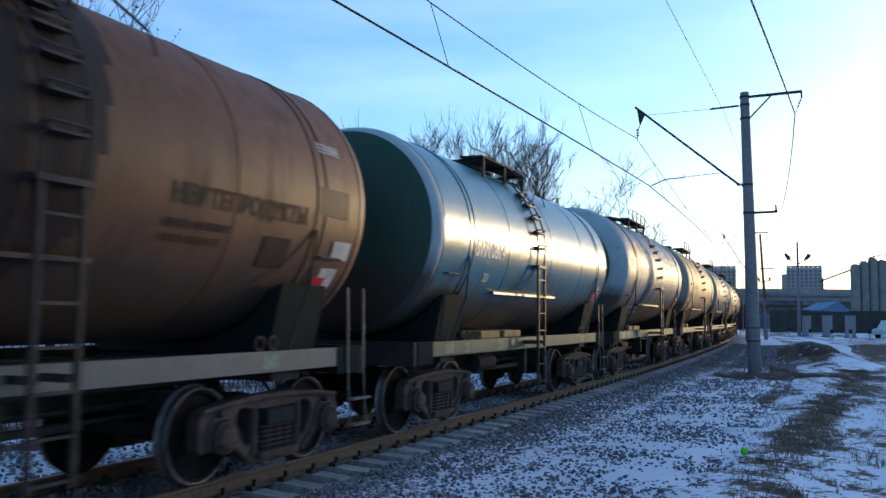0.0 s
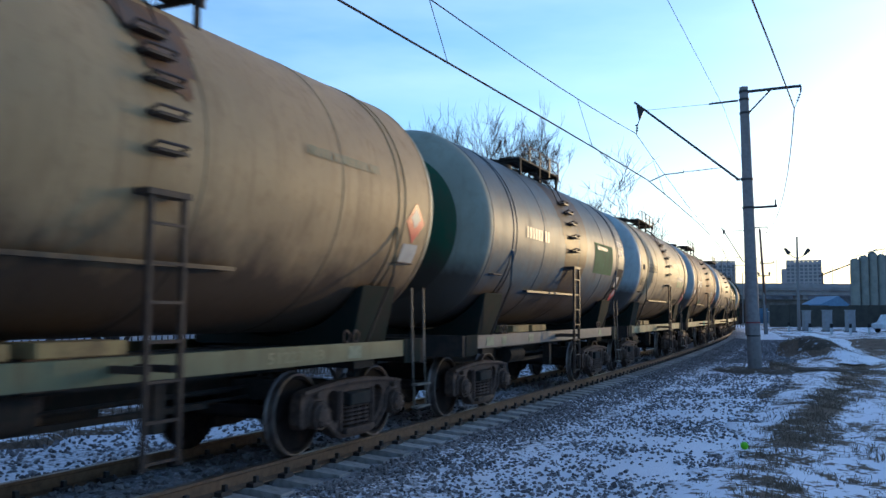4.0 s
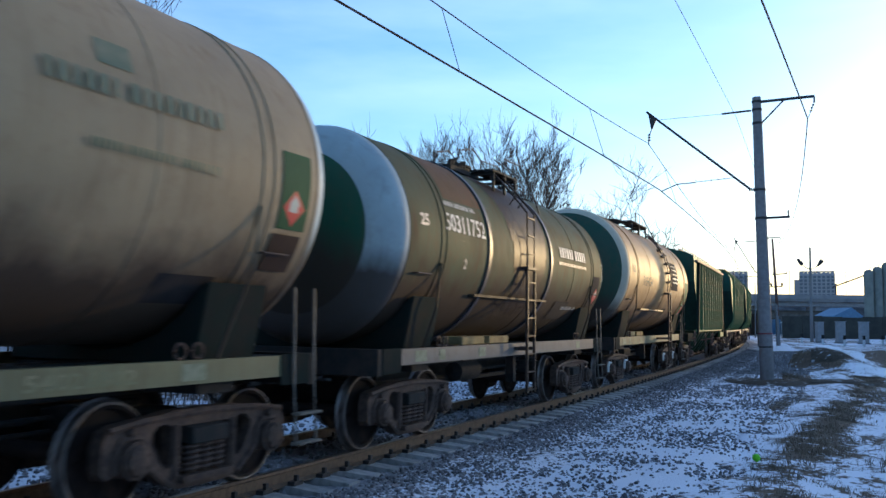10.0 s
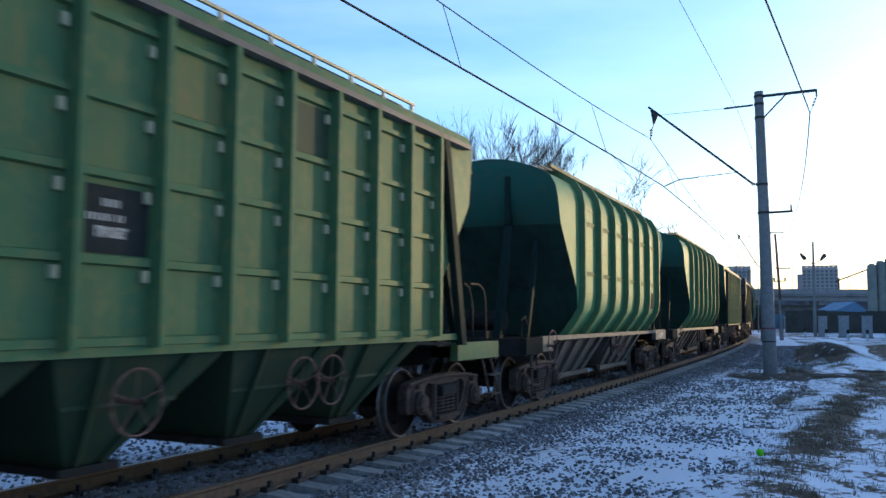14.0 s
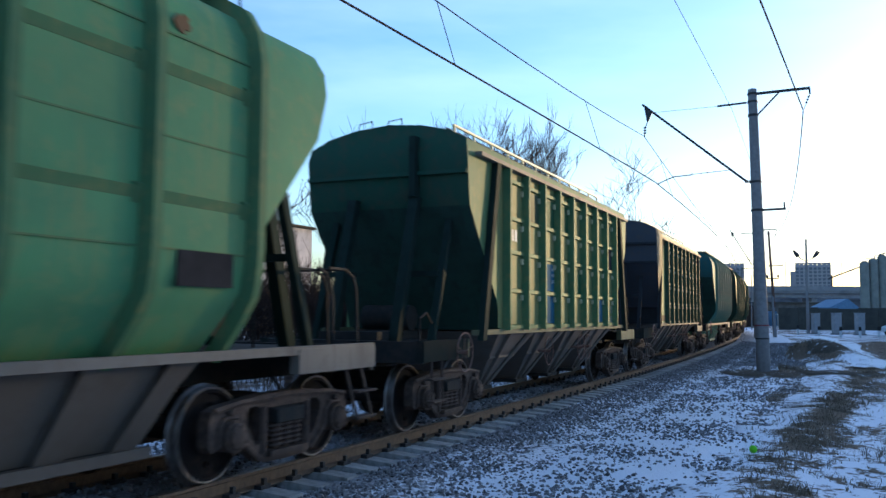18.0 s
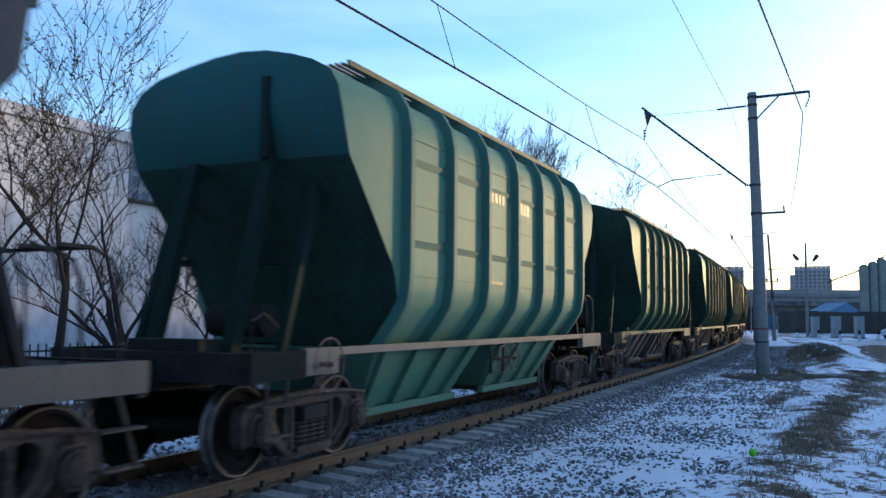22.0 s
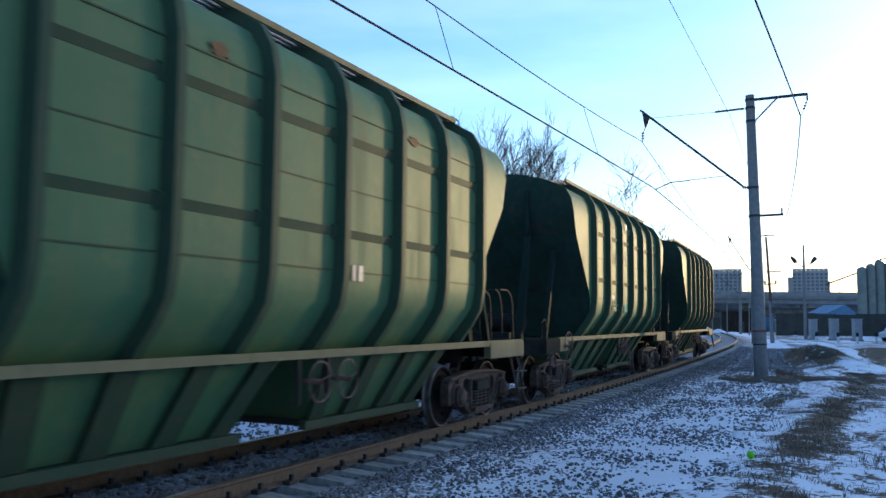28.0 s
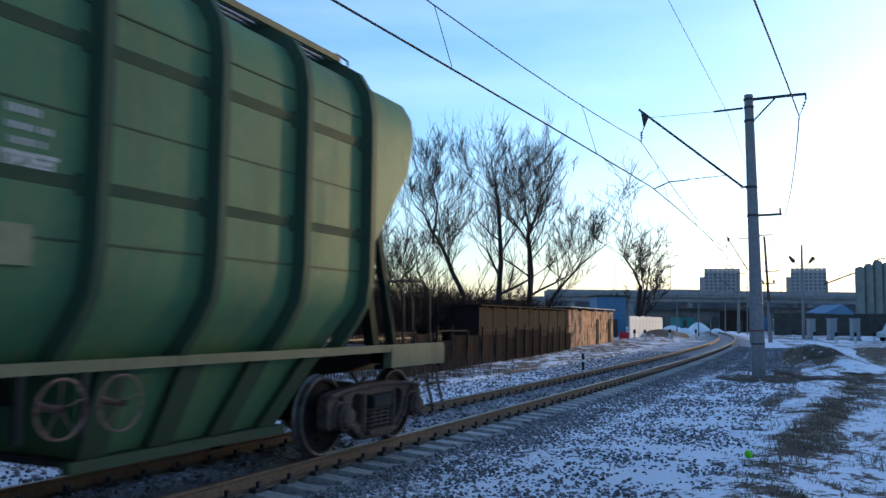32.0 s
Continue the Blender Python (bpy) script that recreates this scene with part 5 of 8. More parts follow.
def roof_walk(t):
    """Slatted footway along each shoulder of a round roof, pale along its outer edge."""
    for sy in (-1, 1):
        bm = bmesh.new()
        box(bm, -4.7, 4.0, min(sy * 1.15, sy * 1.19), max(sy * 1.15, sy * 1.19), 4.73, 4.80)
        w = part("roof_walk", bm, SILLTAN, t, "pale steel edge of the roof footway")
        for k in range(4):
            bm = bmesh.new()
            y = sy * (0.82 + 0.085 * k)
            box(bm, -4.7, 4.0, y - 0.018, y + 0.018, 4.755, 4.78)
            part("slat", bm, GREYSILL, w)
        for x in ROUND_RIBS:
            bm = bmesh.new()
            box(bm, x - 0.03, x + 0.03, min(sy * 0.8, sy * 1.148), max(sy * 0.8, sy * 1.148), 4.56, 4.752)
            part("bracket", bm, BLACK, w)
        bm = bmesh.new()
        tube(bm, [(4.05, sy * 1.1, 4.6), (4.05, sy * 1.1, 4.86), (4.3, sy * 1.1, 4.84), (4.34, sy * 1.1, 4.6)], 0.014, 5)
        part("roof_hoop", bm, BLACK, t)
    roof_hatches(t, 4.84)


def roof_fence(t):
    """Low pale rail on short posts along each side of a boxy roof, with the dark hatch coaming behind."""
    for sy in (-1, 1):
        bm = bmesh.new()
        box(bm, -4.75, 4.5, min(sy * 0.89, sy * 0.93), max(sy * 0.89, sy * 0.93), 4.73, 4.765)
        w = part("roof_rail", bm, STUD, t, "pale rail along the roof")
        for k in range(12):
            x = -4.7 + 0.83 * k
            bm = bmesh.new()
            box(bm, x - 0.02, x + 0.02, min(sy * 0.885, sy * 0.925), max(sy * 0.885, sy * 0.925), 4.56, 4.727)
            part("rail_post", bm, STUD, w)
        bm = bmesh.new()
        box(bm, -4.7, 4.4, min(sy * 0.74, sy * 0.78), max(sy * 0.74, sy * 0.78), 4.58, 4.73)
        part("hatch_coaming", bm, DARKIRON, t)
    for x, y in ((-5.05, 0.55), (-5.05, 0.0), (5.0, 0.3)):
        bm = bmesh.new()
        tube(bm, [(x, y - 0.14, 4.6), (x, y - 0.12, 4.86), (x, y + 0.12, 4.83), (x, y + 0.16, 4.6)], 0.012, 5)
        part("roof_hoop", bm, BLACK, t)
    roof_hatches(t, 4.68)


BOXY = [(1.44, 1.42), (1.44, 1.9), (1.44, 3.35), (1.44, 4.18), (1.40, 4.38), (1.1, 4.54), (0.6, 4.66), (0.0, 4.71)]
BOXY_ENDS = [(1.2, 3.9), (1.9, 4.15), (3.35, 5.3), (3.5, 5.36), (4.18, 5.4), (4.6, 5.3)]


def boxy_hopper(label, body, posts, sill, wheels, studs, panels=(), chutes=None, flank=None, bays=(-3.65, 0.86, 10), legs=None, cap=None):
    chutes = chutes or body
    t = thing("hopper_wagon", label, "hopper wagon", "wagons of the train")
    hopper_ends(t, sill, legs or LEGP, dark=1.55)
    for x in (-BASE_H / 2, BASE_H / 2):
        bogie(t, x)
    part("body", kept(("boxy", body.name), lambda: shell_mesh("body", BOXY, BOXY_ENDS, body, SHADED_ENDS.get(body.name, body))), None, t)
    if cap:
        # broad hood over the leading end
        front, wide = cap
        bm = bmesh.new()
        prof = [(y * wide, z) for y, z in BOXY if z > 2.5]
        ring_ = [(-y, z) for y, z in prof] + [(y, z) for y, z in prof[::-1][1:]]
        zs, es = zip(*BOXY_ENDS)
        out_ = [bm.verts.new((-float(np.interp(z, zs, es)) - front, y, z)) for y, z in ring_]
        in_ = [bm.verts.new((-4.72, y, z)) for y, z in ring_]
        for k in range(len(ring_) - 1):
            bm.faces.new((out_[k], out_[k + 1], in_[k + 1], in_[k]))
        bm.faces.new(out_)
        bm.faces.new(in_[::-1])
        # the slope below it
        lo_ = [bm.verts.new((-4.35, y, 1.95)) for y in (-1.42, 1.42)]
        bm.faces.new((out_[0], out_[-1], lo_[1], lo_[0]))
        bm.faces.new((out_[0], lo_[0], in_[0]))
        bm.faces.new((out_[-1], in_[-1], lo_[1]))
        bm.normal_update()
        for f in bm.faces:
            if abs(f.normal.y) > 0.8:
                f.material_index = 1
        part("end_hood", bm, (body, H_TAN), t, "dark grey hood over the leading end", smooth=0.3)
        for z0, z1, y_, x_ in ((3.86, 3.93, 1.59, -5.78), (3.30, 3.36, 1.575, -5.66)):
            bm = bmesh.new()
            box(bm, x_, x_ + 0.1, -y_, y_, z0, z1)
            part("end_fold", bm, SHADED_SOOTGREY, t)
    n = bays[2]
    xs_ = [bays[0] + bays[1] * i for i in range(n)]
    def post():
        bm = bmesh.new()
        prism(bm, [(-0.055, 0), (-0.035, 0.14), (0.035, 0.14), (0.055, 0)], "z", 1.42, 4.14)
        return to_mesh("post", bm, posts)
    def rail_():
        bm = bmesh.new()
        prism(bm, [(0, -0.045), (0.05, -0.03), (0.05, 0.03), (0, 0.045)], "x", 0.07 - bays[1] / 2, bays[1] / 2 - 0.07)
        return to_mesh("stringer", bm, posts)
    def stud():
        bm = bmesh.new()
        box(bm, -0.024, 0.024, 0, 0.05, -0.048, 0.048)
        return to_mesh("stud", bm, studs)
    for i, x in enumerate(xs_):
        for sy in (-1, 1):
            o = part("post", kept(("post", posts.name), post), None, t)
            o.location = (x, sy * 1.435, 0)
            if sy < 0:
                o.rotation_euler = (0, 0, math.pi)
        for z in (1.98, 2.61, 3.19, 3.81):
            if 0 < i < n:
                o = part("stud", kept(("stud", studs.name), stud), None, t, "small pale welded lug")
                o.location = (x - 0.12, -1.442, z)
                o.rotation_euler = (0, 0, math.pi)
        if i < n - 1:
            for z in (1.47, 2.09, 2.75, 3.33, 3.97):
                o = part("stringer", kept(("boxstringer", posts.name, bays[1]), rail_), None, t)
                o.location = (x + bays[1] / 2, -1.438, z)
                o.rotation_euler = (0, 0, math.pi)
    if flank:
        bm = bmesh.new()
        box(bm, -4.1, 4.1, -1.4425, -1.438, 1.46, 4.14)
        part("flank_sheet", bm, flank, t, "patchy green flank sheeting")
    for sx in (-1, 1):
        for sy in (-1, 1):
            bm = bmesh.new()
            prism(bm, [(sx * 4.85, 1.28), (sx * 5.0, 1.28), (sx * 4.38, 4.16), (sx * 4.22, 4.16)], "y", sy * 1.445, sy * 1.55)
            part("corner_post", bm, legs or LEGP, t)
    for sy in (-1, 1):
        bm = bmesh.new()
        box(bm, -5.0, 5.0, min(sy * 1.36, sy * 1.47), max(sy * 1.36, sy * 1.47), 1.36, 1.44)
        part("side_sill", bm, sill, t)
    for xc in (-2.95, -1.0, 1.0, 2.95):
        chute(t, xc, 0.97, chutes, 0.42, 1.40, 0.7, 1.40, 0.22)
        for dx in (-1, 1):
            bm = bmesh.new()
            tube(bm, [(xc + dx * 0.5, -1.40, 1.38), (xc + dx * 0.14, -0.73, 0.44)], 0.045, 4)
            part("chute_rib", bm, chutes, t)
        bm = bmesh.new()
        box(bm, xc - 0.62, xc + 0.62, -1.09, -1.04, 0.93, 0.97)
        part("chute_band", bm, chutes, t)
    for sx in (-1, 1):
        bm = bmesh.new()
        box(bm, min(sx * 5.37, sx * 5.43), max(sx * 5.37, sx * 5.43), -1.43, 1.43, 3.84, 3.9)
        part("end_fold", bm, SHADED_ENDS.get(body.name, body), t)
    handwheel(t, -1.1, -1.36, 0.98, 0.27, wheels)
    handwheel(t, 1.2, -1.36, 0.98, 0.27, wheels)
    handwheel(t, 1.75, -1.36, 0.98, 0.27, wheels)
    handwheel(t, -5.5, -1.46, 1.12, 0.29, wheels)
    for sy in (-1, 1):
        bm = bmesh.new()
        box(bm, -5.1, 5.1, min(sy * 1.43, sy * 1.56), max(sy * 1.43, sy * 1.56), 4.145, 4.21)
        part("cornice", bm, GREYSILL, t)
    roof_fence(t)
    for (i, j, m, lab) in panels:
        bm = bmesh.new()
        x0, z0 = xs_[i] + 0.07, (1.52, 2.14, 2.80, 3.38)[j]
        box(bm, x0, x0 + bays[1] - 0.14, -1.447, -1.443, z0, z0 + 0.52)
        part("painted_panel", bm, m, t, lab)
    return t


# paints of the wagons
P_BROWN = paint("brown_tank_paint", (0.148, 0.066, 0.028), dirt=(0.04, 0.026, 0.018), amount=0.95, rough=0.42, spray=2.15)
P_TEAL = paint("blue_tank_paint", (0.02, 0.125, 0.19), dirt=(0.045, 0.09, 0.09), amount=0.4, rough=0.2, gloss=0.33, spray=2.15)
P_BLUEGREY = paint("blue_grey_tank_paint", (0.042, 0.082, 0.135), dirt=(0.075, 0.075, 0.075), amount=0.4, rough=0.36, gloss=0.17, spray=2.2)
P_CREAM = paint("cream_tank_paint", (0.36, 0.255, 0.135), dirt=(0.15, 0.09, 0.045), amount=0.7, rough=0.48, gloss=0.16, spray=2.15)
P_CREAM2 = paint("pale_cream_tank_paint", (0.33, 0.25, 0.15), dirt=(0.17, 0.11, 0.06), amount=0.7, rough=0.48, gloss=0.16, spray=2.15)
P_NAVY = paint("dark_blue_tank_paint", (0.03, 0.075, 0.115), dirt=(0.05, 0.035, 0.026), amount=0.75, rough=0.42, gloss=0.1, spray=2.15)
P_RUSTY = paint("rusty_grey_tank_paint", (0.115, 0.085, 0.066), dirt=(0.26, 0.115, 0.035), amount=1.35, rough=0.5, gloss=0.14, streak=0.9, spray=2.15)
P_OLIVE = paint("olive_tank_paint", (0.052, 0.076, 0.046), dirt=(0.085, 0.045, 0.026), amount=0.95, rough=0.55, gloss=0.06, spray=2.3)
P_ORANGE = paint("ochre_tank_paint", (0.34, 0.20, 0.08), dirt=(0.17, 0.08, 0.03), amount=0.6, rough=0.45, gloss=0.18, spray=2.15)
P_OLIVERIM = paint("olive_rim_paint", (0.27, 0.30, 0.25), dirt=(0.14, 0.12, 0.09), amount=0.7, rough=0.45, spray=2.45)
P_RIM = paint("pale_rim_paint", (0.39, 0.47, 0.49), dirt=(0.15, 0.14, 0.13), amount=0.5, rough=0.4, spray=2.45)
P_CREAMRIM = paint("cream_rim_paint", (0.55, 0.50, 0.38), dirt=(0.25, 0.20, 0.14), amount=0.5, rough=0.5, gloss=0.15, spray=2.1)
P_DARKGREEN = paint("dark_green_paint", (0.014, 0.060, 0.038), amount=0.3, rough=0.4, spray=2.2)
H_BROWNED = paint("browned_olive_paint", (0.10, 0.055, 0.03), dirt=(0.06, 0.06, 0.036), amount=0.9, rough=0.55, gloss=0.06)
P_OIL = paint("oil_stain_paint", (0.036, 0.023, 0.017), dirt=(0.07, 0.04, 0.026), amount=0.8, rough=0.4, gloss=0.08)
H_GREEN = paint("hopper_green_paint", (0.080, 0.168, 0.076), dirt=(0.22, 0.18, 0.07), amount=0.65, rough=0.5, gloss=0.1)
H_WARM = paint("hopper_sunburnt_green_paint", (0.135, 0.175, 0.07), dirt=(0.27, 0.18, 0.07), amount=0.85, rough=0.5, gloss=0.1)
H_TAN = paint("hopper_tan_paint", (0.20, 0.15, 0.085), dirt=(0.26, 0.17, 0.08), amount=0.7, rough=0.55, gloss=0.1)
H_LAST = paint("hopper_olive_green_paint", (0.060, 0.142, 0.068), dirt=(0.125, 0.135, 0.062), amount=0.8, rough=0.48, gloss=0.15)
H_BRIGHT = paint("hopper_bright_green_paint", (0.095, 0.25, 0.115), dirt=(0.21, 0.20, 0.085), amount=0.5, rough=0.5, gloss=0.1)
H_TEAL = paint("hopper_teal_paint", (0.085, 0.205, 0.15), dirt=(0.16, 0.17, 0.10), amount=0.5, rough=0.5, gloss=0.1)
H_TEALRIB = paint("hopper_teal_rib_paint", (0.055, 0.15, 0.12), dirt=(0.14, 0.13, 0.08), amount=0.5, rough=0.5, gloss=0.1)
H_DARK = paint("hopper_grey_paint", (0.042, 0.048, 0.062), amount=0.5, rough=0.45)
H_DEEP = paint("hopper_deep_green_paint", (0.034, 0.066, 0.038), dirt=(0.085, 0.07, 0.042), amount=0.5, rough=0.5, gloss=0.1)
H_PATCHY = paint("hopper_patchy_green_paint", (0.19, 0.25, 0.10), dirt=(0.30, 0.21, 0.095), amount=0.85, rough=0.5, streak=1.2, gloss=0.1)
H_CHUTE = paint("bare_chute_steel", (0.125, 0.108, 0.094), dirt=(0.07, 0.055, 0.045), amount=0.6, rough=0.5, gloss=0.12)
DULLSILL = paint("dull_green_sill_paint", (0.085, 0.11, 0.06), dirt=(0.05, 0.04, 0.03), amount=0.7, rough=0.5)
# soot plus the shade of the sloping lower ends, both in the colour
SHADED_SOOT = paint("shaded_sooty_end_paint", (0.022, 0.052, 0.038), dirt=(0.022, 0.021, 0.019), amount=1.0, rough=0.7, gloss=0.05)
SHADED_SOOTGREY = paint("shaded_sooty_grey_paint", (0.03, 0.032, 0.036), dirt=(0.02, 0.018, 0.017), amount=0.9, rough=0.7, gloss=0.05)
SILLTAN = paint("dusty_sill_paint", (0.15, 0.15, 0.085), dirt=(0.09, 0.075, 0.05), amount=0.8, rough=0.55, gloss=0.1)
H_RUSTBAND = paint("rust_band_paint", (0.17, 0.10, 0.05), dirt=(0.08, 0.06, 0.04), amount=0.7, rough=0.6, gloss=0.08)
WHEELRUST = surface("rusty_handwheel", (0.21, 0.125, 0.10), (0.13, 0.075, 0.058), 8, rough=0.7, bump=0.2)
STUD = surface("pale_stud_paint", (0.46, 0.42, 0.27), rough=0.5, bump=0)
BLUEP = surface("blue_patch_paint", (0.032, 0.115, 0.18), (0.03, 0.09, 0.14), 2, rough=0.88, bump=0.1)
GREENP = surface("green_patch_paint", (0.035, 0.105, 0.055), (0.03, 0.08, 0.045), 2, rough=0.85, bump=0.1)
DGREENP = surface("dark_green_patch_paint", (0.012, 0.075, 0.03), rough=0.7, bump=0.1)
REDP = surface("red_plate_paint", (0.45, 0.02, 0.025), rough=0.45, bump=0)
YELLOWP = surface("yellow_mark_paint", (0.34, 0.18, 0.03), (0.2, 0.105, 0.035), 5, rough=0.5, bump=0)
GREYP = surface("grey_patch_paint", (0.035, 0.033, 0.034), (0.025, 0.023, 0.024), 3, rough=0.92, bump=0)
WORNGREEN = surface("worn_green_mark", (0.035, 0.12, 0.06), (0.17, 0.17, 0.10), 2.5, lo=0.42, hi=0.62, rough=0.6, bump=0)
WORNPALE = surface("worn_pale_mark", (0.36, 0.35, 0.29), (0.27, 0.22, 0.14), 3, lo=0.42, hi=0.62, rough=0.6, bump=0)
FADED = surface("faded_green_print", (0.12, 0.135, 0.075), (0.19, 0.18, 0.105), 4, rough=0.5, bump=0)
PALEP = surface("pale_print", (0.38, 0.38, 0.36), (0.3, 0.3, 0.28), 5, rough=0.5, bump=0)

# end panels: darker copies of the body paints, their shade in the colour
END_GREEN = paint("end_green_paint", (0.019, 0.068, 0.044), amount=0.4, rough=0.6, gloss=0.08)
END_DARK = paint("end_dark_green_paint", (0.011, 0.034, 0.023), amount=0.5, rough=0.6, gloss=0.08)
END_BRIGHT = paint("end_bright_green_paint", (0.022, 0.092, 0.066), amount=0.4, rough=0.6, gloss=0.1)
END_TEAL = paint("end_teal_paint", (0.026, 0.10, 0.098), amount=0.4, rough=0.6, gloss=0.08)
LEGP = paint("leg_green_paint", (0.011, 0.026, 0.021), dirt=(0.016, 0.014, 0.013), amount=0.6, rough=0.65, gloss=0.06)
SHADED_ENDS = {"hopper_green_paint": END_GREEN, "hopper_olive_green_paint": END_DARK, "hopper_deep_green_paint": END_GREEN, "hopper_bright_green_paint": END_BRIGHT, "hopper_teal_paint": END_TEAL}
WAGONS = []      # (wagon, distance of its first wheel behind the reference, bogie base)


def add(w, length, base):
    at = 0.0 if not WAGONS else WAGONS[-1][3] + 0.0
    first = at + (length - base - 1.85) / 2
    WAGONS.append((w, first, base, at + length))
    return w


add(tank_wagon("rust-brown tank wagon streaked with dark oil", P_BROWN, P_BROWN, P_BROWN, R=1.55, zc=2.93, sill=GREYSILL, rails=False, plat=(-1.2, 1.2), ladder_x=0.55,
               patches=((-0.3, 1.25, 1.7, 4.2, P_OIL, "dark oil stain under the hatch"), (4.3, 4.62, 1.9, 2.2, PALEP, "torn pale placard"), (3.1, 3.55, 2.15, 2.45, P_OIL, "dark painted-over patch"), (3.95, 4.55, 2.75, 3.05, P_OIL, "dark worn patch"),
                        (4.35, 4.7, 2.3, 2.5, PALEP, "torn pale placard"), (4.2, 4.45, 1.95, 2.1, REDP, "torn red placard")),
               small=(("НЕФТЕПРОДУКТЫ", 2.75, 2.62, 0.17, 2.0, H_BROWNED), ("БЕНЗИН", 4.25, 3.45, 0.11, 0.42, PALEP)),
               bars=((1.7, 2.6, 2.42, 0.07, P_OIL), (1.7, 2.5, 2.3, 0.06, P_OIL))), LEN_T, BASE_T)
add(tank_wagon("deep blue tank wagon with dark green ends", P_TEAL, P_DARKGREEN, P_RIM, disc=1.45, R=1.56, zc=2.93, sill=DULLSILL, number="51710614", ink=WHITEP, number_z=2.62, number_w=1.28, number_x=-2.97, plat=(-2.0, 0.35), ladder_x=-0.6, rails=False,
               small=(("20", -2.95, 2.24, 0.15, 0.24, PALEP),), patches=((4.2, 4.6, 2.1, 2.4, REDP, "red warning plate"),)), LEN_T, BASE_T)
add(tank_wagon("grey-blue tank wagon with green ends and white rims", P_BLUEGREY, GREENEND, P_RIM, sill=DULLSILL, number="73972663", ink=WHITEP,
               number_z=2.92,
               small=(("666", -4.35, 3.1, 0.24, 0.5, WHITEP), ("20", -2.9, 2.62, 0.14, 0.25, PALEP), ("БЕНЗИН", 4.4, 3.24, 0.14, 0.55, WHITEP)),
               patches=((-3.55, -3.05, 3.45, 3.85, YELLOWP, "worn yellow emblem"), (4.2, 4.62, 2.1, 2.5, REDP, "red warning plate")),
               bars=((-2.95, -1.2, 3.66, 0.12, YELLOWP), (2.25, 3.85, 3.50, 0.2, WHITEP), (2.0, 3.8, 3.38, 0.05, PALEP), (1.5, 3.1, 3.08, 0.06, PALEP), (1.5, 3.45, 2.97, 0.07, PALEP), (1.9, 3.35, 2.86, 0.05, PALEP), (-3.5, -2.6, 3.22, 0.06, PALEP),
                     (-3.5, -2.0, 1.96, 0.06, PALEP), (-3.5, -1.6, 1.84, 0.06, PALEP))), LEN_T, BASE_T)
add(tank_wagon("cream tank wagon with green ends and olive-grey rims", P_CREAM, GREENEND, P_OLIVERIM, number="51223063",
               small=(("66", -4.4, 2.55, 0.24, 0.35, BLACKP), ("20", -2.9, 2.62, 0.14, 0.25, BLACKP)),
               patches=((-4.55, -4.25, 3.0, 3.12, GREYP, "dark painted-over patch"), (4.2, 4.62, 2.7, 2.95, REDP, "red warning plate"), (4.2, 4.6, 2.3, 2.55, PALEP, "pale placard"),
                        (-0.5, 0.45, 3.4, 4.35, P_RUSTY, "brown stain below the hatch")),
               bars=((-4.7, -4.1, 2.3, 0.06, BLACKP), (-3.5, -2.2, 1.95, 0.06, GREYP), (1.9, 3.4, 3.3, 0.1, FADED))), LEN_T, BASE_T)
add(tank_wagon("dark blue-grey tank wagon with a brown stain and green panel", P_NAVY, GREENEND, P_OLIVERIM, sill=GREYSILL, number=None,
               patches=((-0.95, 1.25, 1.62, 4.35, P_OIL, "dark brown oil stain round the hatch"), (1.7, 3.5, 2.6, 3.3, GREENP, "faded green panel"),
                        (4.05, 4.7, 2.0, 2.8, GREYP, "dark panel with torn placards"), (4.12, 4.4, 2.35, 2.6, PALEP, "pale placard"), (4.3, 4.65, 2.05, 2.25, REDP, "red warning plate")),
               small=(("БЕНЗИН", 4.36, 3.35, 0.15, 0.6, WHITEP), ("НЕФТЬ", 4.36, 3.12, 0.15, 0.5, WHITEP)),
               bars=((-3.2, -1.9, 3.0, 0.2, PALEP), (1.9, 2.9, 3.15, 0.08, PALEP))), LEN_T, BASE_T)
add(tank_wagon("dusty cream tank wagon with green ends", P_CREAM2, GREENEND, P_RIM, number="58135600", number_z=2.92,
               small=(("666", -4.4, 2.5, 0.24, 0.5, BLACKP), ("2011", -2.9, 2.62, 0.14, 0.32, BLACKP)),
               patches=((-4.6, -4.25, 2.95, 3.1, GREYP, "dark painted-over patch"), (2.15, 3.6, 2.62, 2.98, WORNGREEN, "faded green panel"), (2.05, 3.55, 2.84, 3.04, WORNPALE, "pale worn stripe over the green panel"), (1.59, 2.40, 1.78, 2.10, GREYP, "dark painted-over patch"), (-0.55, 0.5, 3.3, 4.35, P_RUSTY, "brown stain below the hatch"),
                        (2.2, 2.5, 3.42, 3.62, FADED, "small green emblem"), (4.2, 4.65, 2.2, 2.5, REDP, "red warning plate"), (2.5, 3.45, 2.06, 2.2, GREYP, "grey smudged patch")),
               bars=((1.1, 3.5, 3.28, 0.14, FADED), (2.2, 3.4, 2.90, 0.06, WHITEP), (-3.5, -2.0, 1.95, 0.06, GREYP))), LEN_T, BASE_T)
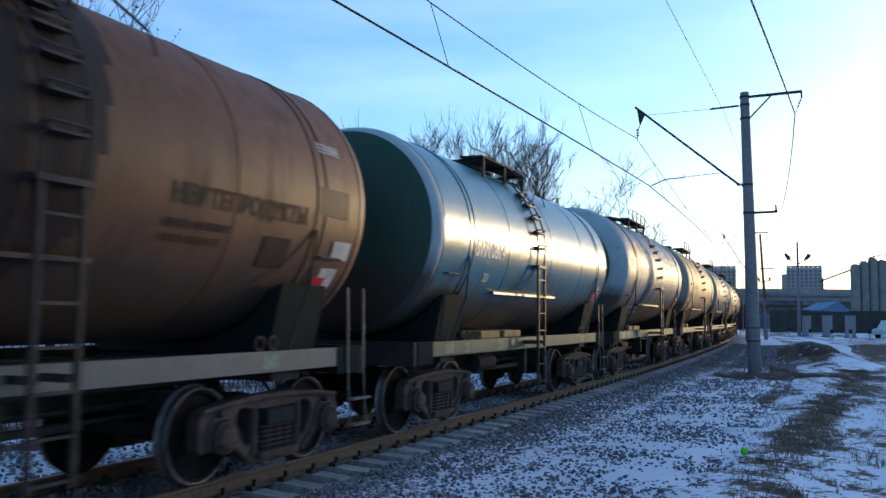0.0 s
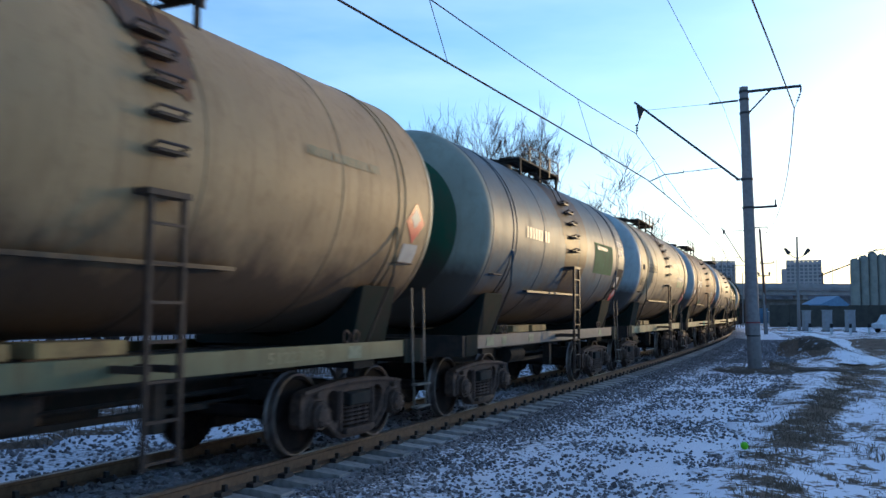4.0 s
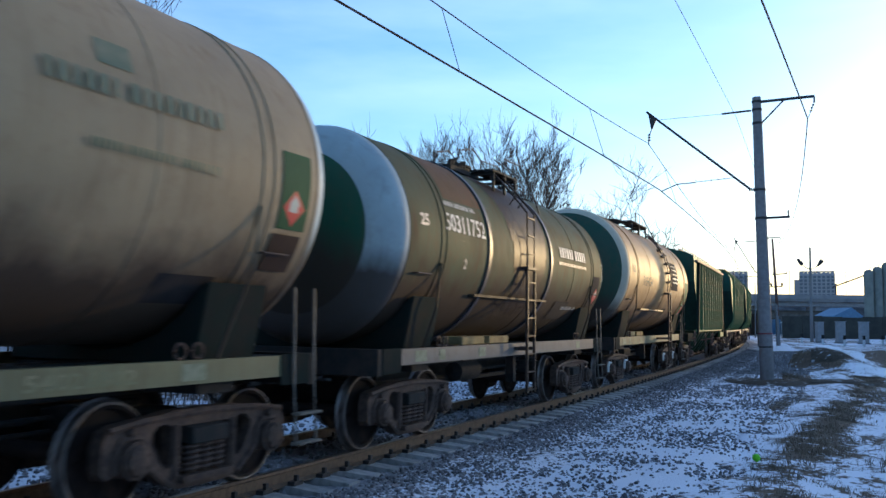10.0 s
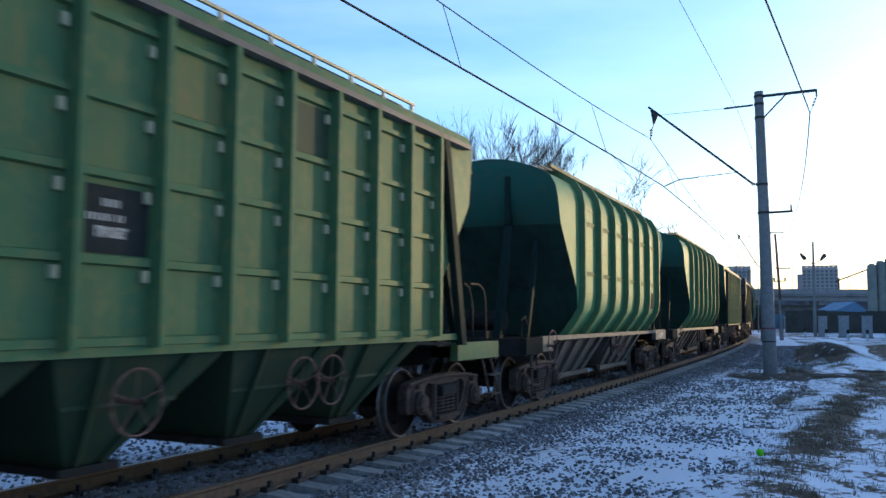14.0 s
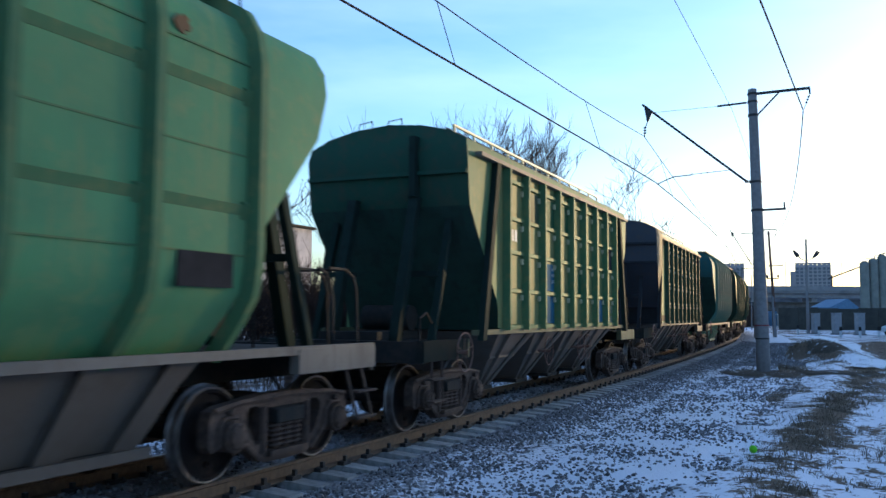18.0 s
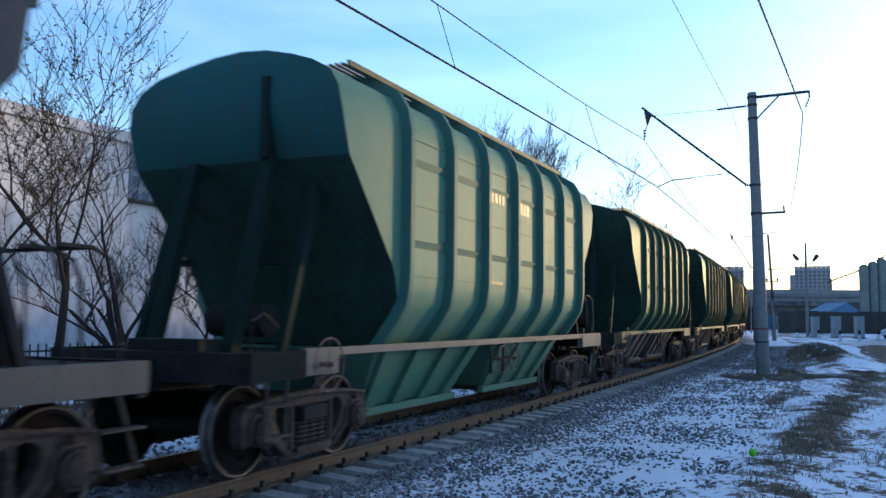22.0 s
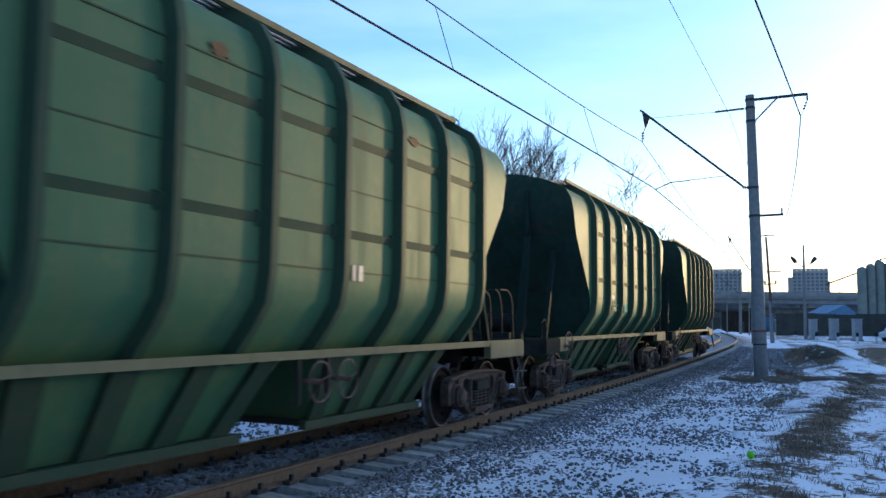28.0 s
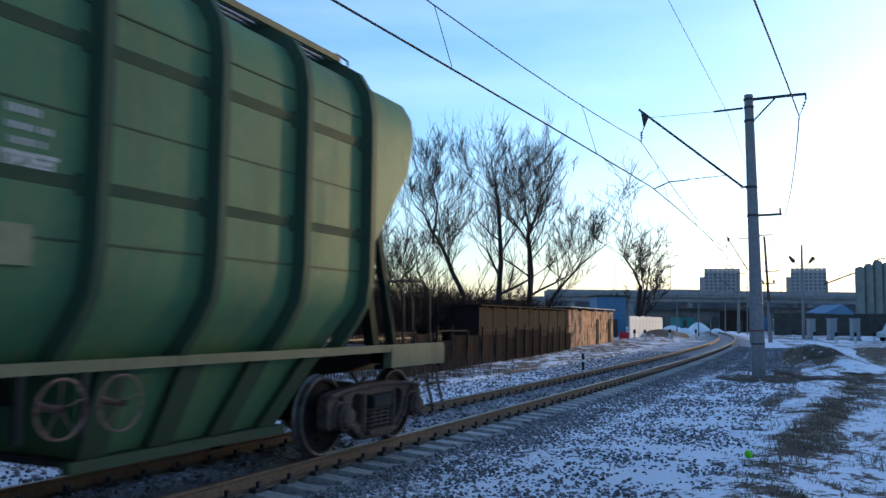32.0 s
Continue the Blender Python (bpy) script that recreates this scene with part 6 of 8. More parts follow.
add(tank_wagon("grey tank wagon blotched with orange rust", P_RUSTY, GREENEND, P_RIM, number="50043328", ink=WHITEP, number_z=2.84,
               small=(("666", -4.4, 2.5, 0.24, 0.5, WHITEP), ("2010", -2.9, 2.62, 0.14, 0.32, PALEP)),
               patches=((-1.6, -1.2, 2.05, 2.3, GREENP, "green painted patch"), (4.08, 4.68, 3.0, 3.22, P_OIL, "dark painted-over patch"), (4.05, 4.68, 2.78, 2.97, PALEP, "pale placard strip"), (4.15, 4.74, 2.2, 2.72, P_OIL, "dark worn patch"), (4.2, 4.7, 2.22, 2.66, REDP, "red warning plate")),
               bars=((4.12, 4.62, 2.82, 0.11, P_OIL), (2.2, 3.2, 2.66, 0.05, PALEP), (2.1, 3.25, 2.56, 0.05, PALEP), (2.2, 3.2, 2.46, 0.05, PALEP)), ring=(2.62, 3.62)), LEN_T, BASE_T)
add(tank_wagon("pale cream tank wagon with green ends", P_CREAM2, GREENEND, P_RIM, number="54026802", number_z=2.9, number_w=1.55,
               small=(("666", -4.4, 2.5, 0.24, 0.5, BLACKP), ("20", -2.9, 2.6, 0.15, 0.25, BLACKP)),
               patches=((3.0, 3.7, 1.8, 2.05, GREYP, "dark grey patch"), (2.0, 2.35, 3.55, 3.75, FADED, "small green emblem"), (4.22, 4.68, 2.55, 3.3, DGREENP, "dark green panel"), (4.3, 4.58, 2.62, 2.9, REDP, "red warning plate"), (4.36, 4.5, 2.72, 2.8, PALEP, "pale paper placard"), (4.2, 4.65, 2.15, 2.5, P_OIL, "dark worn patch"),
                        (-0.5, 0.45, 3.4, 4.35, P_RUSTY, "brown stain below the hatch")),
               bars=((1.5, 3.5, 3.3, 0.15, FADED), (1.9, 3.3, 2.9, 0.07, FADED), (-3.5, -1.8, 1.95, 0.06, GREYP))), LEN_T, BASE_T)
add(tank_wagon("olive tank wagon with dark hoops and a brown stain", P_OLIVE, GREENEND, P_RIM, R=1.5, zc=2.82, disc=1.12, number="50311752", ink=WHITEP, number_z=2.95, number_x=-3.0, number_w=1.45,
               bands=((-2.1, 0.055), (1.03, 0.055)), rails=False, plat=(-0.75, 0.55), ladder_x=-0.35, sill=GREYSILL, straight=True,
               small=(("25", -4.4, 2.95, 0.16, 0.25, PALEP), ("2", -3.0, 2.45, 0.14, 0.1, PALEP)),
               patches=((-3.6, -2.2, 3.42, 4.2, H_BROWNED, "brown faded patch"), (-1.3, 0.95, 1.62, 4.28, P_OIL, "dark brown oil stain between the hoops"), (-0.4, 0.5, 2.6, 3.4, P_OIL, "dark oil stain beside the ladder"), (1.9, 2.8, 1.75, 2.1, GREYP, "dark grey patch"), (4.1, 4.62, 1.9, 2.7, GREYP, "panel of torn placards"), (4.35, 4.62, 2.15, 2.4, REDP, "red warning plate")),
               bars=((1.6, 3.4, 2.95, 0.2, WHITEP), (1.5, 3.45, 2.8, 0.06, PALEP), (-3.7, -2.6, 3.3, 0.07, PALEP), (2.4, 3.4, 1.95, 0.06, PALEP))), LEN_T, BASE_T)
add(tank_wagon("ochre tank wagon with dark green ends", P_ORANGE, P_DARKGREEN, P_CREAMRIM, disc=1.5, white=True, zc=3.04, R=1.64, number="51894764", number_z=2.72, number_x=-2.4, number_w=1.35, rails=False, ladder_x=0.55, plat=(-1.55, 0.7),
               small=(("106", -4.35, 3.0, 0.22, 0.42, BLACKP),),
               patches=((1.35, 2.65, 2.75, 3.65, GREYP, "dark grey panel with small white print"), (1.0, 1.75, 1.85, 2.15, GREYP, "dark grey patch"), (4.02, 4.72, 1.75, 3.1, DGREENP, "glossy dark green panel"),
                        (4.4, 4.74, 2.1, 2.42, REDP, "red warning plate"), (4.3, 4.68, 1.86, 2.02, REDP, "red warning plate")),
               bars=((1.55, 2.4, 3.38, 0.05, PALEP), (1.55, 2.45, 3.24, 0.05, PALEP), (1.55, 2.5, 3.1, 0.06, WHITEP), (1.55, 2.5, 2.97, 0.06, WHITEP), (1.55, 2.45, 3.5, 0.05, PALEP))), LEN_T, BASE_T)


def sill_number(w, txt, x, z=1.10, y=-1.367, width=0.8):
    part("lettering", flat_side(letters(txt, 0.14, 0.006), x, z, y, WHITEP, width), None, w)


def flank_text(w, txt, x, z, h, width, m, y=-1.592):
    part("lettering", flat_side(letters(txt, h, 0.008), x, z, y, m, width), None, w)


def print_lines(w, rows, m, y):
    for x0, x1, z, h in rows:
        bm = bmesh.new()
        for a, b in glyph_spans(x0, x1, h):
            box(bm, a, b, y, y + 0.004, z, z + h)
        tagged(part("print_line", bm, m, w), kind="stuff")


h = add(boxy_hopper("green ribbed hopper wagon with pale welded lugs", H_GREEN, H_GREEN, H_GREEN, WHEELRUST, STUD, chutes=H_DEEP, flank=H_GREEN, panels=((2, 1, MATTBLACK, "black panel with small white print"), (3, 3, H_WARM, "worn rust-blotched panel"), (5, 3, H_DEEP, "dark smudged panel"))), LEN_H, BASE_H)
print_lines(h, ((-1.62, -1.42, 2.50, 0.06), (-1.76, -1.38, 2.39, 0.055)), PALEP, -1.452)
flank_text(h, "ПРОБЕГ", -1.52, 2.27, 0.07, 0.32, PALEP, -1.4525)
h = add(round_hopper("bright green rounded hopper wagon", H_BRIGHT, H_GREEN, GREYSILL, WHEELRUST, marks=((2.9, 3.6, 1.95, 2.4, GREYP, "dark painted-over panel"),), chutes=H_CHUTE), LEN_H, BASE_H)
sill_number(h, "53217592", 5.85)
h = add(round_hopper("bright green rounded hopper wagon with small print", H_BRIGHT, H_GREEN, GREYSILL, WHEELRUST, marks=((3.0, 3.7, 1.9, 2.2, GREYP, "dark painted-over panel"),), chutes=H_CHUTE), LEN_H, BASE_H)
print_lines(h, ((-2.2, -1.8, 2.35, 0.05), (-2.3, -1.7, 2.2, 0.05), (-2.3, -1.75, 2.28, 0.04)), PALEP, -1.592)
h = add(boxy_hopper("green ribbed hopper wagon with blue and dark patches", H_GREEN, H_GREEN, SILLTAN, WHEELRUST, STUD, chutes=H_CHUTE, flank=H_WARM, bays=(-3.83, 0.955, 9),
                    panels=((2, 0, BLUEP, "blue painted panel"), (2, 1, BLUEP, "blue painted panel"), (6, 0, BLUEP, "blue painted panel"), (2, 3, DGREENP, "dark green panel"), (3, 3, DGREENP, "dark green panel"),
                            (4, 1, DGREENP, "dark green panel"), (1, 3, H_DEEP, "dark green panel"), (7, 2, GREYP, "dark panel"))), LEN_H, BASE_H)
print_lines(h, ((-3.75, -3.5, 2.95, 0.2), (-3.45, -3.2, 2.95, 0.2)), WHITEP, -1.449)
print_lines(h, ((-1.2, -0.6, 2.3, 0.06), (-1.2, -0.65, 2.42, 0.06), (-1.2, -0.7, 2.54, 0.06)), PALEP, -1.449)
h = add(boxy_hopper("ribbed hopper wagon with grey ends and patchy green flanks", H_DARK, H_DEEP, H_CHUTE, WHEELRUST, STUD, chutes=H_CHUTE, flank=H_PATCHY, bays=(-3.31, 0.957, 9), legs=SHADED_SOOTGREY, cap=(0.33, 1.11),
                    panels=((1, 1, DGREENP, "dark green panel with small print"), (0, 3, H_DEEP, "dark green panel"))), LEN_H, BASE_H)
for z0, z1 in ((1.50, 1.70), (3.99, 4.10)):
    bm = bmesh.new()
    box(bm, -4.1, 4.1, -1.446, -1.4427, z0, z1)
    part("rust_band", bm, H_RUSTBAND, h, "orange-brown rust along the edge of the sheeting")
flank_text(h, "5332", -2.4, 3.5, 0.24, 0.6, PALEP, -1.45)
print_lines(h, ((-2.85, -2.4, 2.3, 0.05), (-2.85, -2.4, 2.4, 0.05), (-2.0, -1.2, 2.3, 0.05), (-1.75, -1.25, 3.5, 0.22), (-0.9, -0.3, 2.95, 0.2), (0.0, 0.5, 2.95, 0.2)), FADED, -1.449)
h = add(round_hopper("teal rounded hopper wagon", H_TEAL, H_TEALRIB, GREYSILL, WHEELRUST, chutes=H_TEAL), LEN_H, BASE_H)
print_lines(h, ((-1.0, -0.45, 3.5, 0.2), (0.2, 0.9, 3.45, 0.2), (-1.1, -0.5, 2.2, 0.05)), FADED, -1.592)
for lab, rows in (("deep green rounded hopper wagon with rust spots", ()), ("deep green rounded hopper wagon", ()), ("deep green rounded hopper wagon with pale smudges", ((0.3, 0.55, 2.1, 0.18),)),
                  ("deep green rounded hopper wagon with white chalk marks", ((-0.55, -0.3, 4.05, 0.15), (-0.2, 0.02, 3.95, 0.15), (-2.1, -1.8, 2.2, 0.1))),
                  ("last deep green rounded hopper wagon with small white print", ((-0.75, -0.45, 3.02, 0.06), (-0.75, -0.35, 2.91, 0.05), (-0.72, -0.42, 2.81, 0.05)))):
    # ribs share the body's paint; darker H_DEEP puts their shade in the colour
    h = add(round_hopper(lab, H_LAST, H_DEEP, SILLTAN, WHEELRUST, marks=((-0.78, -0.5, 2.0, 2.28, FADED, "faded pale painted square"),) if "last" in lab else (), chutes=H_CHUTE if "spots" in lab or lab.endswith("wagon") else None), LEN_H, BASE_H)
    print_lines(h, rows, PALEP, -1.592)
flank_text(h, "ПРОБЕГ", -0.55, 2.66, 0.10, 0.46, PALEP)
TEALP = surface("turquoise_patch_paint", (0.07, 0.27, 0.22), (0.06, 0.2, 0.17), 3, rough=0.8, bump=0)
CHALK = surface("worn_white_print", (0.30, 0.34, 0.27), (0.12, 0.17, 0.12), 9, lo=0.4, hi=0.6, rough=0.7, bump=0)
h4 = WAGONS[13][0]
flank_text(h4, "58314386", 3.72, 1.52, 0.14, 0.62, CHALK, -1.452)
print_lines(h4, ((3.5, 3.68, 1.74, 0.18), (3.74, 3.98, 1.74, 0.18)), CHALK, -1.452)
bm = bmesh.new()
box(bm, 1.25, 1.95, -1.336, -1.331, 1.1, 1.29)
part("painted_panel", bm, TEALP, WAGONS[6][0], "turquoise patch on the sill")
h10, h9 = WAGONS[19][0], WAGONS[18][0]
FAINT = surface("faint_white_print", (0.15, 0.21, 0.145), (0.075, 0.12, 0.075), 9, lo=0.4, hi=0.6, rough=0.7, bump=0)
flank_text(h10, "532", -1.68, 3.08, 0.26, 0.56, FAINT)
flank_text(h10, "779", -0.68, 3.16, 0.26, 0.52, CHALK)
flank_text(h10, "20", -1.76, 2.20, 0.15, 0.2, CHALK)
flank_text(h10, "ПРОБЕГ", -1.83, 1.92, 0.10, 0.46, CHALK)
print_lines(h10, ((-2.02, -1.66, 2.10, 0.06), (-2.06, -1.62, 2.02, 0.06), (-1.5, -1.32, 2.02, 0.07), (-1.5, -1.34, 1.92, 0.05)), FAINT, -1.592)
for x0, x1, z0, z1 in ((-2.16, -2.09, 3.62, 3.86), (-1.31, -1.26, 3.5, 3.88), (-0.91, -0.86, 3.5, 3.9), (-0.85, -0.73, 3.5, 3.56), (-0.26, -0.21, 3.46, 3.82), (-0.16, -0.11, 3.46, 3.8)):
    bm = bmesh.new()
    box(bm, x0, x1, -1.592, -1.574, z0, z1)
    part("white_stroke", bm, CHALK, h10, "worn white painted stroke")
bm = bmesh.new()
box(bm, -0.74, -0.38, -1.588, -1.56, 1.9, 2.1)
part("painted_panel", bm, TEALP, h10, "faded turquoise painted square")
# patches where the paint has fallen off and rust shows
for w, spots in ((WAGONS[12][0], ((-0.3, 0.15, 4.02, 0.2), (1.45, 1.75, 3.98, 0.24), (2.85, 3.1, 4.0, 0.2))), (WAGONS[15][0], ((0.2, 0.5, 4.0, 0.15),)),
                 (WAGONS[16][0], ((-3.7, -3.3, 3.95, 0.28), (-2.3, -1.9, 4.0, 0.18), (0.4, 0.7, 3.9, 0.22), (-0.9, -0.6, 2.35, 0.12))), (h9, ((-2.2, -1.9, 3.95, 0.2), (1.6, 2.0, 3.9, 0.15)))):
    for x0, x1, z, hh in spots:
        bm = bmesh.new()
        n = 14
        cx, cz = (x0 + x1) / 2, z + hh / 2
        prism(bm, [(cx + (x1 - x0) / 2 * (0.75 + 0.25 * math.sin(k * 2.7 + x0)) * math.cos(6.2832 * k / n), cz + hh / 2 * (0.75 + 0.25 * math.cos(k * 3.9)) * math.sin(6.2832 * k / n)) for k in range(n)], "y", -1.588, -1.572)
        part("rust_patch", bm, H_RUSTBAND, w, "bare orange rust patch")

# white winged emblem of the grey-blue wagon: a pointed shield between two swept bars
w3 = WAGONS[2][0]
for pts in (((1.62, 3.62), (1.78, 3.72), (1.95, 3.62), (1.95, 3.42), (1.78, 3.27), (1.62, 3.42)), ((1.3, 3.55), (1.58, 3.66), (1.58, 3.6), (1.36, 3.49)), ((1.99, 3.62), (2.18, 3.55), (2.12, 3.49), (1.99, 3.56)),
            ((1.4, 3.75), (1.78, 3.95), (2.12, 3.76), (1.78, 3.86))):
    bm = bmesh.new()
    v = []
    for x, z in pts:
        a = math.asin((z - ZC) / R_T)
        v.append(bm.verts.new((x, -(R_T + 0.007) * math.cos(a), ZC + (R_T + 0.007) * math.sin(a))))
    bm.faces.new(v)
    bmesh.ops.triangulate(bm, faces=bm.faces[:])
    part("emblem", bm, WHITEP, w3, "white winged emblem")
for k, txt in ((2, "73972663"), (3, "51223063"), (5, "58135600"), (6, "50043328"), (7, "54026802")):
    part("lettering", flat_side(letters(txt, 0.12, 0.003), 2.25, 1.135, -1.334, FADED, 1.05), None, WAGONS[k][0])

REF = WAGONS[8][1]
# metres run since the olive wagon's first wheel passed the reference place, at these seconds
RUN_T = (0.0, 5.0, 9.0, 10.3, 13.0, 16.5, 20.0, 24.0, 28.0, 32.0)
RUN_D = (-88.63, -45.71, -11.66, -0.67, 22.08, 51.09, 80.30, 113.48, 146.43, 179.31)


def travelled(t):
    """A smooth curve through the table."""
    return float(np.polyval(RUN_FIT, t - 16.0))


RUN_FIT = np.polyfit(np.array(RUN_T) - 16.0, RUN_D, 5)


# ---- around the track ----
BARK = surface("bark", (0.045, 0.036, 0.034), (0.028, 0.024, 0.023), 8, rough=0.9, bump=0.4)
TWIG = surface("twigs", (0.042, 0.031, 0.028), (0.028, 0.022, 0.021), 3, rough=0.9, bump=0)
RUSTFENCE = surface("rusty_sheet", (0.04, 0.028, 0.023), (0.024, 0.018, 0.016), 2.5, dirt=(0.065, 0.04, 0.028), dscale=1.2, stretch=(2, 2, 0.3), rough=0.98, bump=0.3)
SHEDRUST = surface("peeling_shed_sheet", (0.44, 0.26, 0.17), (0.24, 0.11, 0.055), 1.6, dirt=(0.06, 0.045, 0.04), dscale=0.9, dlo=0.5, dhi=0.58, stretch=(1.2, 1.2, 0.9), rough=0.85, bump=0.3)
BLUEBOX = surface("blue_steel_cladding", (0.10, 0.19, 0.30), (0.08, 0.15, 0.25), 3, rough=0.6, bump=0.1)
WHITEWALL = surface("white_wall_panels", (0.62, 0.64, 0.66), (0.5, 0.52, 0.55), 2, dirt=(0.3, 0.3, 0.31), dscale=0.8, stretch=(2, 2, 0.3), rough=0.8, bump=0.1)
PALEWALL = surface("pale_rendered_wall", (0.66, 0.64, 0.66), (0.54, 0.53, 0.56), 1.6, dirt=(0.36, 0.35, 0.37), dscale=0.9, dlo=0.48, dhi=0.72, stretch=(1, 1, 0.45), rough=0.9, bump=0.3, bdist=0.03)
TOWER = surface("tower_panels", (0.33, 0.31, 0.32), (0.28, 0.265, 0.28), 0.2, rough=0.8, bump=0)
TOWERWIN = surface("tower_windows", (0.12, 0.135, 0.16), rough=0.3, bump=0)
BRIDGE = surface("overpass_concrete", (0.27, 0.26, 0.26), (0.22, 0.215, 0.22), 0.4, dirt=(0.16, 0.16, 0.17), dscale=0.15, stretch=(1, 1, 4), rough=0.85, bump=0.1)
SILO = surface("silo_concrete", (0.20, 0.21, 0.19), (0.15, 0.16, 0.15), 0.6, dirt=(0.17, 0.18, 0.18), dscale=0.35, stretch=(2, 2, 0.2), rough=0.85, bump=0.1)
CABINET = surface("grey_cabinet", (0.30, 0.30, 0.31), (0.24, 0.24, 0.25), 2, rough=0.7, bump=0.1)
DARKWALL = surface("dark_fence_wall", (0.075, 0.07, 0.06), (0.055, 0.052, 0.046), 0.8, rough=0.85, bump=0.1)
SNOW = surface("snow", (0.78, 0.80, 0.84), (0.70, 0.73, 0.78), 1.5, rough=0.8, bump=0.4, bdist=0.04, bscale=6)
SCRUB = surface("winter_scrub", (0.075, 0.07, 0.07), (0.05, 0.048, 0.05), 0.5, dirt=(0.16, 0.16, 0.17), dscale=0.12, rough=0.9, bump=0.6, bdist=0.4)
YARD = surface("weathered_yard_wall", (0.15, 0.135, 0.125), (0.09, 0.085, 0.08), 0.5, dirt=(0.06, 0.055, 0.05), dscale=0.3, rough=0.9, bump=0.2)
GLASSDARK = surface("dark_glass", (0.03, 0.04, 0.05), rough=0.15, bump=0)
BALL = surface("green_ball", (0.18, 0.62, 0.02), (0.14, 0.5, 0.02), 30, rough=0.6, bump=0.1)
STALK = surface("dry_stalks", (0.09, 0.065, 0.045), (0.06, 0.045, 0.033), 2.5, rough=0.9, bump=0)
GRASS = surface("dead_grass", (0.20, 0.16, 0.12), (0.13, 0.105, 0.08), 2.5, rough=0.9, bump=0)


def solid(name, b, material, parent=None, label="", bevel=0.0):
    bm = bmesh.new()
    box(bm, *b)
    return part(name, bm, material, parent, label, bevel, 0)


# bare trees --------------------------------------------------------------
def limbs(rng, p, d, length, r, depth, out, spread, rmin):
    """Grows one limb in short bent steps, then its forks."""
    n = 4
    pts, rad = [p.copy()], [r]
    end = r * (0.62 if depth else 0.35)
    for i in range(n):
        d = (d + Vector((rng.uniform(-1, 1), rng.uniform(-1, 1), rng.uniform(-0.6, 1.0))) * (0.13 if depth > 2 else 0.2)).normalized()
        p = p + d * length / n
        pts.append(p.copy())
        rad.append(r + (end - r) * (i + 1) / n)
    out.append((pts, rad, depth))
    if depth == 0:
        return
    kids = rng.randint(3, 4) if depth > 1 else rng.randint(3, 5)
    for k in range(kids):
        i = n if k < 1 else rng.randint(1, n)
        q = Vector((rng.uniform(-1, 1), rng.uniform(-1, 1), rng.uniform(-0.1, 0.5))).normalized()
        nd = (d * (1.1 if k else 1.6) + q * spread + Vector((0, 0, 0.12))).normalized()
        limbs(rng, pts[i], nd, length * (rng.uniform(0.78, 0.9) if k == 0 else rng.uniform(0.5, 0.8)), max(rmin, rad[i] * rng.uniform(0.5, 0.72)), depth - 1, out, spread, rmin)


def twig_mesh(name, limbs_, material, sides):
    vs, fs = [], []
    for pts, rad, depth in limbs_:
        n = sides if depth > 1 else 3
        base = len(vs)
        for i, (p, r) in enumerate(zip(pts, rad)):
            d = (pts[min(i + 1, len(pts) - 1)] - pts[max(i - 1, 0)]).normalized()
            u = d.cross(Vector((0.31, 0.52, 0.8))).normalized()
            w = d.cross(u)
            for k in range(n):
                a = 6.28319 * k / n
                vs.append(p + r * (math.cos(a) * u + math.sin(a) * w))
        for i in range(len(pts) - 1):
            for k in range(n):
                a, b = base + i * n + k, base + i * n + (k + 1) % n
                fs.append((a, b, b + n, a + n))
    me = bpy.data.meshes.new(name)
    me.from_pydata([tuple(v) for v in vs], [], fs)
    me.materials.append(material)
    me.polygons.foreach_set("use_smooth", [True] * len(fs))
    return me


def bare_tree(seed, x, y, z, height, depth=5, spread=0.8, lean=(0, 0), stems=1, r0=None, label="leafless tree with a dark forked trunk", name="bare_tree"):
    rng = random.Random(seed)
    t = thing(name, label, "tree" if name == "bare_tree" else "shrub", "trees beyond the track")
    t.location = (x, y, z)
    out = []
    for k in range(stems):
        d = Vector((lean[0] + (rng.uniform(-0.5, 0.5) if stems > 1 else 0), lean[1] + (rng.uniform(-0.5, 0.5) if stems > 1 else 0), 1)).normalized()
        limbs(rng, Vector((rng.uniform(-0.3, 0.3), rng.uniform(-0.3, 0.3), -0.2)) if stems > 1 else Vector((0, 0, -0.2)), d, height * 0.24, r0 or height * 0.017, depth, out, spread, max(0.009, 0.00027 * math.hypot(x, y)))
    if name == "brushwood":
        tagged(part("stems", twig_mesh("stems", out, TWIG, 4), None, t), kind="stuff")
        return t
    part("trunk", twig_mesh("trunk", [l for l in out if l[2] >= depth - 1], BARK, 8), None, t)
    part("crown", twig_mesh("crown", [l for l in out if l[2] < depth - 1], TWIG, 4), None, t)
    return t


def left_of(s, off):
    x, y, _ = track(s, off)
    return x, y


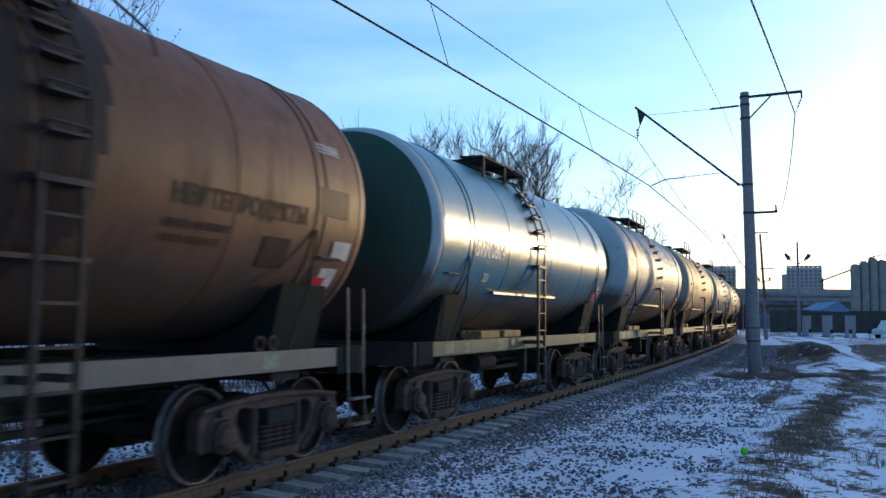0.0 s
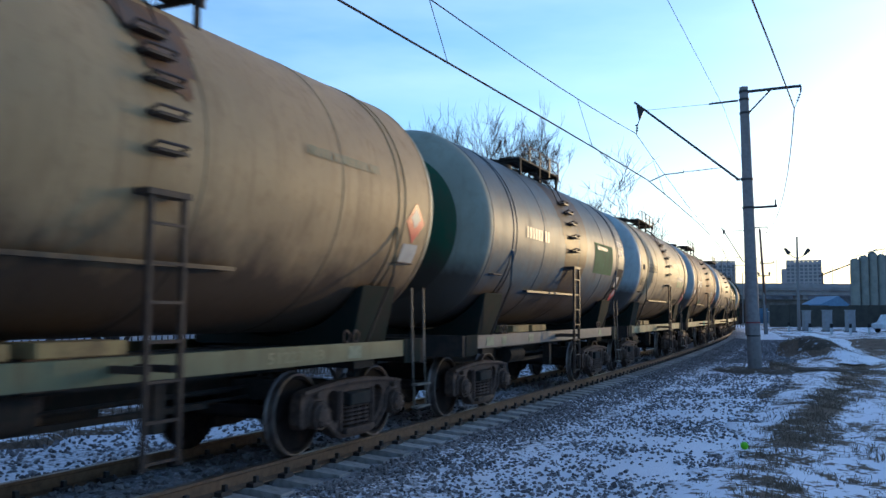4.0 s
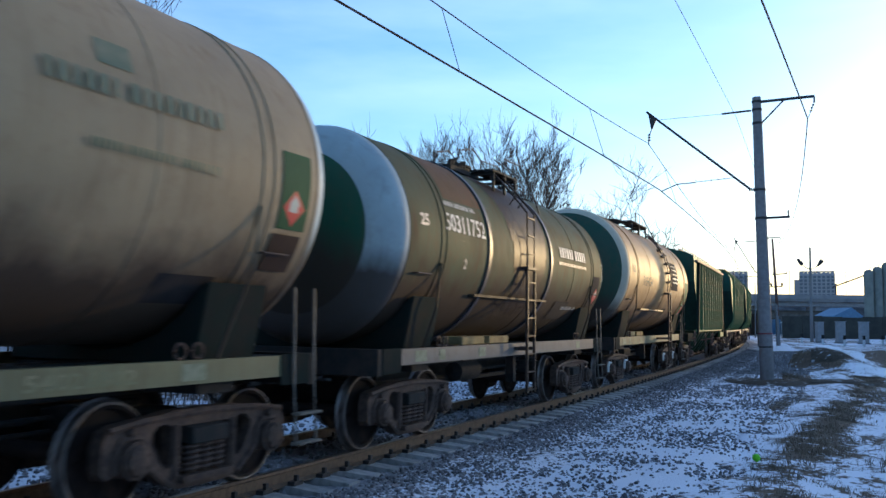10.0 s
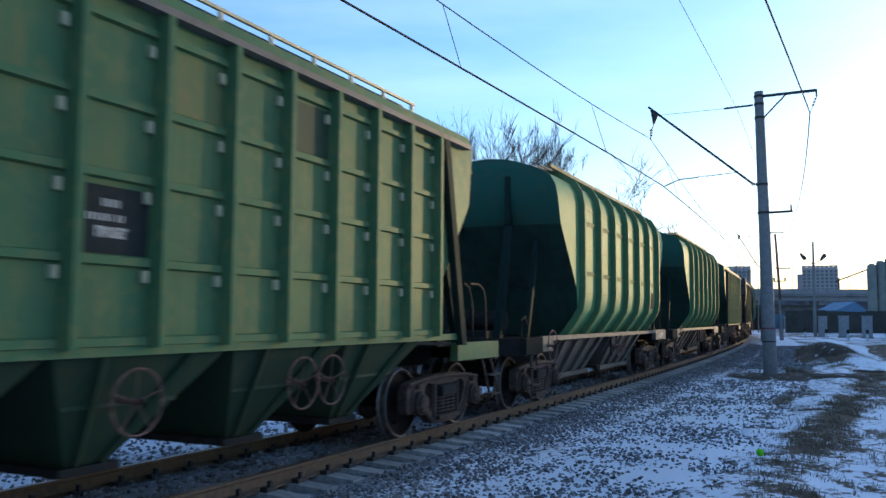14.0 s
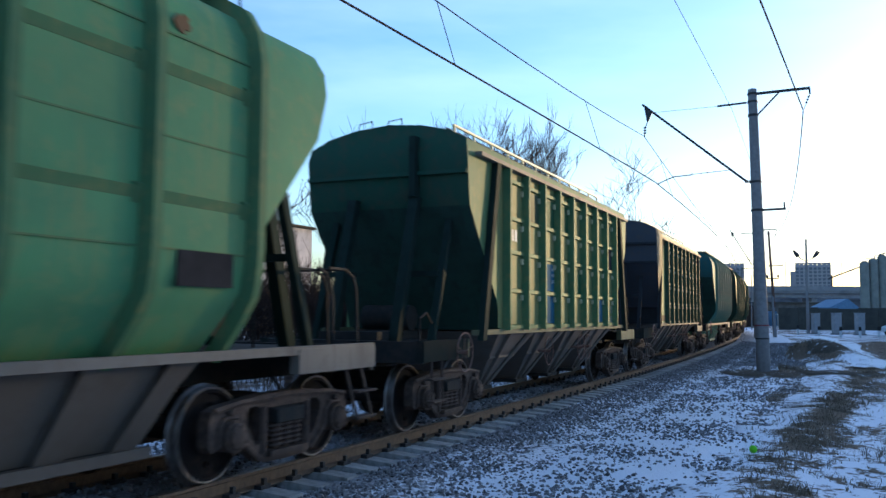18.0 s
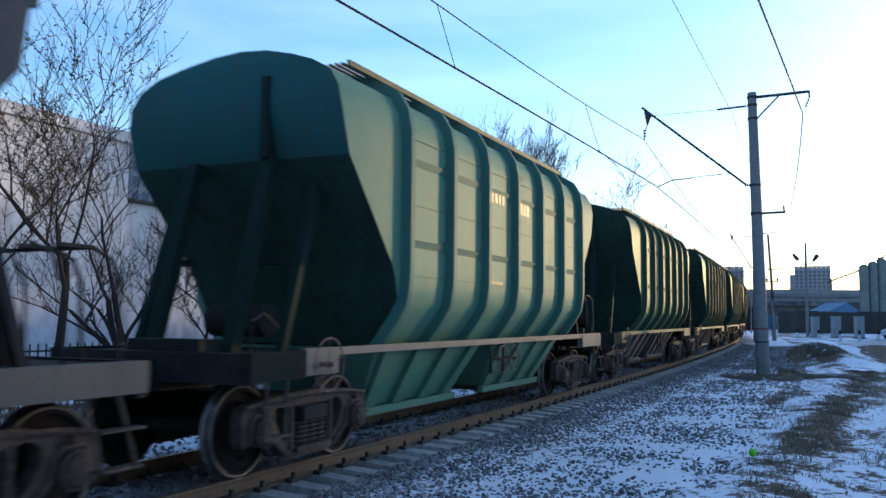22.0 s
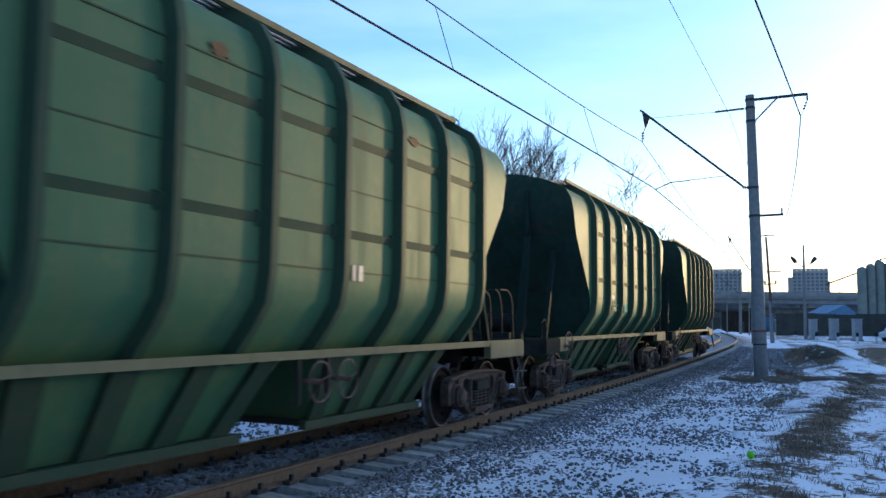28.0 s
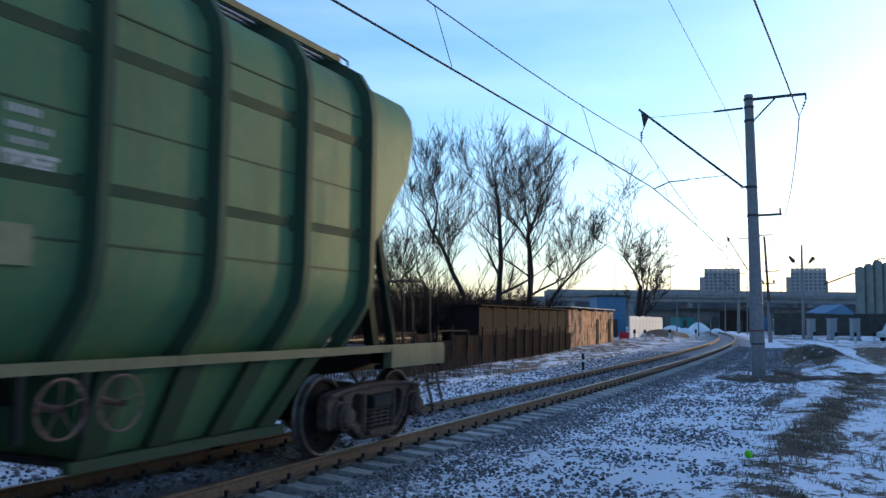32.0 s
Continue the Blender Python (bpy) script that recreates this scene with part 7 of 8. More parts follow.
def trunk_tree(seed, line, r0, reach, low, count, label):
    """A grown tree: a bent trunk through the points of line, rising side limbs all round it and a spray of twigs on each."""
    g = random.Random(seed)
    t = thing("bare_tree", label, "tree", "trees beyond the track")
    base = Vector(line[0])
    t.location = base
    pts = [Vector(p) - base for p in line]
    stem, out = [], []
    for a, b in zip(pts, pts[1:]):
        stem += [a.lerp(b, k / 4) + Vector((g.uniform(-0.07, 0.07), g.uniform(-0.07, 0.07), 0)) for k in range(4)]
    stem.append(pts[-1])
    n = len(stem) - 1
    rad = [max(0.014, r0 * (1 - k / n) ** 0.9) for k in range(n + 1)]
    rmin = 0.00019 * base.length
    for k in range(count):
        f = low + (1 - low) * ((k + 0.5) / count) ** 0.85
        i = min(n, max(1, int(f * n)))
        az = k * 2.4 + g.uniform(-0.5, 0.5)
        tilt = g.uniform(0.6, 1.15) * (1.1 - 0.4 * f)
        d = Vector((math.cos(az) * math.sin(tilt), math.sin(az) * math.sin(tilt), math.cos(tilt)))
        limbs(g, stem[i], d, reach * (1.15 - 0.6 * f) * g.uniform(0.75, 1.15), max(rmin * 1.5, rad[i] * g.uniform(0.3, 0.5)), 4 if f < 0.85 else 3, out, 0.62, rmin)
    part("trunk", twig_mesh("trunk", [(stem, rad, 5)] + [l for l in out if l[2] >= 4], BARK, 8), None, t)
    part("crown", twig_mesh("crown", [l for l in out if l[2] < 4], TWIG, 4), None, t)


trunk_tree(3, ((3.75, 56, -0.5), (3.8, 56, 4.5), (3.75, 56, 7.6), (3.5, 56, 10.2), (3.2, 56, 12.0)), 0.24, 2.7, 0.2, 17, "tall leafless tree with a straight dark trunk")
trunk_tree(5, ((6.1, 58, -0.5), (6.0, 58, 4.5), (5.9, 58, 7.4), (6.6, 58, 9.6), (7.5, 58, 11.7)), 0.25, 2.7, 0.2, 17, "tall leafless tree with a forked dark trunk")
trunk_tree(8, ((6.0, 57.6, 3.2), (5.8, 57.6, 7.8), (5.5, 57.6, 11.4)), 0.14, 2.1, 0.3, 11, "upright stem of a leafless tree")
trunk_tree(11, ((6.6, 57.5, -0.4), (7.4, 57.5, 3.0), (9.3, 57.5, 5.4), (11.4, 57.5, 7.0)), 0.15, 2.0, 0.2, 13, "leafless tree leaning far out")
trunk_tree(37, ((1.7, 52, -0.5), (1.3, 52, 3.0), (-0.1, 52, 6.0), (-1.2, 52, 8.0), (-2.0, 52, 9.0)), 0.2, 2.2, 0.2, 14, "leafless tree with a leaning crooked trunk")
trunk_tree(41, ((-0.6, 51.7, 6.2), (-0.4, 51.7, 8.6), (-1.1, 51.7, 11.2)), 0.1, 1.8, 0.25, 10, "upright limb of a leafless tree")
for seed, px, d, h, dep, lean in ((23, -0.02, 44, 12.0, 6, (0.1, 0)), (31, -0.07, 42, 13.0, 6, (-0.1, 0)), (14, 0.232, 120, 29.0, 6, (0.0, 0)), (19, 0.205, 140, 11.0, 5, (0.1, 0))):
    bare_tree(seed, px * d, d, -0.35, h, dep, 1.4 if seed == 14 else 0.95, lean)
for i in range(64):
    rng = random.Random(100 + i)
    s = 22 + i * 0.55
    x, y = left_of(s, -11.9 - rng.uniform(0, 4.5))
    bare_tree(200 + i, x, y, -0.35, rng.uniform(4.8, 6.6) if s < 36 else rng.uniform(4.4, 6.0), 4, 0.9, (0, 0), 7, 0.04, "tangle of dark leafless brushwood", "brushwood")
# growth before the pale wall, seen between the wagons
LEAF = surface("curled_dead_leaf", (0.14, 0.085, 0.045), (0.08, 0.05, 0.03), 3, rough=0.9, bump=0)


def leaves(parent, seed, count):
    """Curled leaves that still hang in a crown: small folded blades near its twigs."""
    g = random.Random(seed)
    crown = [c for c in parent.children if c.name.startswith("crown")][0]
    vs_ = crown.data.vertices
    V, F = [], []
    for _ in range(count):
        p = vs_[g.randrange(len(vs_))].co
        a, r = g.uniform(0, 6.28), g.uniform(0.025, 0.05)
        u = Vector((math.cos(a), math.sin(a), g.uniform(-0.6, 0.2))).normalized()
        w = u.cross(Vector((g.uniform(-1, 1), g.uniform(-1, 1), 1))).normalized()
        n = u.cross(w)
        i = len(V)
        V += [tuple(p), tuple(p + u * r + w * r * 0.7 + n * r * 0.4), tuple(p + u * r * 2.1), tuple(p + u * r - w * r * 0.7 + n * r * 0.4), tuple(p + u * r)]
        F += [(i, i + 1, i + 4), (i + 1, i + 2, i + 4), (i + 2, i + 3, i + 4), (i + 3, i, i + 4)]
    me = bpy.data.meshes.new("foliage")
    me.from_pydata(V, [], F)
    me.materials.append(LEAF)
    tagged(part("foliage", me, None, parent, "curled brown leaves"), kind="stuff")


for i, (px, d, h) in enumerate(((-0.46, 22, 15.0), (-0.37, 24, 12.0), (-0.29, 28, 11.0), (-0.235, 31, 10.0), (-0.54, 21, 15.0))):
    leaves(bare_tree(300 + i, px * d, d, -0.35, h, 5, 1.15, ((0.3 if h < 14 else 0.08) * (-1) ** i, 0), 2 if i % 2 else 1, 0.13, "leafless tree with a few curled brown leaves"), 40 + i, 2200)

# rusty fence --------------------------------------------------------------
fence = thing("sheet_fence", "dark rusty sheet-metal fence with uneven posts", "fence")
rng = random.Random(4)
FENCERUST = surface("brown_fence_sheet", (0.036, 0.024, 0.019), (0.022, 0.017, 0.015), 2.2, dirt=(0.062, 0.036, 0.024), dscale=0.9, stretch=(2, 2, 0.3), rough=0.98, bump=0.3)


def fence_off(s):
    return -6.8 - 0.073 * (s - 23)


s, nth = 18.0, 0
while s < 48.5:
    w = rng.uniform(1.7, 2.3)
    (x0, y0), (x1, y1) = left_of(s, fence_off(s)), left_of(s + w, fence_off(s + w))
    ang = math.degrees(math.atan2(y1 - y0, x1 - x0))
    h = rng.uniform(1.0, 1.45)
    bm = bmesh.new()
    L = math.hypot(x1 - x0, y1 - y0) - 0.06
    nr = 9
    pr = [(L * i / (nr * 2), 0.02 if i % 2 else -0.02) for i in range(nr * 2 + 1)]
    prism(bm, pr + [(u, v - 0.006) for u, v in pr[::-1]], "z", -0.2, h)
    o = part("sheet", bm, FENCERUST, fence, smooth=0)
    o.matrix_basis = pose(x0, y0, -0.25, rng.uniform(-3, 3), rng.uniform(-1.5, 1.5), ang)
    top = 1.55 + rng.uniform(-0.08, 0.12)
    bm = bmesh.new()
    box(bm, -0.035, 0.035, -0.1, -0.03, -0.3, top)
    o = part("post", bm, RUSTFENCE, fence)
    o.matrix_basis = pose(x0, y0, -0.25, rng.uniform(-1, 1), 0, ang)
    if nth % 3 != 1:
        bm = bmesh.new()
        box(bm, 0.04, L - 0.02, -0.085, -0.05, 1.42, 1.47)
        o = part("fence_rail", bm, RUSTFENCE, fence, "thin bent top rail")
        o.matrix_basis = pose(x0, y0, -0.25, 0, rng.uniform(-1, 1), ang)
    s += w
    nth += 1

# dark board shed behind the fence, then the rusty shed ---------------------------
DARKSHED = surface("dark_brown_boards", (0.024, 0.018, 0.017), (0.017, 0.014, 0.014), 1.3, dirt=(0.036, 0.024, 0.02), dscale=0.7, stretch=(2, 2, 0.4), rough=0.95, bump=0.3)
long_shed = thing("board_shed", "long low dark brown board shed with a flat roof", "shed")
long_shed.matrix_world = beside(43.2, -9.75, -0.35, 0)
for i in range(24):
    solid("wall_board", (-8.9 + 0.74 * i, -8.18 + 0.74 * i, -0.03 + 0.012 * (i % 3), 0.03, 0, 2.62 + 0.05 * math.sin(i * 2.3)), DARKSHED, long_shed)
solid("end_wall", (-8.96, -8.91, 0.04, 1.7, 0, 2.62), DARKSHED, long_shed)
solid("roof", (-9.1, 8.95, -0.2, 1.9, 2.69, 2.76), RUSTFENCE, long_shed)
shed = thing("metal_shed", "peeling orange-rust sheet-metal shed with a flat roof", "shed")
shed.matrix_world = beside(61.5, -9.6, -0.35, 0)
for i in range(12):
    solid("wall_sheet", (-9.0 + 1.5 * i, -7.52 + 1.5 * i, -0.03 + 0.008 * (i % 2), 0.03, 0, 2.72 + 0.07 * math.sin(i * 2.3)), SHEDRUST, shed)
for i in range(3):
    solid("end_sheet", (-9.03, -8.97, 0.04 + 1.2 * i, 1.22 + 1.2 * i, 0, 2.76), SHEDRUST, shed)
solid("end_sheet", (8.97, 9.03, 0.04, 3.6, 0, 2.76), SHEDRUST, shed)
solid("roof", (-9.0, 9.25, -0.25, 3.8, 2.83, 2.91), RUSTFENCE, shed)
solid("snow_layer", (-8.9, 9.2, -0.22, 3.7, 2.914, 2.95), SNOW, shed, "thin snow on the roof")
for x in (1.0, 6.4):
    solid("door", (x, x + 1.0, -0.07, -0.045, 0.05, 2.1), RUSTFENCE, shed, "dark rusted door")

hut = thing("cladded_hut", "blue steel-cladded hut with a flat roof", "hut")
hut.matrix_world = pose(17.6, 100, -0.3, 0, 0, 0)
for i in range(5):
    solid("cladding_panel", (0.6 + 0.68 * i, 1.265 + 0.68 * i, -0.06, 0.0, 0, 4.7), BLUEBOX, hut)
solid("body", (0.6, 3.95, 0.02, 5, 0, 4.7), BLUEBOX, hut)
solid("roof", (0.5, 4.2, -0.25, 5.2, 4.72, 4.9), DARKWALL, hut)
solid("door", (2.0, 3.0, -0.1, -0.065, 0, 2.1), DARKWALL, hut)

wall = thing("panel_wall", "white concrete panel wall stained at its foot", "wall")
for i in range(10):
    x0, y0 = 20.9 + 1.14 * i, 95 + 3.0 * i
    bm = bmesh.new()
    box(bm, 0.03, 3.18, -0.08, 0.08, -0.2, 2.45 + 0.05 * math.sin(i * 2.7))
    o = part("panel", bm, WHITEWALL, wall, bevel=0.02)
    o.matrix_basis = pose(x0, y0, -0.3, 0, 0, math.degrees(math.atan2(3.0, 1.14)))

# scrub-covered bank beyond the overpass
bank = thing("embankment", "long dark embankment covered in winter scrub", "embankment", kind="structure")
bm = bmesh.new()
prism(bm, [(0, -1), (14, 8.2), (30, 8.4), (60, -1)], "x", -160, 260)
part("slope", bm, SCRUB, bank)
bank.matrix_world = pose(60, 285, 0, 0, 0, -3)

# pale building behind the trees at the near end -----------------------------
pale = thing("long_building", "long pale rendered building with a flat parapet", "building")
pale.matrix_world = beside(-14.0, -23.0, -0.4, 0)
bm = bmesh.new()
box(bm, -48, 36.4, 0, 12, 0, 9.9)
part("wall", bm, PALEWALL, pale)
solid("parapet", (-48.2, 36.5, -0.2, 12.2, 9.904, 10.4), PALEWALL, pale)
solid("annex_wall", (36.41, 52, 0.4, 10, 0, 7.3), PALEWALL, pale)
solid("annex_roof", (36.55, 52.2, 0.2, 10.2, 7.304, 7.45), DARKWALL, pale)
for i in range(12):
    w = solid("window", (-46 + 6 * i, -44.4 + 6 * i, -0.03, -0.004, 6.2, 7.8), TOWERWIN, pale)
flat = thing("apartment_block", "grey panel apartment block with rows of windows", "building", "tall buildings")
flat.matrix_world = beside(8.0, -62.0, -0.4, 0)
solid("wall", (-30, 30, 0, 14, 0, 21), TOWER, flat)
for r in range(6):
    for c in range(12):
        solid("window", (-28.2 + 4.8 * c, -26.2 + 4.8 * c, -0.05, -0.004, 2.0 + 3.1 * r, 3.6 + 3.1 * r), TOWERWIN, flat)

picket = thing("picket_fence", "low dark iron picket fence", "fence")
bm = bmesh.new()
for z in (0.25, 1.15):
    box(bm, -30, 26, -0.02, 0.02, z - 0.02, z + 0.02)
part("fence_rail", bm, IRON, picket)
def picket_mesh():
    bm = bmesh.new()
    box(bm, -0.012, 0.012, -0.012, 0.012, -0.2, 1.3)
    return to_mesh("picket", bm, IRON)
picket.matrix_world = beside(0.0, -8.5, -0.25, 0)
for i in range(280):
    o = part("picket", kept("picket", picket_mesh), None, picket)
    o.location = (-30 + i * 0.2, 0, 0)

# distance -------------------------------------------------------------------
def tower(px, d, w, h, depth, storeys, bays, label):
    t = thing("tower_block", label, "building", "tall buildings")
    t.matrix_world = pose(px * d, d, -0.5, 0, 0, -math.degrees(math.atan(px)))
    solid("wall", (-w / 2, w / 2, 0, depth, 0, h), TOWER, t)
    solid("wing", (-w / 2 - w * 0.14, -w / 2 - 0.1, 4, depth, 0, h * 0.88), TOWER, t)
    fh = h / (storeys + 1)
    for r in range(storeys):
        for c in range(bays):
            x = -w / 2 + w * (c + 0.5) / bays
            solid("window", (x - w / bays * 0.32, x + w / bays * 0.32, -0.3, -0.05, fh * (r + 0.55), fh * (r + 1.2)), TOWERWIN, t)
    for c in range(bays):
        x = -w / 2 + w * (c + 0.5) / bays
        solid("parapet_block", (x - w / bays * 0.36, x + w / bays * 0.36, 0.2, 2.5, h + 0.01, h + h * 0.022), TOWER, t)
    solid("roof_slab", (-w / 2, w / 2, 0, depth, h + h * 0.0225, h + h * 0.035), TOWER, t)


tower((1279 - 784) / 1500, 900, 36, 56, 16, 14, 8, "grey concrete apartment tower on the skyline")
tower((1432 - 784) / 1500, 900, 35, 57.5, 16, 14, 8, "grey concrete apartment tower on the skyline")
tower((246 - 784) / 1500, 160, 5.6, 40, 9, 12, 3, "grey panel tower block behind the pale building")
low = thing("apartment_block", "low grey apartment block on the skyline", "building", "tall buildings")
low.matrix_world = pose((1205 - 784) / 1500 * 700, 700, -0.5, 0, 0, 0)
solid("wall", (-22, 22, 0, 12, 0, 28), TOWER, low)
for r in range(4):
    for c in range(9):
        solid("window", (-20.5 + 4.7 * c, -18 + 4.7 * c, -0.3, -0.05, 14 + 3.2 * r, 15.6 + 3.2 * r), TOWERWIN, low)

over = thing("overpass", "long grey concrete road overpass on piers", "bridge")
over.matrix_world = pose(92, 258, -0.5, 0, 0, -3)
solid("deck", (-60, 70, 0, 12, 9.3, 10.2), BRIDGE, over)
solid("girder", (-60, 70, 1, 11, 7.9, 9.29), BRIDGE, over)
solid("parapet", (-60, 70, -0.3, -0.02, 10.0, 11.4), BRIDGE, over)
solid("parapet", (-60, 70, 12.02, 12.3, 10.0, 11.4), BRIDGE, over)
for i in range(7):
    x = -52 + i * 18
    solid("pier", (x - 0.8, x + 0.8, 2, 10, 0, 7.9), BRIDGE, over)
solid("abutment", (-66, -60, 0, 12, 0, 9.2), BRIDGE, over)
solid("abutment", (70, 120, 0, 12, 0, 9.2), BRIDGE, over)
for i in range(8):
    bm = bmesh.new()
    x = -55 + i * 17
    tube(bm, [(x, 6, 10.2), (x, 6, 19), (x + 1.5, 6, 19.6)], 0.09, 6)
    part("lamp_post", bm, IRON, over)

silos = thing("grain_silos", "row of weathered concrete grain silos with a headhouse", "silo")
silos.matrix_world = pose(113, 220, -0.5, 0, 0, 0)
for i in range(9):
    for row in (0, 1):
        bm = bmesh.new()
        hh = (16.2, 17.0, 17.9, 17.4, 17.6, 17.2, 17.0, 16.8, 16.6)[i] - 0.5 * row
        cx = -4.6 + i * 2.32 + row * 1.1
        lathe(bm, [(0, 1.14), (hh, 1.14), (hh + 0.5, 0.5), (hh + 0.55, 0.001)], "z", 20, (cx, row * 2.4, 0))
        part("silo", bm, SILO, silos)
        if row == 0:
            bm = bmesh.new()
            tube(bm, [(cx + 0.3, -0.2, hh + 0.4), (cx + 0.3, -0.2, hh + 1.1), (cx + 1.5, -0.2, hh + 1.3)], 0.12, 6)
            part("filling_pipe", bm, SILO, silos)
bm = bmesh.new()
tube(bm, [(-1.0, -0.6, 18.4), (3.0, -0.6, 19.2), (16.0, -0.6, 18.6)], 0.16, 6)
part("gallery_pipe", bm, SILO, silos)
solid("headhouse", (16.0, 21.5, 4.0, 9.0, 0, 20.0), SILO, silos)

def crane():
    t = thing("tower_crane", "far tower crane against the sunset", "crane")
    t.matrix_world = pose((1465 - 784) / 1500 * 700, 700, 0, 0, 0, 0)
    bm = bmesh.new()
    tube(bm, [(0, 0, 0), (0, 0, 36)], 0.7, 4)
    part("crane_mast", bm, IRON, t)
    bm = bmesh.new()
    tube(bm, [(-3, 0, 33), (34, 0, 47)], 0.6, 4)
    part("jib", bm, IRON, t)


crane()

def flood_lamp(px, base_py, d, h):
    t = thing("street_lamp", "tall grey post with two drooping floodlights", "street lamp", "lamps of the yard")
    t.matrix_world = pose(px * d, d, -0.25, 0, 0, 0)
    bm = bmesh.new()
    lathe(bm, [(0, 0.2), (h, 0.11), (h, 0.001)], "z", 10)
    part("post", bm, CONCRETE, t)
    for sx in (-1, 1):
        bm = bmesh.new()
        tube(bm, [(0, 0, h - 2.6), (sx * 0.6, 0, h - 2.3), (sx * 1.1, 0, h - 1.9)], 0.05, 6)
        part("arm", bm, IRON, t)
        bm = bmesh.new()
        lathe(bm, [(-0.5, 0.12), (0.0, 0.22), (0.35, 0.24), (0.4, 0.001)], "x", 10)
        o = part("lamp_head", bm, IRON, t)
        o.matrix_basis = pose(sx * 1.15, 0, h - 1.75, 0, -50 * sx, 0)


flood_lamp((1421 - 784) / 1500, 0, 98, 10.9)

# yard behind the crossing
for px, w, h, d in ((1437, 0.7, 2.3, 96), (1474, 0.8, 2.35, 94), (1515, 0.8, 2.35, 92)):
    t = thing("relay_cabinet", "upright grey steel relay cabinet with a cap", "cabinet", "cabinets by the crossing")
    t.matrix_world = pose((px - 784) / 1500 * d, d, -0.28, 0, 0, 0)
    solid("body", (-w / 2, w / 2, 0, 0.8, 0.15, h), CABINET, t, bevel=0.02)
    solid("plinth", (-w / 2 - 0.1, w / 2 + 0.1, -0.1, 0.9, -0.1, 0.15), CONCRETE, t)
    solid("cap", (-w / 2 - 0.06, w / 2 + 0.06, -0.06, 0.86, h, h + 0.08), CABINET, t)
    solid("door", (-w / 2 + 0.08, w / 2 - 0.08, -0.02, -0.002, 0.3, h - 0.15), CABINET, t)
for px, d in ((1185, 92), (1231, 94), (1123, 86), (1141, 88), (1403, 92), (1440, 84), (1478, 82), (1512, 82), (1545, 84)):
    t = thing("marker_post", "short white post with a black cap", "post", "marker posts by the track")
    t.matrix_world = pose((px - 784) / 1500 * d, d, -0.3, 0, 0, 0)
    solid("post", (-0.09, 0.09, -0.09, 0.09, 0, 0.65), WHITEWALL, t)
    solid("cap", (-0.095, 0.095, -0.095, 0.095, 0.652, 1.05), BLACK, t)
dark = thing("yard_fence", "long dark board fence round the yard", "fence")
dark.matrix_world = pose(58, 128, -0.4, 0, 0, 0)
for i in range(14):
    solid("panel", (-8 + 3.0 * i, -5.06 + 3.0 * i, 0, 0.15, 0, 3.4 + 0.1 * math.sin(i * 1.7)), DARKWALL, dark)
shop = thing("workshop", "low workshop with a snowy roof beside the yard", "building")
shop.matrix_world = pose((1484 - 784) / 1500 * 160, 160, -0.4, 0, 0, 0)
solid("wall", (-2.3, 2.3, 0, 8, 0, 3.6), BRIDGE, shop)
bm = bmesh.new()
prism(bm, [(-2.7, 3.62), (2.7, 3.62), (2.7, 3.9), (0.6, 5.5), (-2.7, 3.9)], "y", -0.5, 8.5)
part("roof", bm, BLUEBOX, shop)
hutr = thing("brick_hut", "small dark brick hut under the overpass", "hut")
hutr.matrix_world = pose((1308 - 784) / 1500 * 170, 170, -0.4, 0, 0, 0)
solid("wall", (-2.6, 2.6, 0, 4, 0, 4.2), RUSTFENCE, hutr)
solid("roof", (-2.9, 2.9, -0.3, 4.3, 4.2, 4.6), DARKWALL, hutr)
solid("door", (-0.6, 0.6, -0.05, -0.004, 0, 2.2), DARKWALL, hutr)
for px, d, w, h, m, lab in ((1215, 200, 20, 4.4, YARD, "long low brown-grey shed in the yard"), (1260, 215, 16, 5.0, DARKWALL, "dark low shed in the yard"), (1390, 190, 14, 5.0, YARD, "grey concrete shed in the yard"), (1345, 205, 16, 4.2, DARKWALL, "dark low shed in the yard")):
    t = thing("yard_shed", lab, "shed", "sheds of the yard")
    t.matrix_world = pose((px - 784) / 1500 * d, d, -0.4, 0, 0, 0)
    solid("wall", (-w / 2, w / 2, 0, 6, 0, h), m, t)
    solid("roof", (-w / 2 - 0.4, w / 2 + 0.4, -0.5, 6.5, h, h + 0.3), DARKWALL, t)
    for k in range(3):
        solid("door", (-w / 2 + w * (k + 0.3) / 3, -w / 2 + w * (k + 0.6) / 3, -0.06, -0.004, 0, h * 0.7), DARKWALL, t)

# telegraph pole by the crossing: a wooden pole on a concrete stub, two crossarms
tele = thing("telegraph_pole", "leaning brown wooden pole with two crossarms on a concrete stub", "telegraph pole")
tele.matrix_world = pose(31.75, 82, -0.35, 0, -3.0, 0)
POLEWOOD = surface("old_pole_wood", (0.13, 0.075, 0.06), (0.09, 0.055, 0.045), 4, stretch=(2, 2, 0.2), dirt=(0.06, 0.045, 0.04), rough=0.9, bump=0.3)
bm = bmesh.new()
lathe(bm, [(2.9, 0.14), (10.3, 0.10), (10.3, 0.001)], "z", 10)
part("pole", bm, POLEWOOD, tele)
bm = bmesh.new()
prism(bm, [(-0.3, -0.4), (0.02, -0.4), (0.02, 3.9), (-0.16, 4.1)], "y", -0.13, 0.13)
part("stub", bm, CONCRETE, tele)
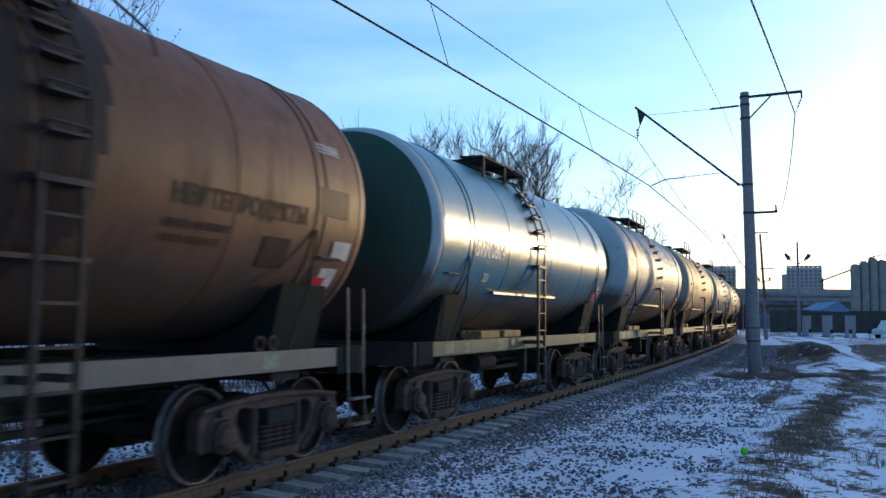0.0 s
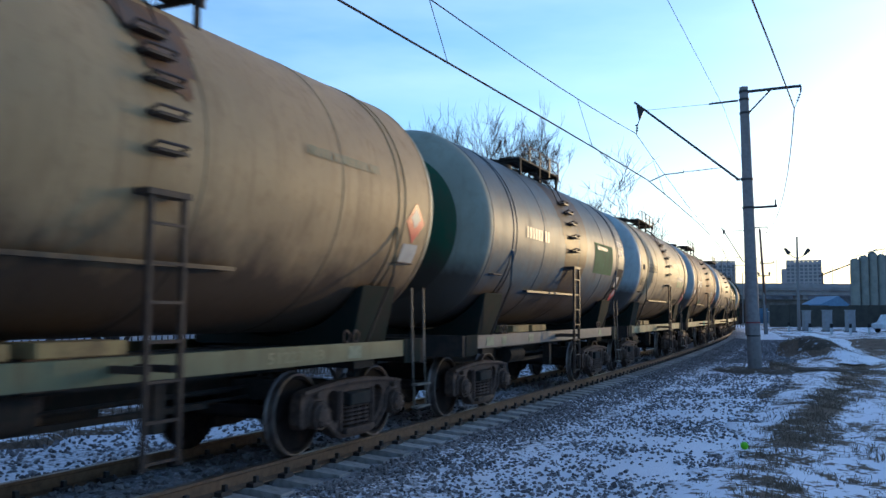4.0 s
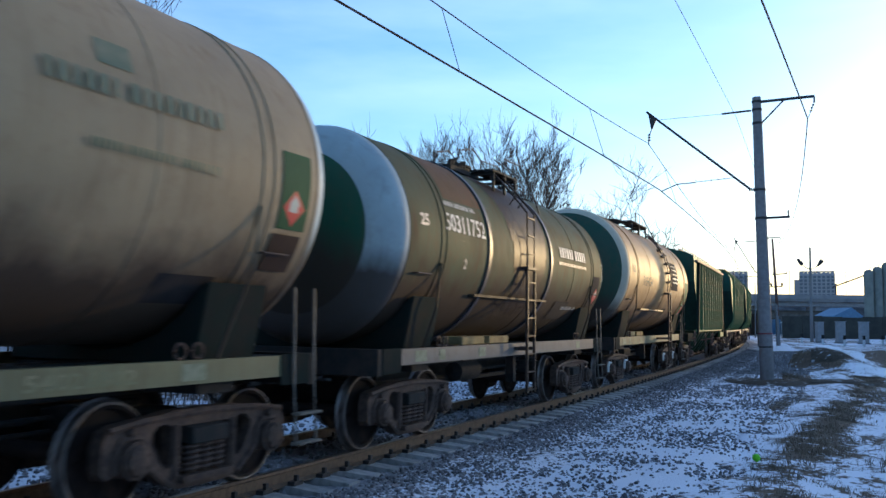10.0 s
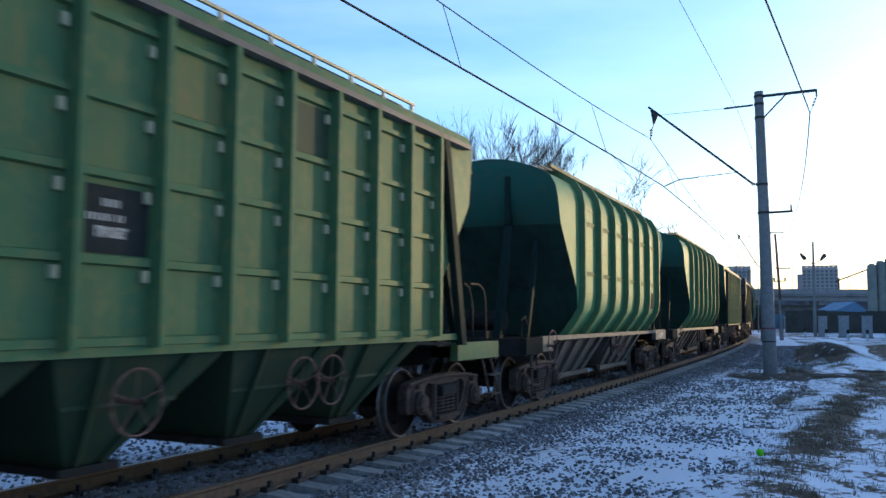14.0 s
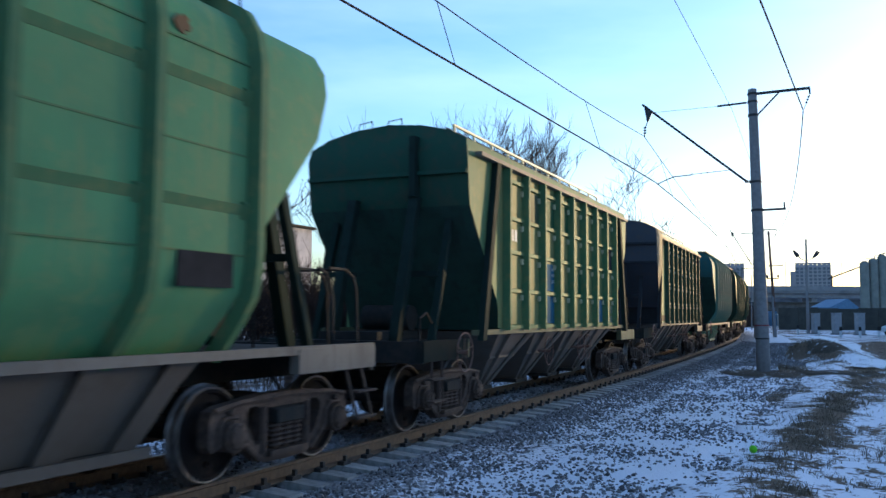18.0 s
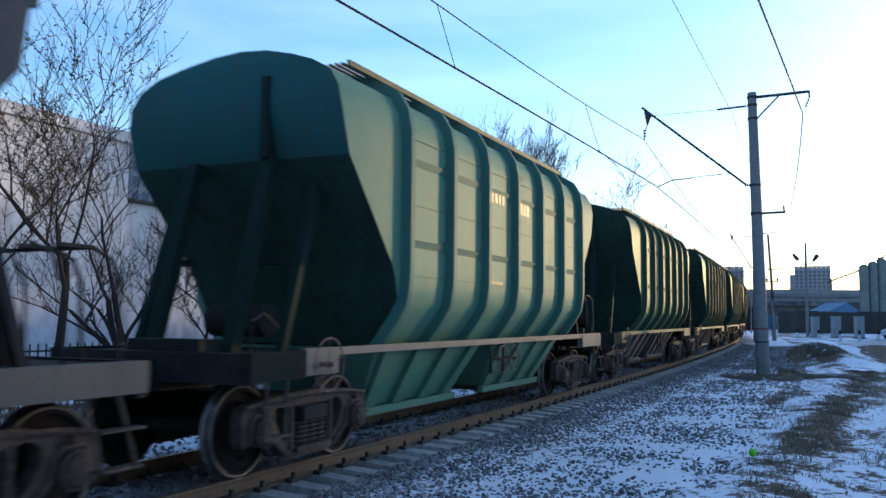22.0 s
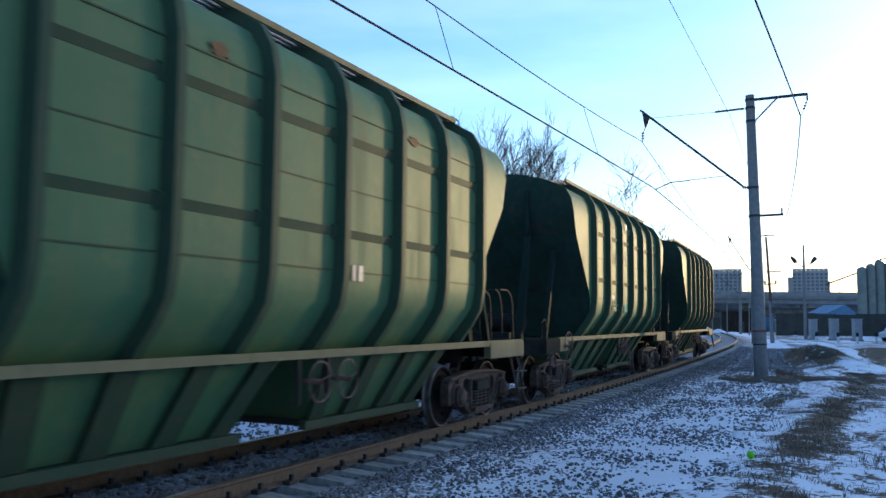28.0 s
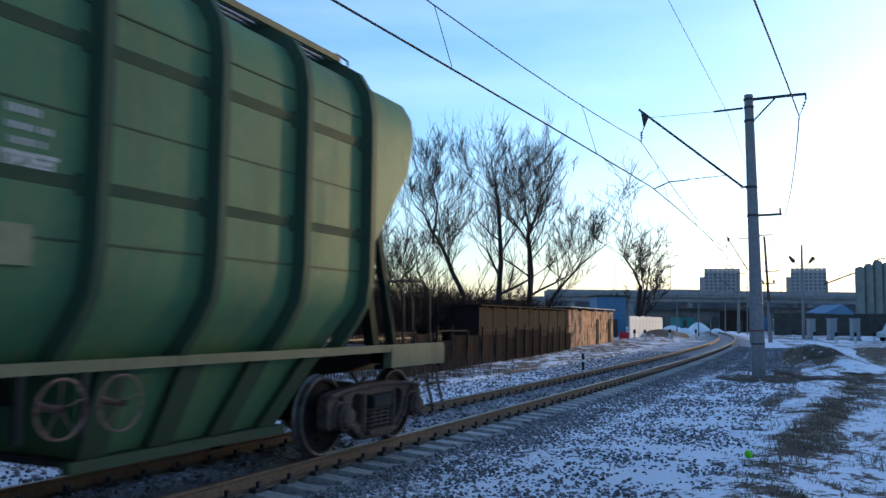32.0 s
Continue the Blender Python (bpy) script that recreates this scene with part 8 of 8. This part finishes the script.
for z, x0, x1 in ((6.9, -0.3, 1.15), (5.7, -0.55, 0.65)):
    solid("crossarm", (x0, x1, -0.16, -0.08, z - 0.05, z + 0.05), IRON, tele)
    for x in (x0 + 0.08, x1 - 0.08):
        bm = bmesh.new()
        lathe(bm, [(z + 0.05, 0.03), (z + 0.12, 0.1), (z + 0.3, 0.11), (z + 0.36, 0.03)] if z < 6 else [(z + 0.05, 0.02), (z + 0.2, 0.04)], "z", 8, (x, -0.12, 0))
        part("insulator", bm, DARKWALL, tele)
# clutter under the overpass
def plain_box(name, lab, cat, px, d, w, dep, h, m, cap=None):
    t = thing(name, lab, cat)
    t.matrix_world = pose((px - 784) / 1500 * d, d, -0.4, 0, 0, 4)
    solid("body", (-w / 2, w / 2, 0, dep, 0, h), m, t, bevel=0.04)
    solid("roof", (-w / 2 - 0.1, w / 2 + 0.1, -0.1, dep + 0.1, h + 0.004, h + 0.12), cap or m, t)
    solid("door", (-w * 0.3, -w * 0.02, -0.04, -0.003, 0.1, h * 0.85), DARKWALL, t)


TURQ = surface("turquoise_container_paint", (0.05, 0.20, 0.19), (0.04, 0.15, 0.14), 1.5, rough=0.6, bump=0.1)
KIOSK = surface("yellow_kiosk_paint", (0.50, 0.33, 0.04), (0.4, 0.25, 0.05), 1.5, rough=0.6, bump=0.1)
plain_box("shipping_container", "turquoise steel container in the yard", "container", 1216, 185, 3.2, 6, 2.7, TURQ)
plain_box("kiosk", "small yellow kiosk beyond the crossing", "kiosk", 1385, 176, 2.2, 3, 2.6, KIOSK, DARKWALL)
plain_box("site_hut", "pale grey site hut beyond the crossing", "hut", 1402, 168, 4.4, 4, 2.5, CABINET, SNOW)
plain_box("site_hut", "dull blue site hut beyond the crossing", "hut", 1352, 178, 3.6, 4, 3.2, BLUEBOX, DARKWALL)


def snow_heap(px, d, w, h):
    bm = bmesh.new()
    rings = []
    for k in range(5):
        r, z = w / 2 * (1 - k / 4.4), h * math.sin(k / 4 * 1.5708)
        rings.append([bm.verts.new((r * math.cos(6.28319 * i / 16) * (1 + 0.15 * math.sin(i * 2.3 + px)), 0.6 * r * math.sin(6.28319 * i / 16), z + (0.1 * h * math.sin(i * 3.1 + k) if k else -0.3))) for i in range(16)])
    for a, b in zip(rings, rings[1:]):
        for i in range(16):
            bm.faces.new((a[i], a[(i + 1) % 16], b[(i + 1) % 16], b[i]))
    bm.faces.new(rings[-1])
    o = part("snow_heap", bm, SNOW)
    o.location = ((px - 784) / 1500 * d, d, -0.35)
    tagged(o, "ploughed heap of old snow beyond the crossing", "snow heap", "snow heaps")


for far_x, far_y, far_w, far_h in ((1236, 150, 4.6, 1.7), (1190, 140, 4.0, 1.2), (1212, 132, 3.2, 0.9), (1268, 140, 3.0, 0.8)):
    snow_heap(far_x, far_y, far_w, far_h)
board = thing("signal_board", "small red board on two short legs by the wall", "sign board")
board.matrix_world = pose(18.6, 87.0, -0.35, 0, 0, 0)
solid("plate", (-0.5, 0.5, -0.03, 0.03, 0.15, 0.8), REDP, board)
for x in (-0.4, 0.4):
    solid("leg", (x - 0.04, x + 0.04, 0.035, 0.09, 0, 0.8), IRON, board)
# thin posts along the crossing road
for far_x, far_y, far_h in ((1198, 118, 5.5), (1236, 112, 6.0), (1257, 108, 2.6), (1283, 122, 7.5), (1322, 125, 8.0)):
    t = thing("thin_post", "thin grey steel post by the crossing", "post", "posts by the crossing")
    t.matrix_world = pose((far_x - 784) / 1500 * far_y, far_y, -0.35, 0, 0.6, 0)
    bm = bmesh.new()
    lathe(bm, [(0, 0.09), (far_h, 0.06), (far_h, 0.001)], "z", 8)
    part("post", bm, CONCRETE, t)
    solid("cap", (-0.1, 0.1, -0.1, 0.1, far_h + 0.002, far_h + 0.06), IRON, t)

# unseen long block and taller one, added to keep low sun off the track
long_shade = thing("shade_block", "long plain grey block with a flat roof, added unseen to cast shade", "building")
long_shade.matrix_world = pose(28, 34, -0.4, 0, 0, math.degrees(math.atan2(106, 54)))
for i in range(14):
    solid("wall_panel", (8.0 * i + 2.0, 8.0 * i + 9.95, -0.2, 0.0, 0, 5.7), BRIDGE, long_shade)
solid("body", (2.0, 113.9, -16, -0.21, 0, 5.65), BRIDGE, long_shade)
solid("roof", (1.9, 114.2, -16.3, 0.3, 5.71, 6.0), DARKWALL, long_shade)
tall_shade = thing("apartment_block", "tall plain grey block, added unseen to shade the near track", "building", "tall buildings")
_d, _q = (math.sin(radians(SUN_AZ)), math.cos(radians(SUN_AZ))), -7.4
tall_shade.matrix_world = pose(_d[0] * 115 + _d[1] * _q, _d[1] * 115 - _d[0] * _q, -0.4, 0, 0, -SUN_AZ)
for i in range(4):
    solid("wall_panel", (8.0 * i, 8.0 * i + 7.95, -0.2, 0.0, 0, 17.0), BRIDGE, tall_shade)
solid("body", (0, 31.9, 0.01, 12, 0, 16.95), BRIDGE, tall_shade)
solid("roof", (-0.1, 32.1, -0.3, 12.3, 17.01, 17.4), DARKWALL, tall_shade)

# plain block added behind the camera, never seen; it cuts off low sky light
rear = thing("apartment_block", "plain grey block added unseen behind the verge", "building", "tall buildings")
rear.matrix_world = pose(-2, -34, -0.4, 0, 0, 8)
solid("wall", (0, 90, -14, 0, 0, 7), TOWER, rear)
solid("roof", (-0.4, 90.4, -14.4, 0.4, 7.004, 7.5), DARKWALL, rear)

# green ball by the gravel's edge
bm = bmesh.new()
bmesh.ops.create_icosphere(bm, subdivisions=3, radius=0.055)
ballo = part("ball", bm, BALL)
tagged(ballo, "small bright green ball on the gravel's edge", "ball")
bx, by = 4.36, 12.2
ballo.location = (bx, by, ground_z(bx, by) + 0.06)


# bare soil heaped round the mast and on the bank
def heap(x0, y0, rx, ry, lift):
    def ground_z(x, y):
        off, s = off_track(x, y)
        return bed_z(off, s) if off < 5.0 and s < 40 else hills(x, y)
    vs, fs = [(x0, y0, ground_z(x0, y0) + lift)], []
    for r in range(1, 6):
        for k in range(28):
            a = 6.28319 * k / 28
            w = 1 + 0.22 * noise.noise((2.2 * math.cos(a), 2.2 * math.sin(a), x0))
            x, y = x0 + rx * w * r / 5 * math.cos(a), y0 + ry * w * r / 5 * math.sin(a)
            vs.append((x, y, ground_z(x, y) + lift * (1 - r / 5) + (0.06 if r < 5 else -0.06)))
    for k in range(28):
        fs.append((0, 1 + k, 1 + (k + 1) % 28))
    for r in range(4):
        for k in range(28):
            a, b = 1 + r * 28 + k, 1 + r * 28 + (k + 1) % 28
            fs.append((a, a + 28, b + 28, b))
    me = bpy.data.meshes.new("earth_heap")
    me.from_pydata(vs, [], fs)
    me.materials.append(SOIL)
    me.polygons.foreach_set("use_smooth", [True] * len(fs))
    return tagged(new("earth_heap", me), "low heap of dark frozen earth and weeds", "earth heap", kind="structure")


SOIL = ground_material("frozen_soil", (0.10, 0.08, 0.06), (0.06, 0.05, 0.04), 0.58, 0.68, 2.4, 12.0, 0.8, 0.05)
heap(11.0, 29.6, 1.5, 1.9, 0.05)
heap(17.4, 40.3, 1.1, 3.0, 0.04)
heap(13.2, 29.0, 1.6, 0.7, 0.02)


# ---- loose stones, dead grass, snow ----
def scatter_stones(name, label, n, place, rmin, rmax, material, seed):
    """Many small angular stones in one mesh, each half sunk where it lies."""
    g = np.random.default_rng(seed)
    base = np.array([(1, 0, 0), (-1, 0, 0), (0, 1, 0), (0, -1, 0), (0, 0, 1), (0, 0, -1)], float)
    tri = np.array([(0, 2, 4), (2, 1, 4), (1, 3, 4), (3, 0, 4), (2, 0, 5), (1, 2, 5), (3, 1, 5), (0, 3, 5)])
    P = place(g, n)
    n = len(P)
    V = base[None] * g.uniform(0.65, 1.25, (n, 6, 1)) + g.normal(0, 0.16, (n, 6, 3))
    R = g.uniform(rmin, rmax, (n, 1, 1))
    a, b = g.uniform(0, 6.283, n), g.uniform(-0.7, 0.7, n)
    ca, sa, cb, sb = np.cos(a), np.sin(a), np.cos(b), np.sin(b)
    x, y, z = V[..., 0].copy(), V[..., 1].copy(), V[..., 2] * 0.72
    y, z = y * cb[:, None] - z * sb[:, None], y * sb[:, None] + z * cb[:, None]
    x, y = x * ca[:, None] - y * sa[:, None], x * sa[:, None] + y * ca[:, None]
    V = np.stack([x, y, z], -1) * R + P[:, None, :] + np.array([0, 0, 0.25]) * R
    F = tri[None] + 6 * np.arange(n)[:, None, None]
    me = bpy.data.meshes.new(name)
    me.from_pydata(V.reshape(-1, 3).tolist(), [], F.reshape(-1, 3).tolist())
    me.materials.append(material)
    return tagged(new(name, me), label, "gravel", kind="stuff")


def stone_material():
    m, nt, b = nodes_of("loose_ballast")
    b.inputs["Roughness"].default_value = 0.9
    gm = nt.nodes.new("ShaderNodeNewGeometry")
    cr = nt.nodes.new("ShaderNodeValToRGB")
    e = cr.color_ramp.elements
    e[0].position, e[0].color = 0.0, (0.045, 0.042, 0.046, 1)
    e[1].position, e[1].color = 1.0, (0.26, 0.245, 0.25, 1)
    nt.links.new(gm.outputs["Random Per Island"], cr.inputs["Fac"])
    f, _ = noise_fac(nt, 14, 0.62, 0.74)
    c = blend(nt, f, cr.outputs["Color"], (0.55, 0.57, 0.6))
    nt.links.new(c, b.inputs["Base Color"])
    _, h = noise_fac(nt, 60, 0, 1)
    add_bump(nt, b, h, 0.4, 0.01)
    return m


LOOSE = stone_material()


def on_bed(lo, hi, s0, s1, fade, power=1.6):
    def place(g, n):
        s = s0 + (s1 - s0) * g.uniform(0, 1, n) ** power
        o = lo + (hi - lo) * g.uniform(0, 1, n) ** fade
        out = []
        for a, b in zip(s, o):
            x, y, _ = track(a, b)
            # snow has covered the stones in patches away from the rails
            if b > 2.2 and a < 30 and g.uniform() > 0.85 + 0.9 * noise.noise((x * 0.8, y * 0.5, 12)) + 0.5 * noise.noise((x * 2.3, y * 2.3, 2)) - 0.13 * (b - 2.2):
                continue
            out.append((x, y, bed_z(b, a) + 0.025 * noise.noise((x * 1.5, y * 1.5, 9))))
        return np.array(out)
    return place


scatter_stones("shoulder_stones", "dark crushed stones lying in thin snow", 46000, on_bed(1.38, 5.5, -9, 34, 1.3), 0.012, 0.038, LOOSE, 1)
scatter_stones("far_stones", "dark crushed stones farther along the track", 9000, on_bed(1.38, 5.2, 30, 62, 1.2, 1.0), 0.025, 0.06, LOOSE, 5)
scatter_stones("track_stones", "dark crushed stones between the rails", 7000, on_bed(-1.35, 1.35, -9, 40, 1.0), 0.025, 0.06, LOOSE, 2)
scatter_stones("verge_stones", "dark crushed stones beyond the far rail", 7500, on_bed(-5.0, -1.35, -5, 50, 1.0), 0.02, 0.05, LOOSE, 3)


def scatter_grass(name, label, n, spots, hmin, hmax, material, seed):
    """Bent dead blades, each two thin slivers, in tufts."""
    g = np.random.default_rng(seed)
    vs, fs = [], []
    for x, y, rad, m in spots:
        for _ in range(m):
            r = rad * math.sqrt(g.uniform()); a = g.uniform(0, 6.283)
            px, py = x + r * math.cos(a), y + r * math.sin(a)
            pz = ground_z(px, py) - 0.02
            h = g.uniform(hmin, hmax); t = g.uniform(0, 6.283); w = g.uniform(0.003, 0.007)
            dx, dy = math.cos(t), math.sin(t)
            lean = g.uniform(0.1, 1.0) * h
            la = g.uniform(0, 6.283)
            lx, ly = lean * math.cos(la), lean * math.sin(la)
            i = len(vs)
            vs += [(px - dx * w, py - dy * w, pz), (px + dx * w, py + dy * w, pz), (px + lx * 0.4 + dx * w * 0.8, py + ly * 0.4 + dy * w * 0.8, pz + h * 0.65),
                   (px + lx * 0.4 - dx * w * 0.8, py + ly * 0.4 - dy * w * 0.8, pz + h * 0.65), (px + lx, py + ly, pz + h)]
            fs += [(i, i + 1, i + 2, i + 3), (i + 3, i + 2, i + 4)]
    me = bpy.data.meshes.new(name)
    me.from_pydata(vs, [], fs)
    me.materials.append(material)
    return tagged(new(name, me), label, "grass", kind="stuff")


def grass_spots(seed, n, box_, dense):
    g = np.random.default_rng(seed)
    x0, x1, y0, y1 = box_
    out = []
    for _ in range(n):
        x, y = g.uniform(x0, x1), g.uniform(y0, y1)
        # off the ballast, where little snow lies
        if off_track(x, y)[0] < 4.9 or snow_cover(x, y) > 0.34:
            continue
        out.append((x, y, g.uniform(0.12, 0.35), dense))
    return out


scatter_grass("dead_grass", "bent dead grass poking through the snow", 0, grass_spots(7, 3600, (2.5, 12, 8.5, 24), 26), 0.02, 0.09, GRASS, 8)
scatter_grass("dead_grass", "bent dead grass on the far verge", 0, grass_spots(9, 3000, (8, 34, 22, 62), 18), 0.03, 0.13, GRASS, 10)
# sparse tufts anywhere on the verge
_g = random.Random(31)
TUFTS = [(_g.uniform(2.5, 16), _g.uniform(8, 32), _g.uniform(0.05, 0.16), 9) for _k in range(1800)]
scatter_grass("grass_tufts", "sparse dead grass tufts in the snow", 0, [q for q in TUFTS if off_track(q[0], q[1])[0] > 5.0], 0.02, 0.09, GRASS, 14)
# dark tussocks along the edge of the verge
_g = random.Random(57)
TUSSOCKS = []
for _k in range(90):
    along = 1.0 + 44 * _g.random() ** 1.4
    _x, _y, _ = track(along, 5.95 + 0.066 * max(0, along - 5) + _g.gauss(0, 0.22) + (_g.random() * 2.5 if _k % 3 == 0 else 0))
    TUSSOCKS.append((_x, _y, _g.uniform(0.10, 0.28), 36))
scatter_grass("grass_tussocks", "dark bent grass tussocks along the verge", 0, TUSSOCKS, 0.05, 0.2, GRASS, 21)
# taller weeds round the mast and on the bank
scatter_grass("weeds", "dry brown weeds", 0, [(11.15 + 0.9 * math.cos(k), 29.9 + 0.8 * math.sin(k * 1.3), 0.5, 130) for k in range(14)]
              + [(17.4 + 0.9 * math.cos(k * 2.2), 39.5 + 2.5 * math.sin(k * 1.7), 0.6, 110) for k in range(18)]
              + [(14.6 + 0.55 * k, 29.5 + 0.5 * math.sin(k * 2.0), 0.5, 150) for k in range(6)], 0.05, 0.22, GRASS, 12)

# tall dry stalks beyond the far rail
_g = random.Random(77)
STALKS = []
for _k in range(130):
    _x, _y = track(-6 + 0.24 * _k, -4.2 - 3.2 * _g.random())[:2]
    STALKS.append((_x, _y, 0.35, 26))
scatter_grass("dry_stalks", "tall dry stalks beyond the far rail", 0, STALKS, 0.25, 0.9, STALK, 13)

# trodden snow path on the bank
def snow_path():
    pts = [(37.0, 85.0), (33.5, 75.0), (30.0, 66.0), (26.6, 57.5), (23.6, 50.0), (21.2, 44.0), (19.4, 39.5), (17.8, 35.6), (15.9, 32.6)]
    vs, fs = [], []
    for i in range(len(pts) * 4 - 3):
        k, u = divmod(i, 4)
        a, b = pts[k], pts[min(k + 1, len(pts) - 1)]
        x, y = a[0] + (b[0] - a[0]) * u / 4, a[1] + (b[1] - a[1]) * u / 4
        w = 1.0 + 0.35 * noise.noise((x * 0.7, y * 0.7, 1))
        for j in range(5):
            px = x + (j - 2) / 2 * w
            vs.append((px, y, ground_z(px, y) + (0.07 if 0 < j < 4 else -0.05)))
    for i in range(len(vs) // 5 - 1):
        for j in range(4):
            fs.append((i * 5 + j, i * 5 + j + 1, i * 5 + j + 6, i * 5 + j + 5))
    me = bpy.data.meshes.new("snow_path")
    me.from_pydata(vs, [], fs)
    me.materials.append(SNOW)
    me.polygons.foreach_set("use_smooth", [True] * len(fs))
    return tagged(new("snow_path", me), "trodden path of white snow over the bank", "path", kind="structure")


snow_path()
# a short black-capped post beside the far rail
t = thing("marker_post", "short dark post with a white band", "post", "marker posts by the track")
x, y = left_of(27.5, -2.6)
t.matrix_world = pose(x, y, -0.45, 0, 0, 0)
solid("post", (-0.05, 0.05, -0.05, 0.05, 0, 0.75), BLACK, t)
solid("band", (-0.055, 0.055, -0.055, 0.055, 0.42, 0.52), WHITEWALL, t)

# white van at the yard
def van(x, y, turn):
    t = thing("white_van", "white van parked by the yard fence", "van")
    t.matrix_world = pose(x, y, -0.3, 0, 0, turn)
    bm = bmesh.new()
    prism(bm, [(-2.4, 0.45), (2.3, 0.45), (2.35, 0.95), (1.55, 1.15), (0.95, 1.95), (-2.35, 2.05)], "y", -0.9, 0.9)
    part("body", bm, WHITEWALL, t, bevel=0.05)
    bm = bmesh.new()
    prism(bm, [(1.5, 1.2), (0.98, 1.85), (0.3, 1.85), (0.3, 1.2)], "y", -0.91, 0.91)
    part("window", bm, GLASSDARK, t)
    for xx in (-1.6, 1.5):
        for yy in (-0.82, 0.82):
            bm = bmesh.new()
            lathe(bm, [(-0.1, 0.001), (-0.1, 0.33), (0.1, 0.33), (0.1, 0.001)], "y", 18, (xx, yy, 0.33))
            part("wheel", bm, BLACK, t)


van((1590 - 784) / 1500 * 92, 92, 200)


# ---- what moves ----
def motions():
    for w, first, base, _ in WAGONS:
        rows = []
        for i in range(65):
            t = i * 0.5
            s = first - REF - travelled(t) + 0.925
            (xa, ya, _), (xb, yb, _) = track(s), track(s + base)
            rows.append((t, pose((xa + xb) / 2, (ya + yb) / 2, 0, 0, 0, math.degrees(math.atan2(yb - ya, xb - xa)))))
        walk(w, rows)
    for i, (w, wagon) in enumerate(WHEELSETS):
        loc = w.location.copy()
        rows = []
        for k in range(481):
            t = k / 15
            rows.append((t, pose(*loc, 0, -math.degrees(travelled(t) / WHEEL_R) % 360, 0)))
        walk(w, rows)


motions()
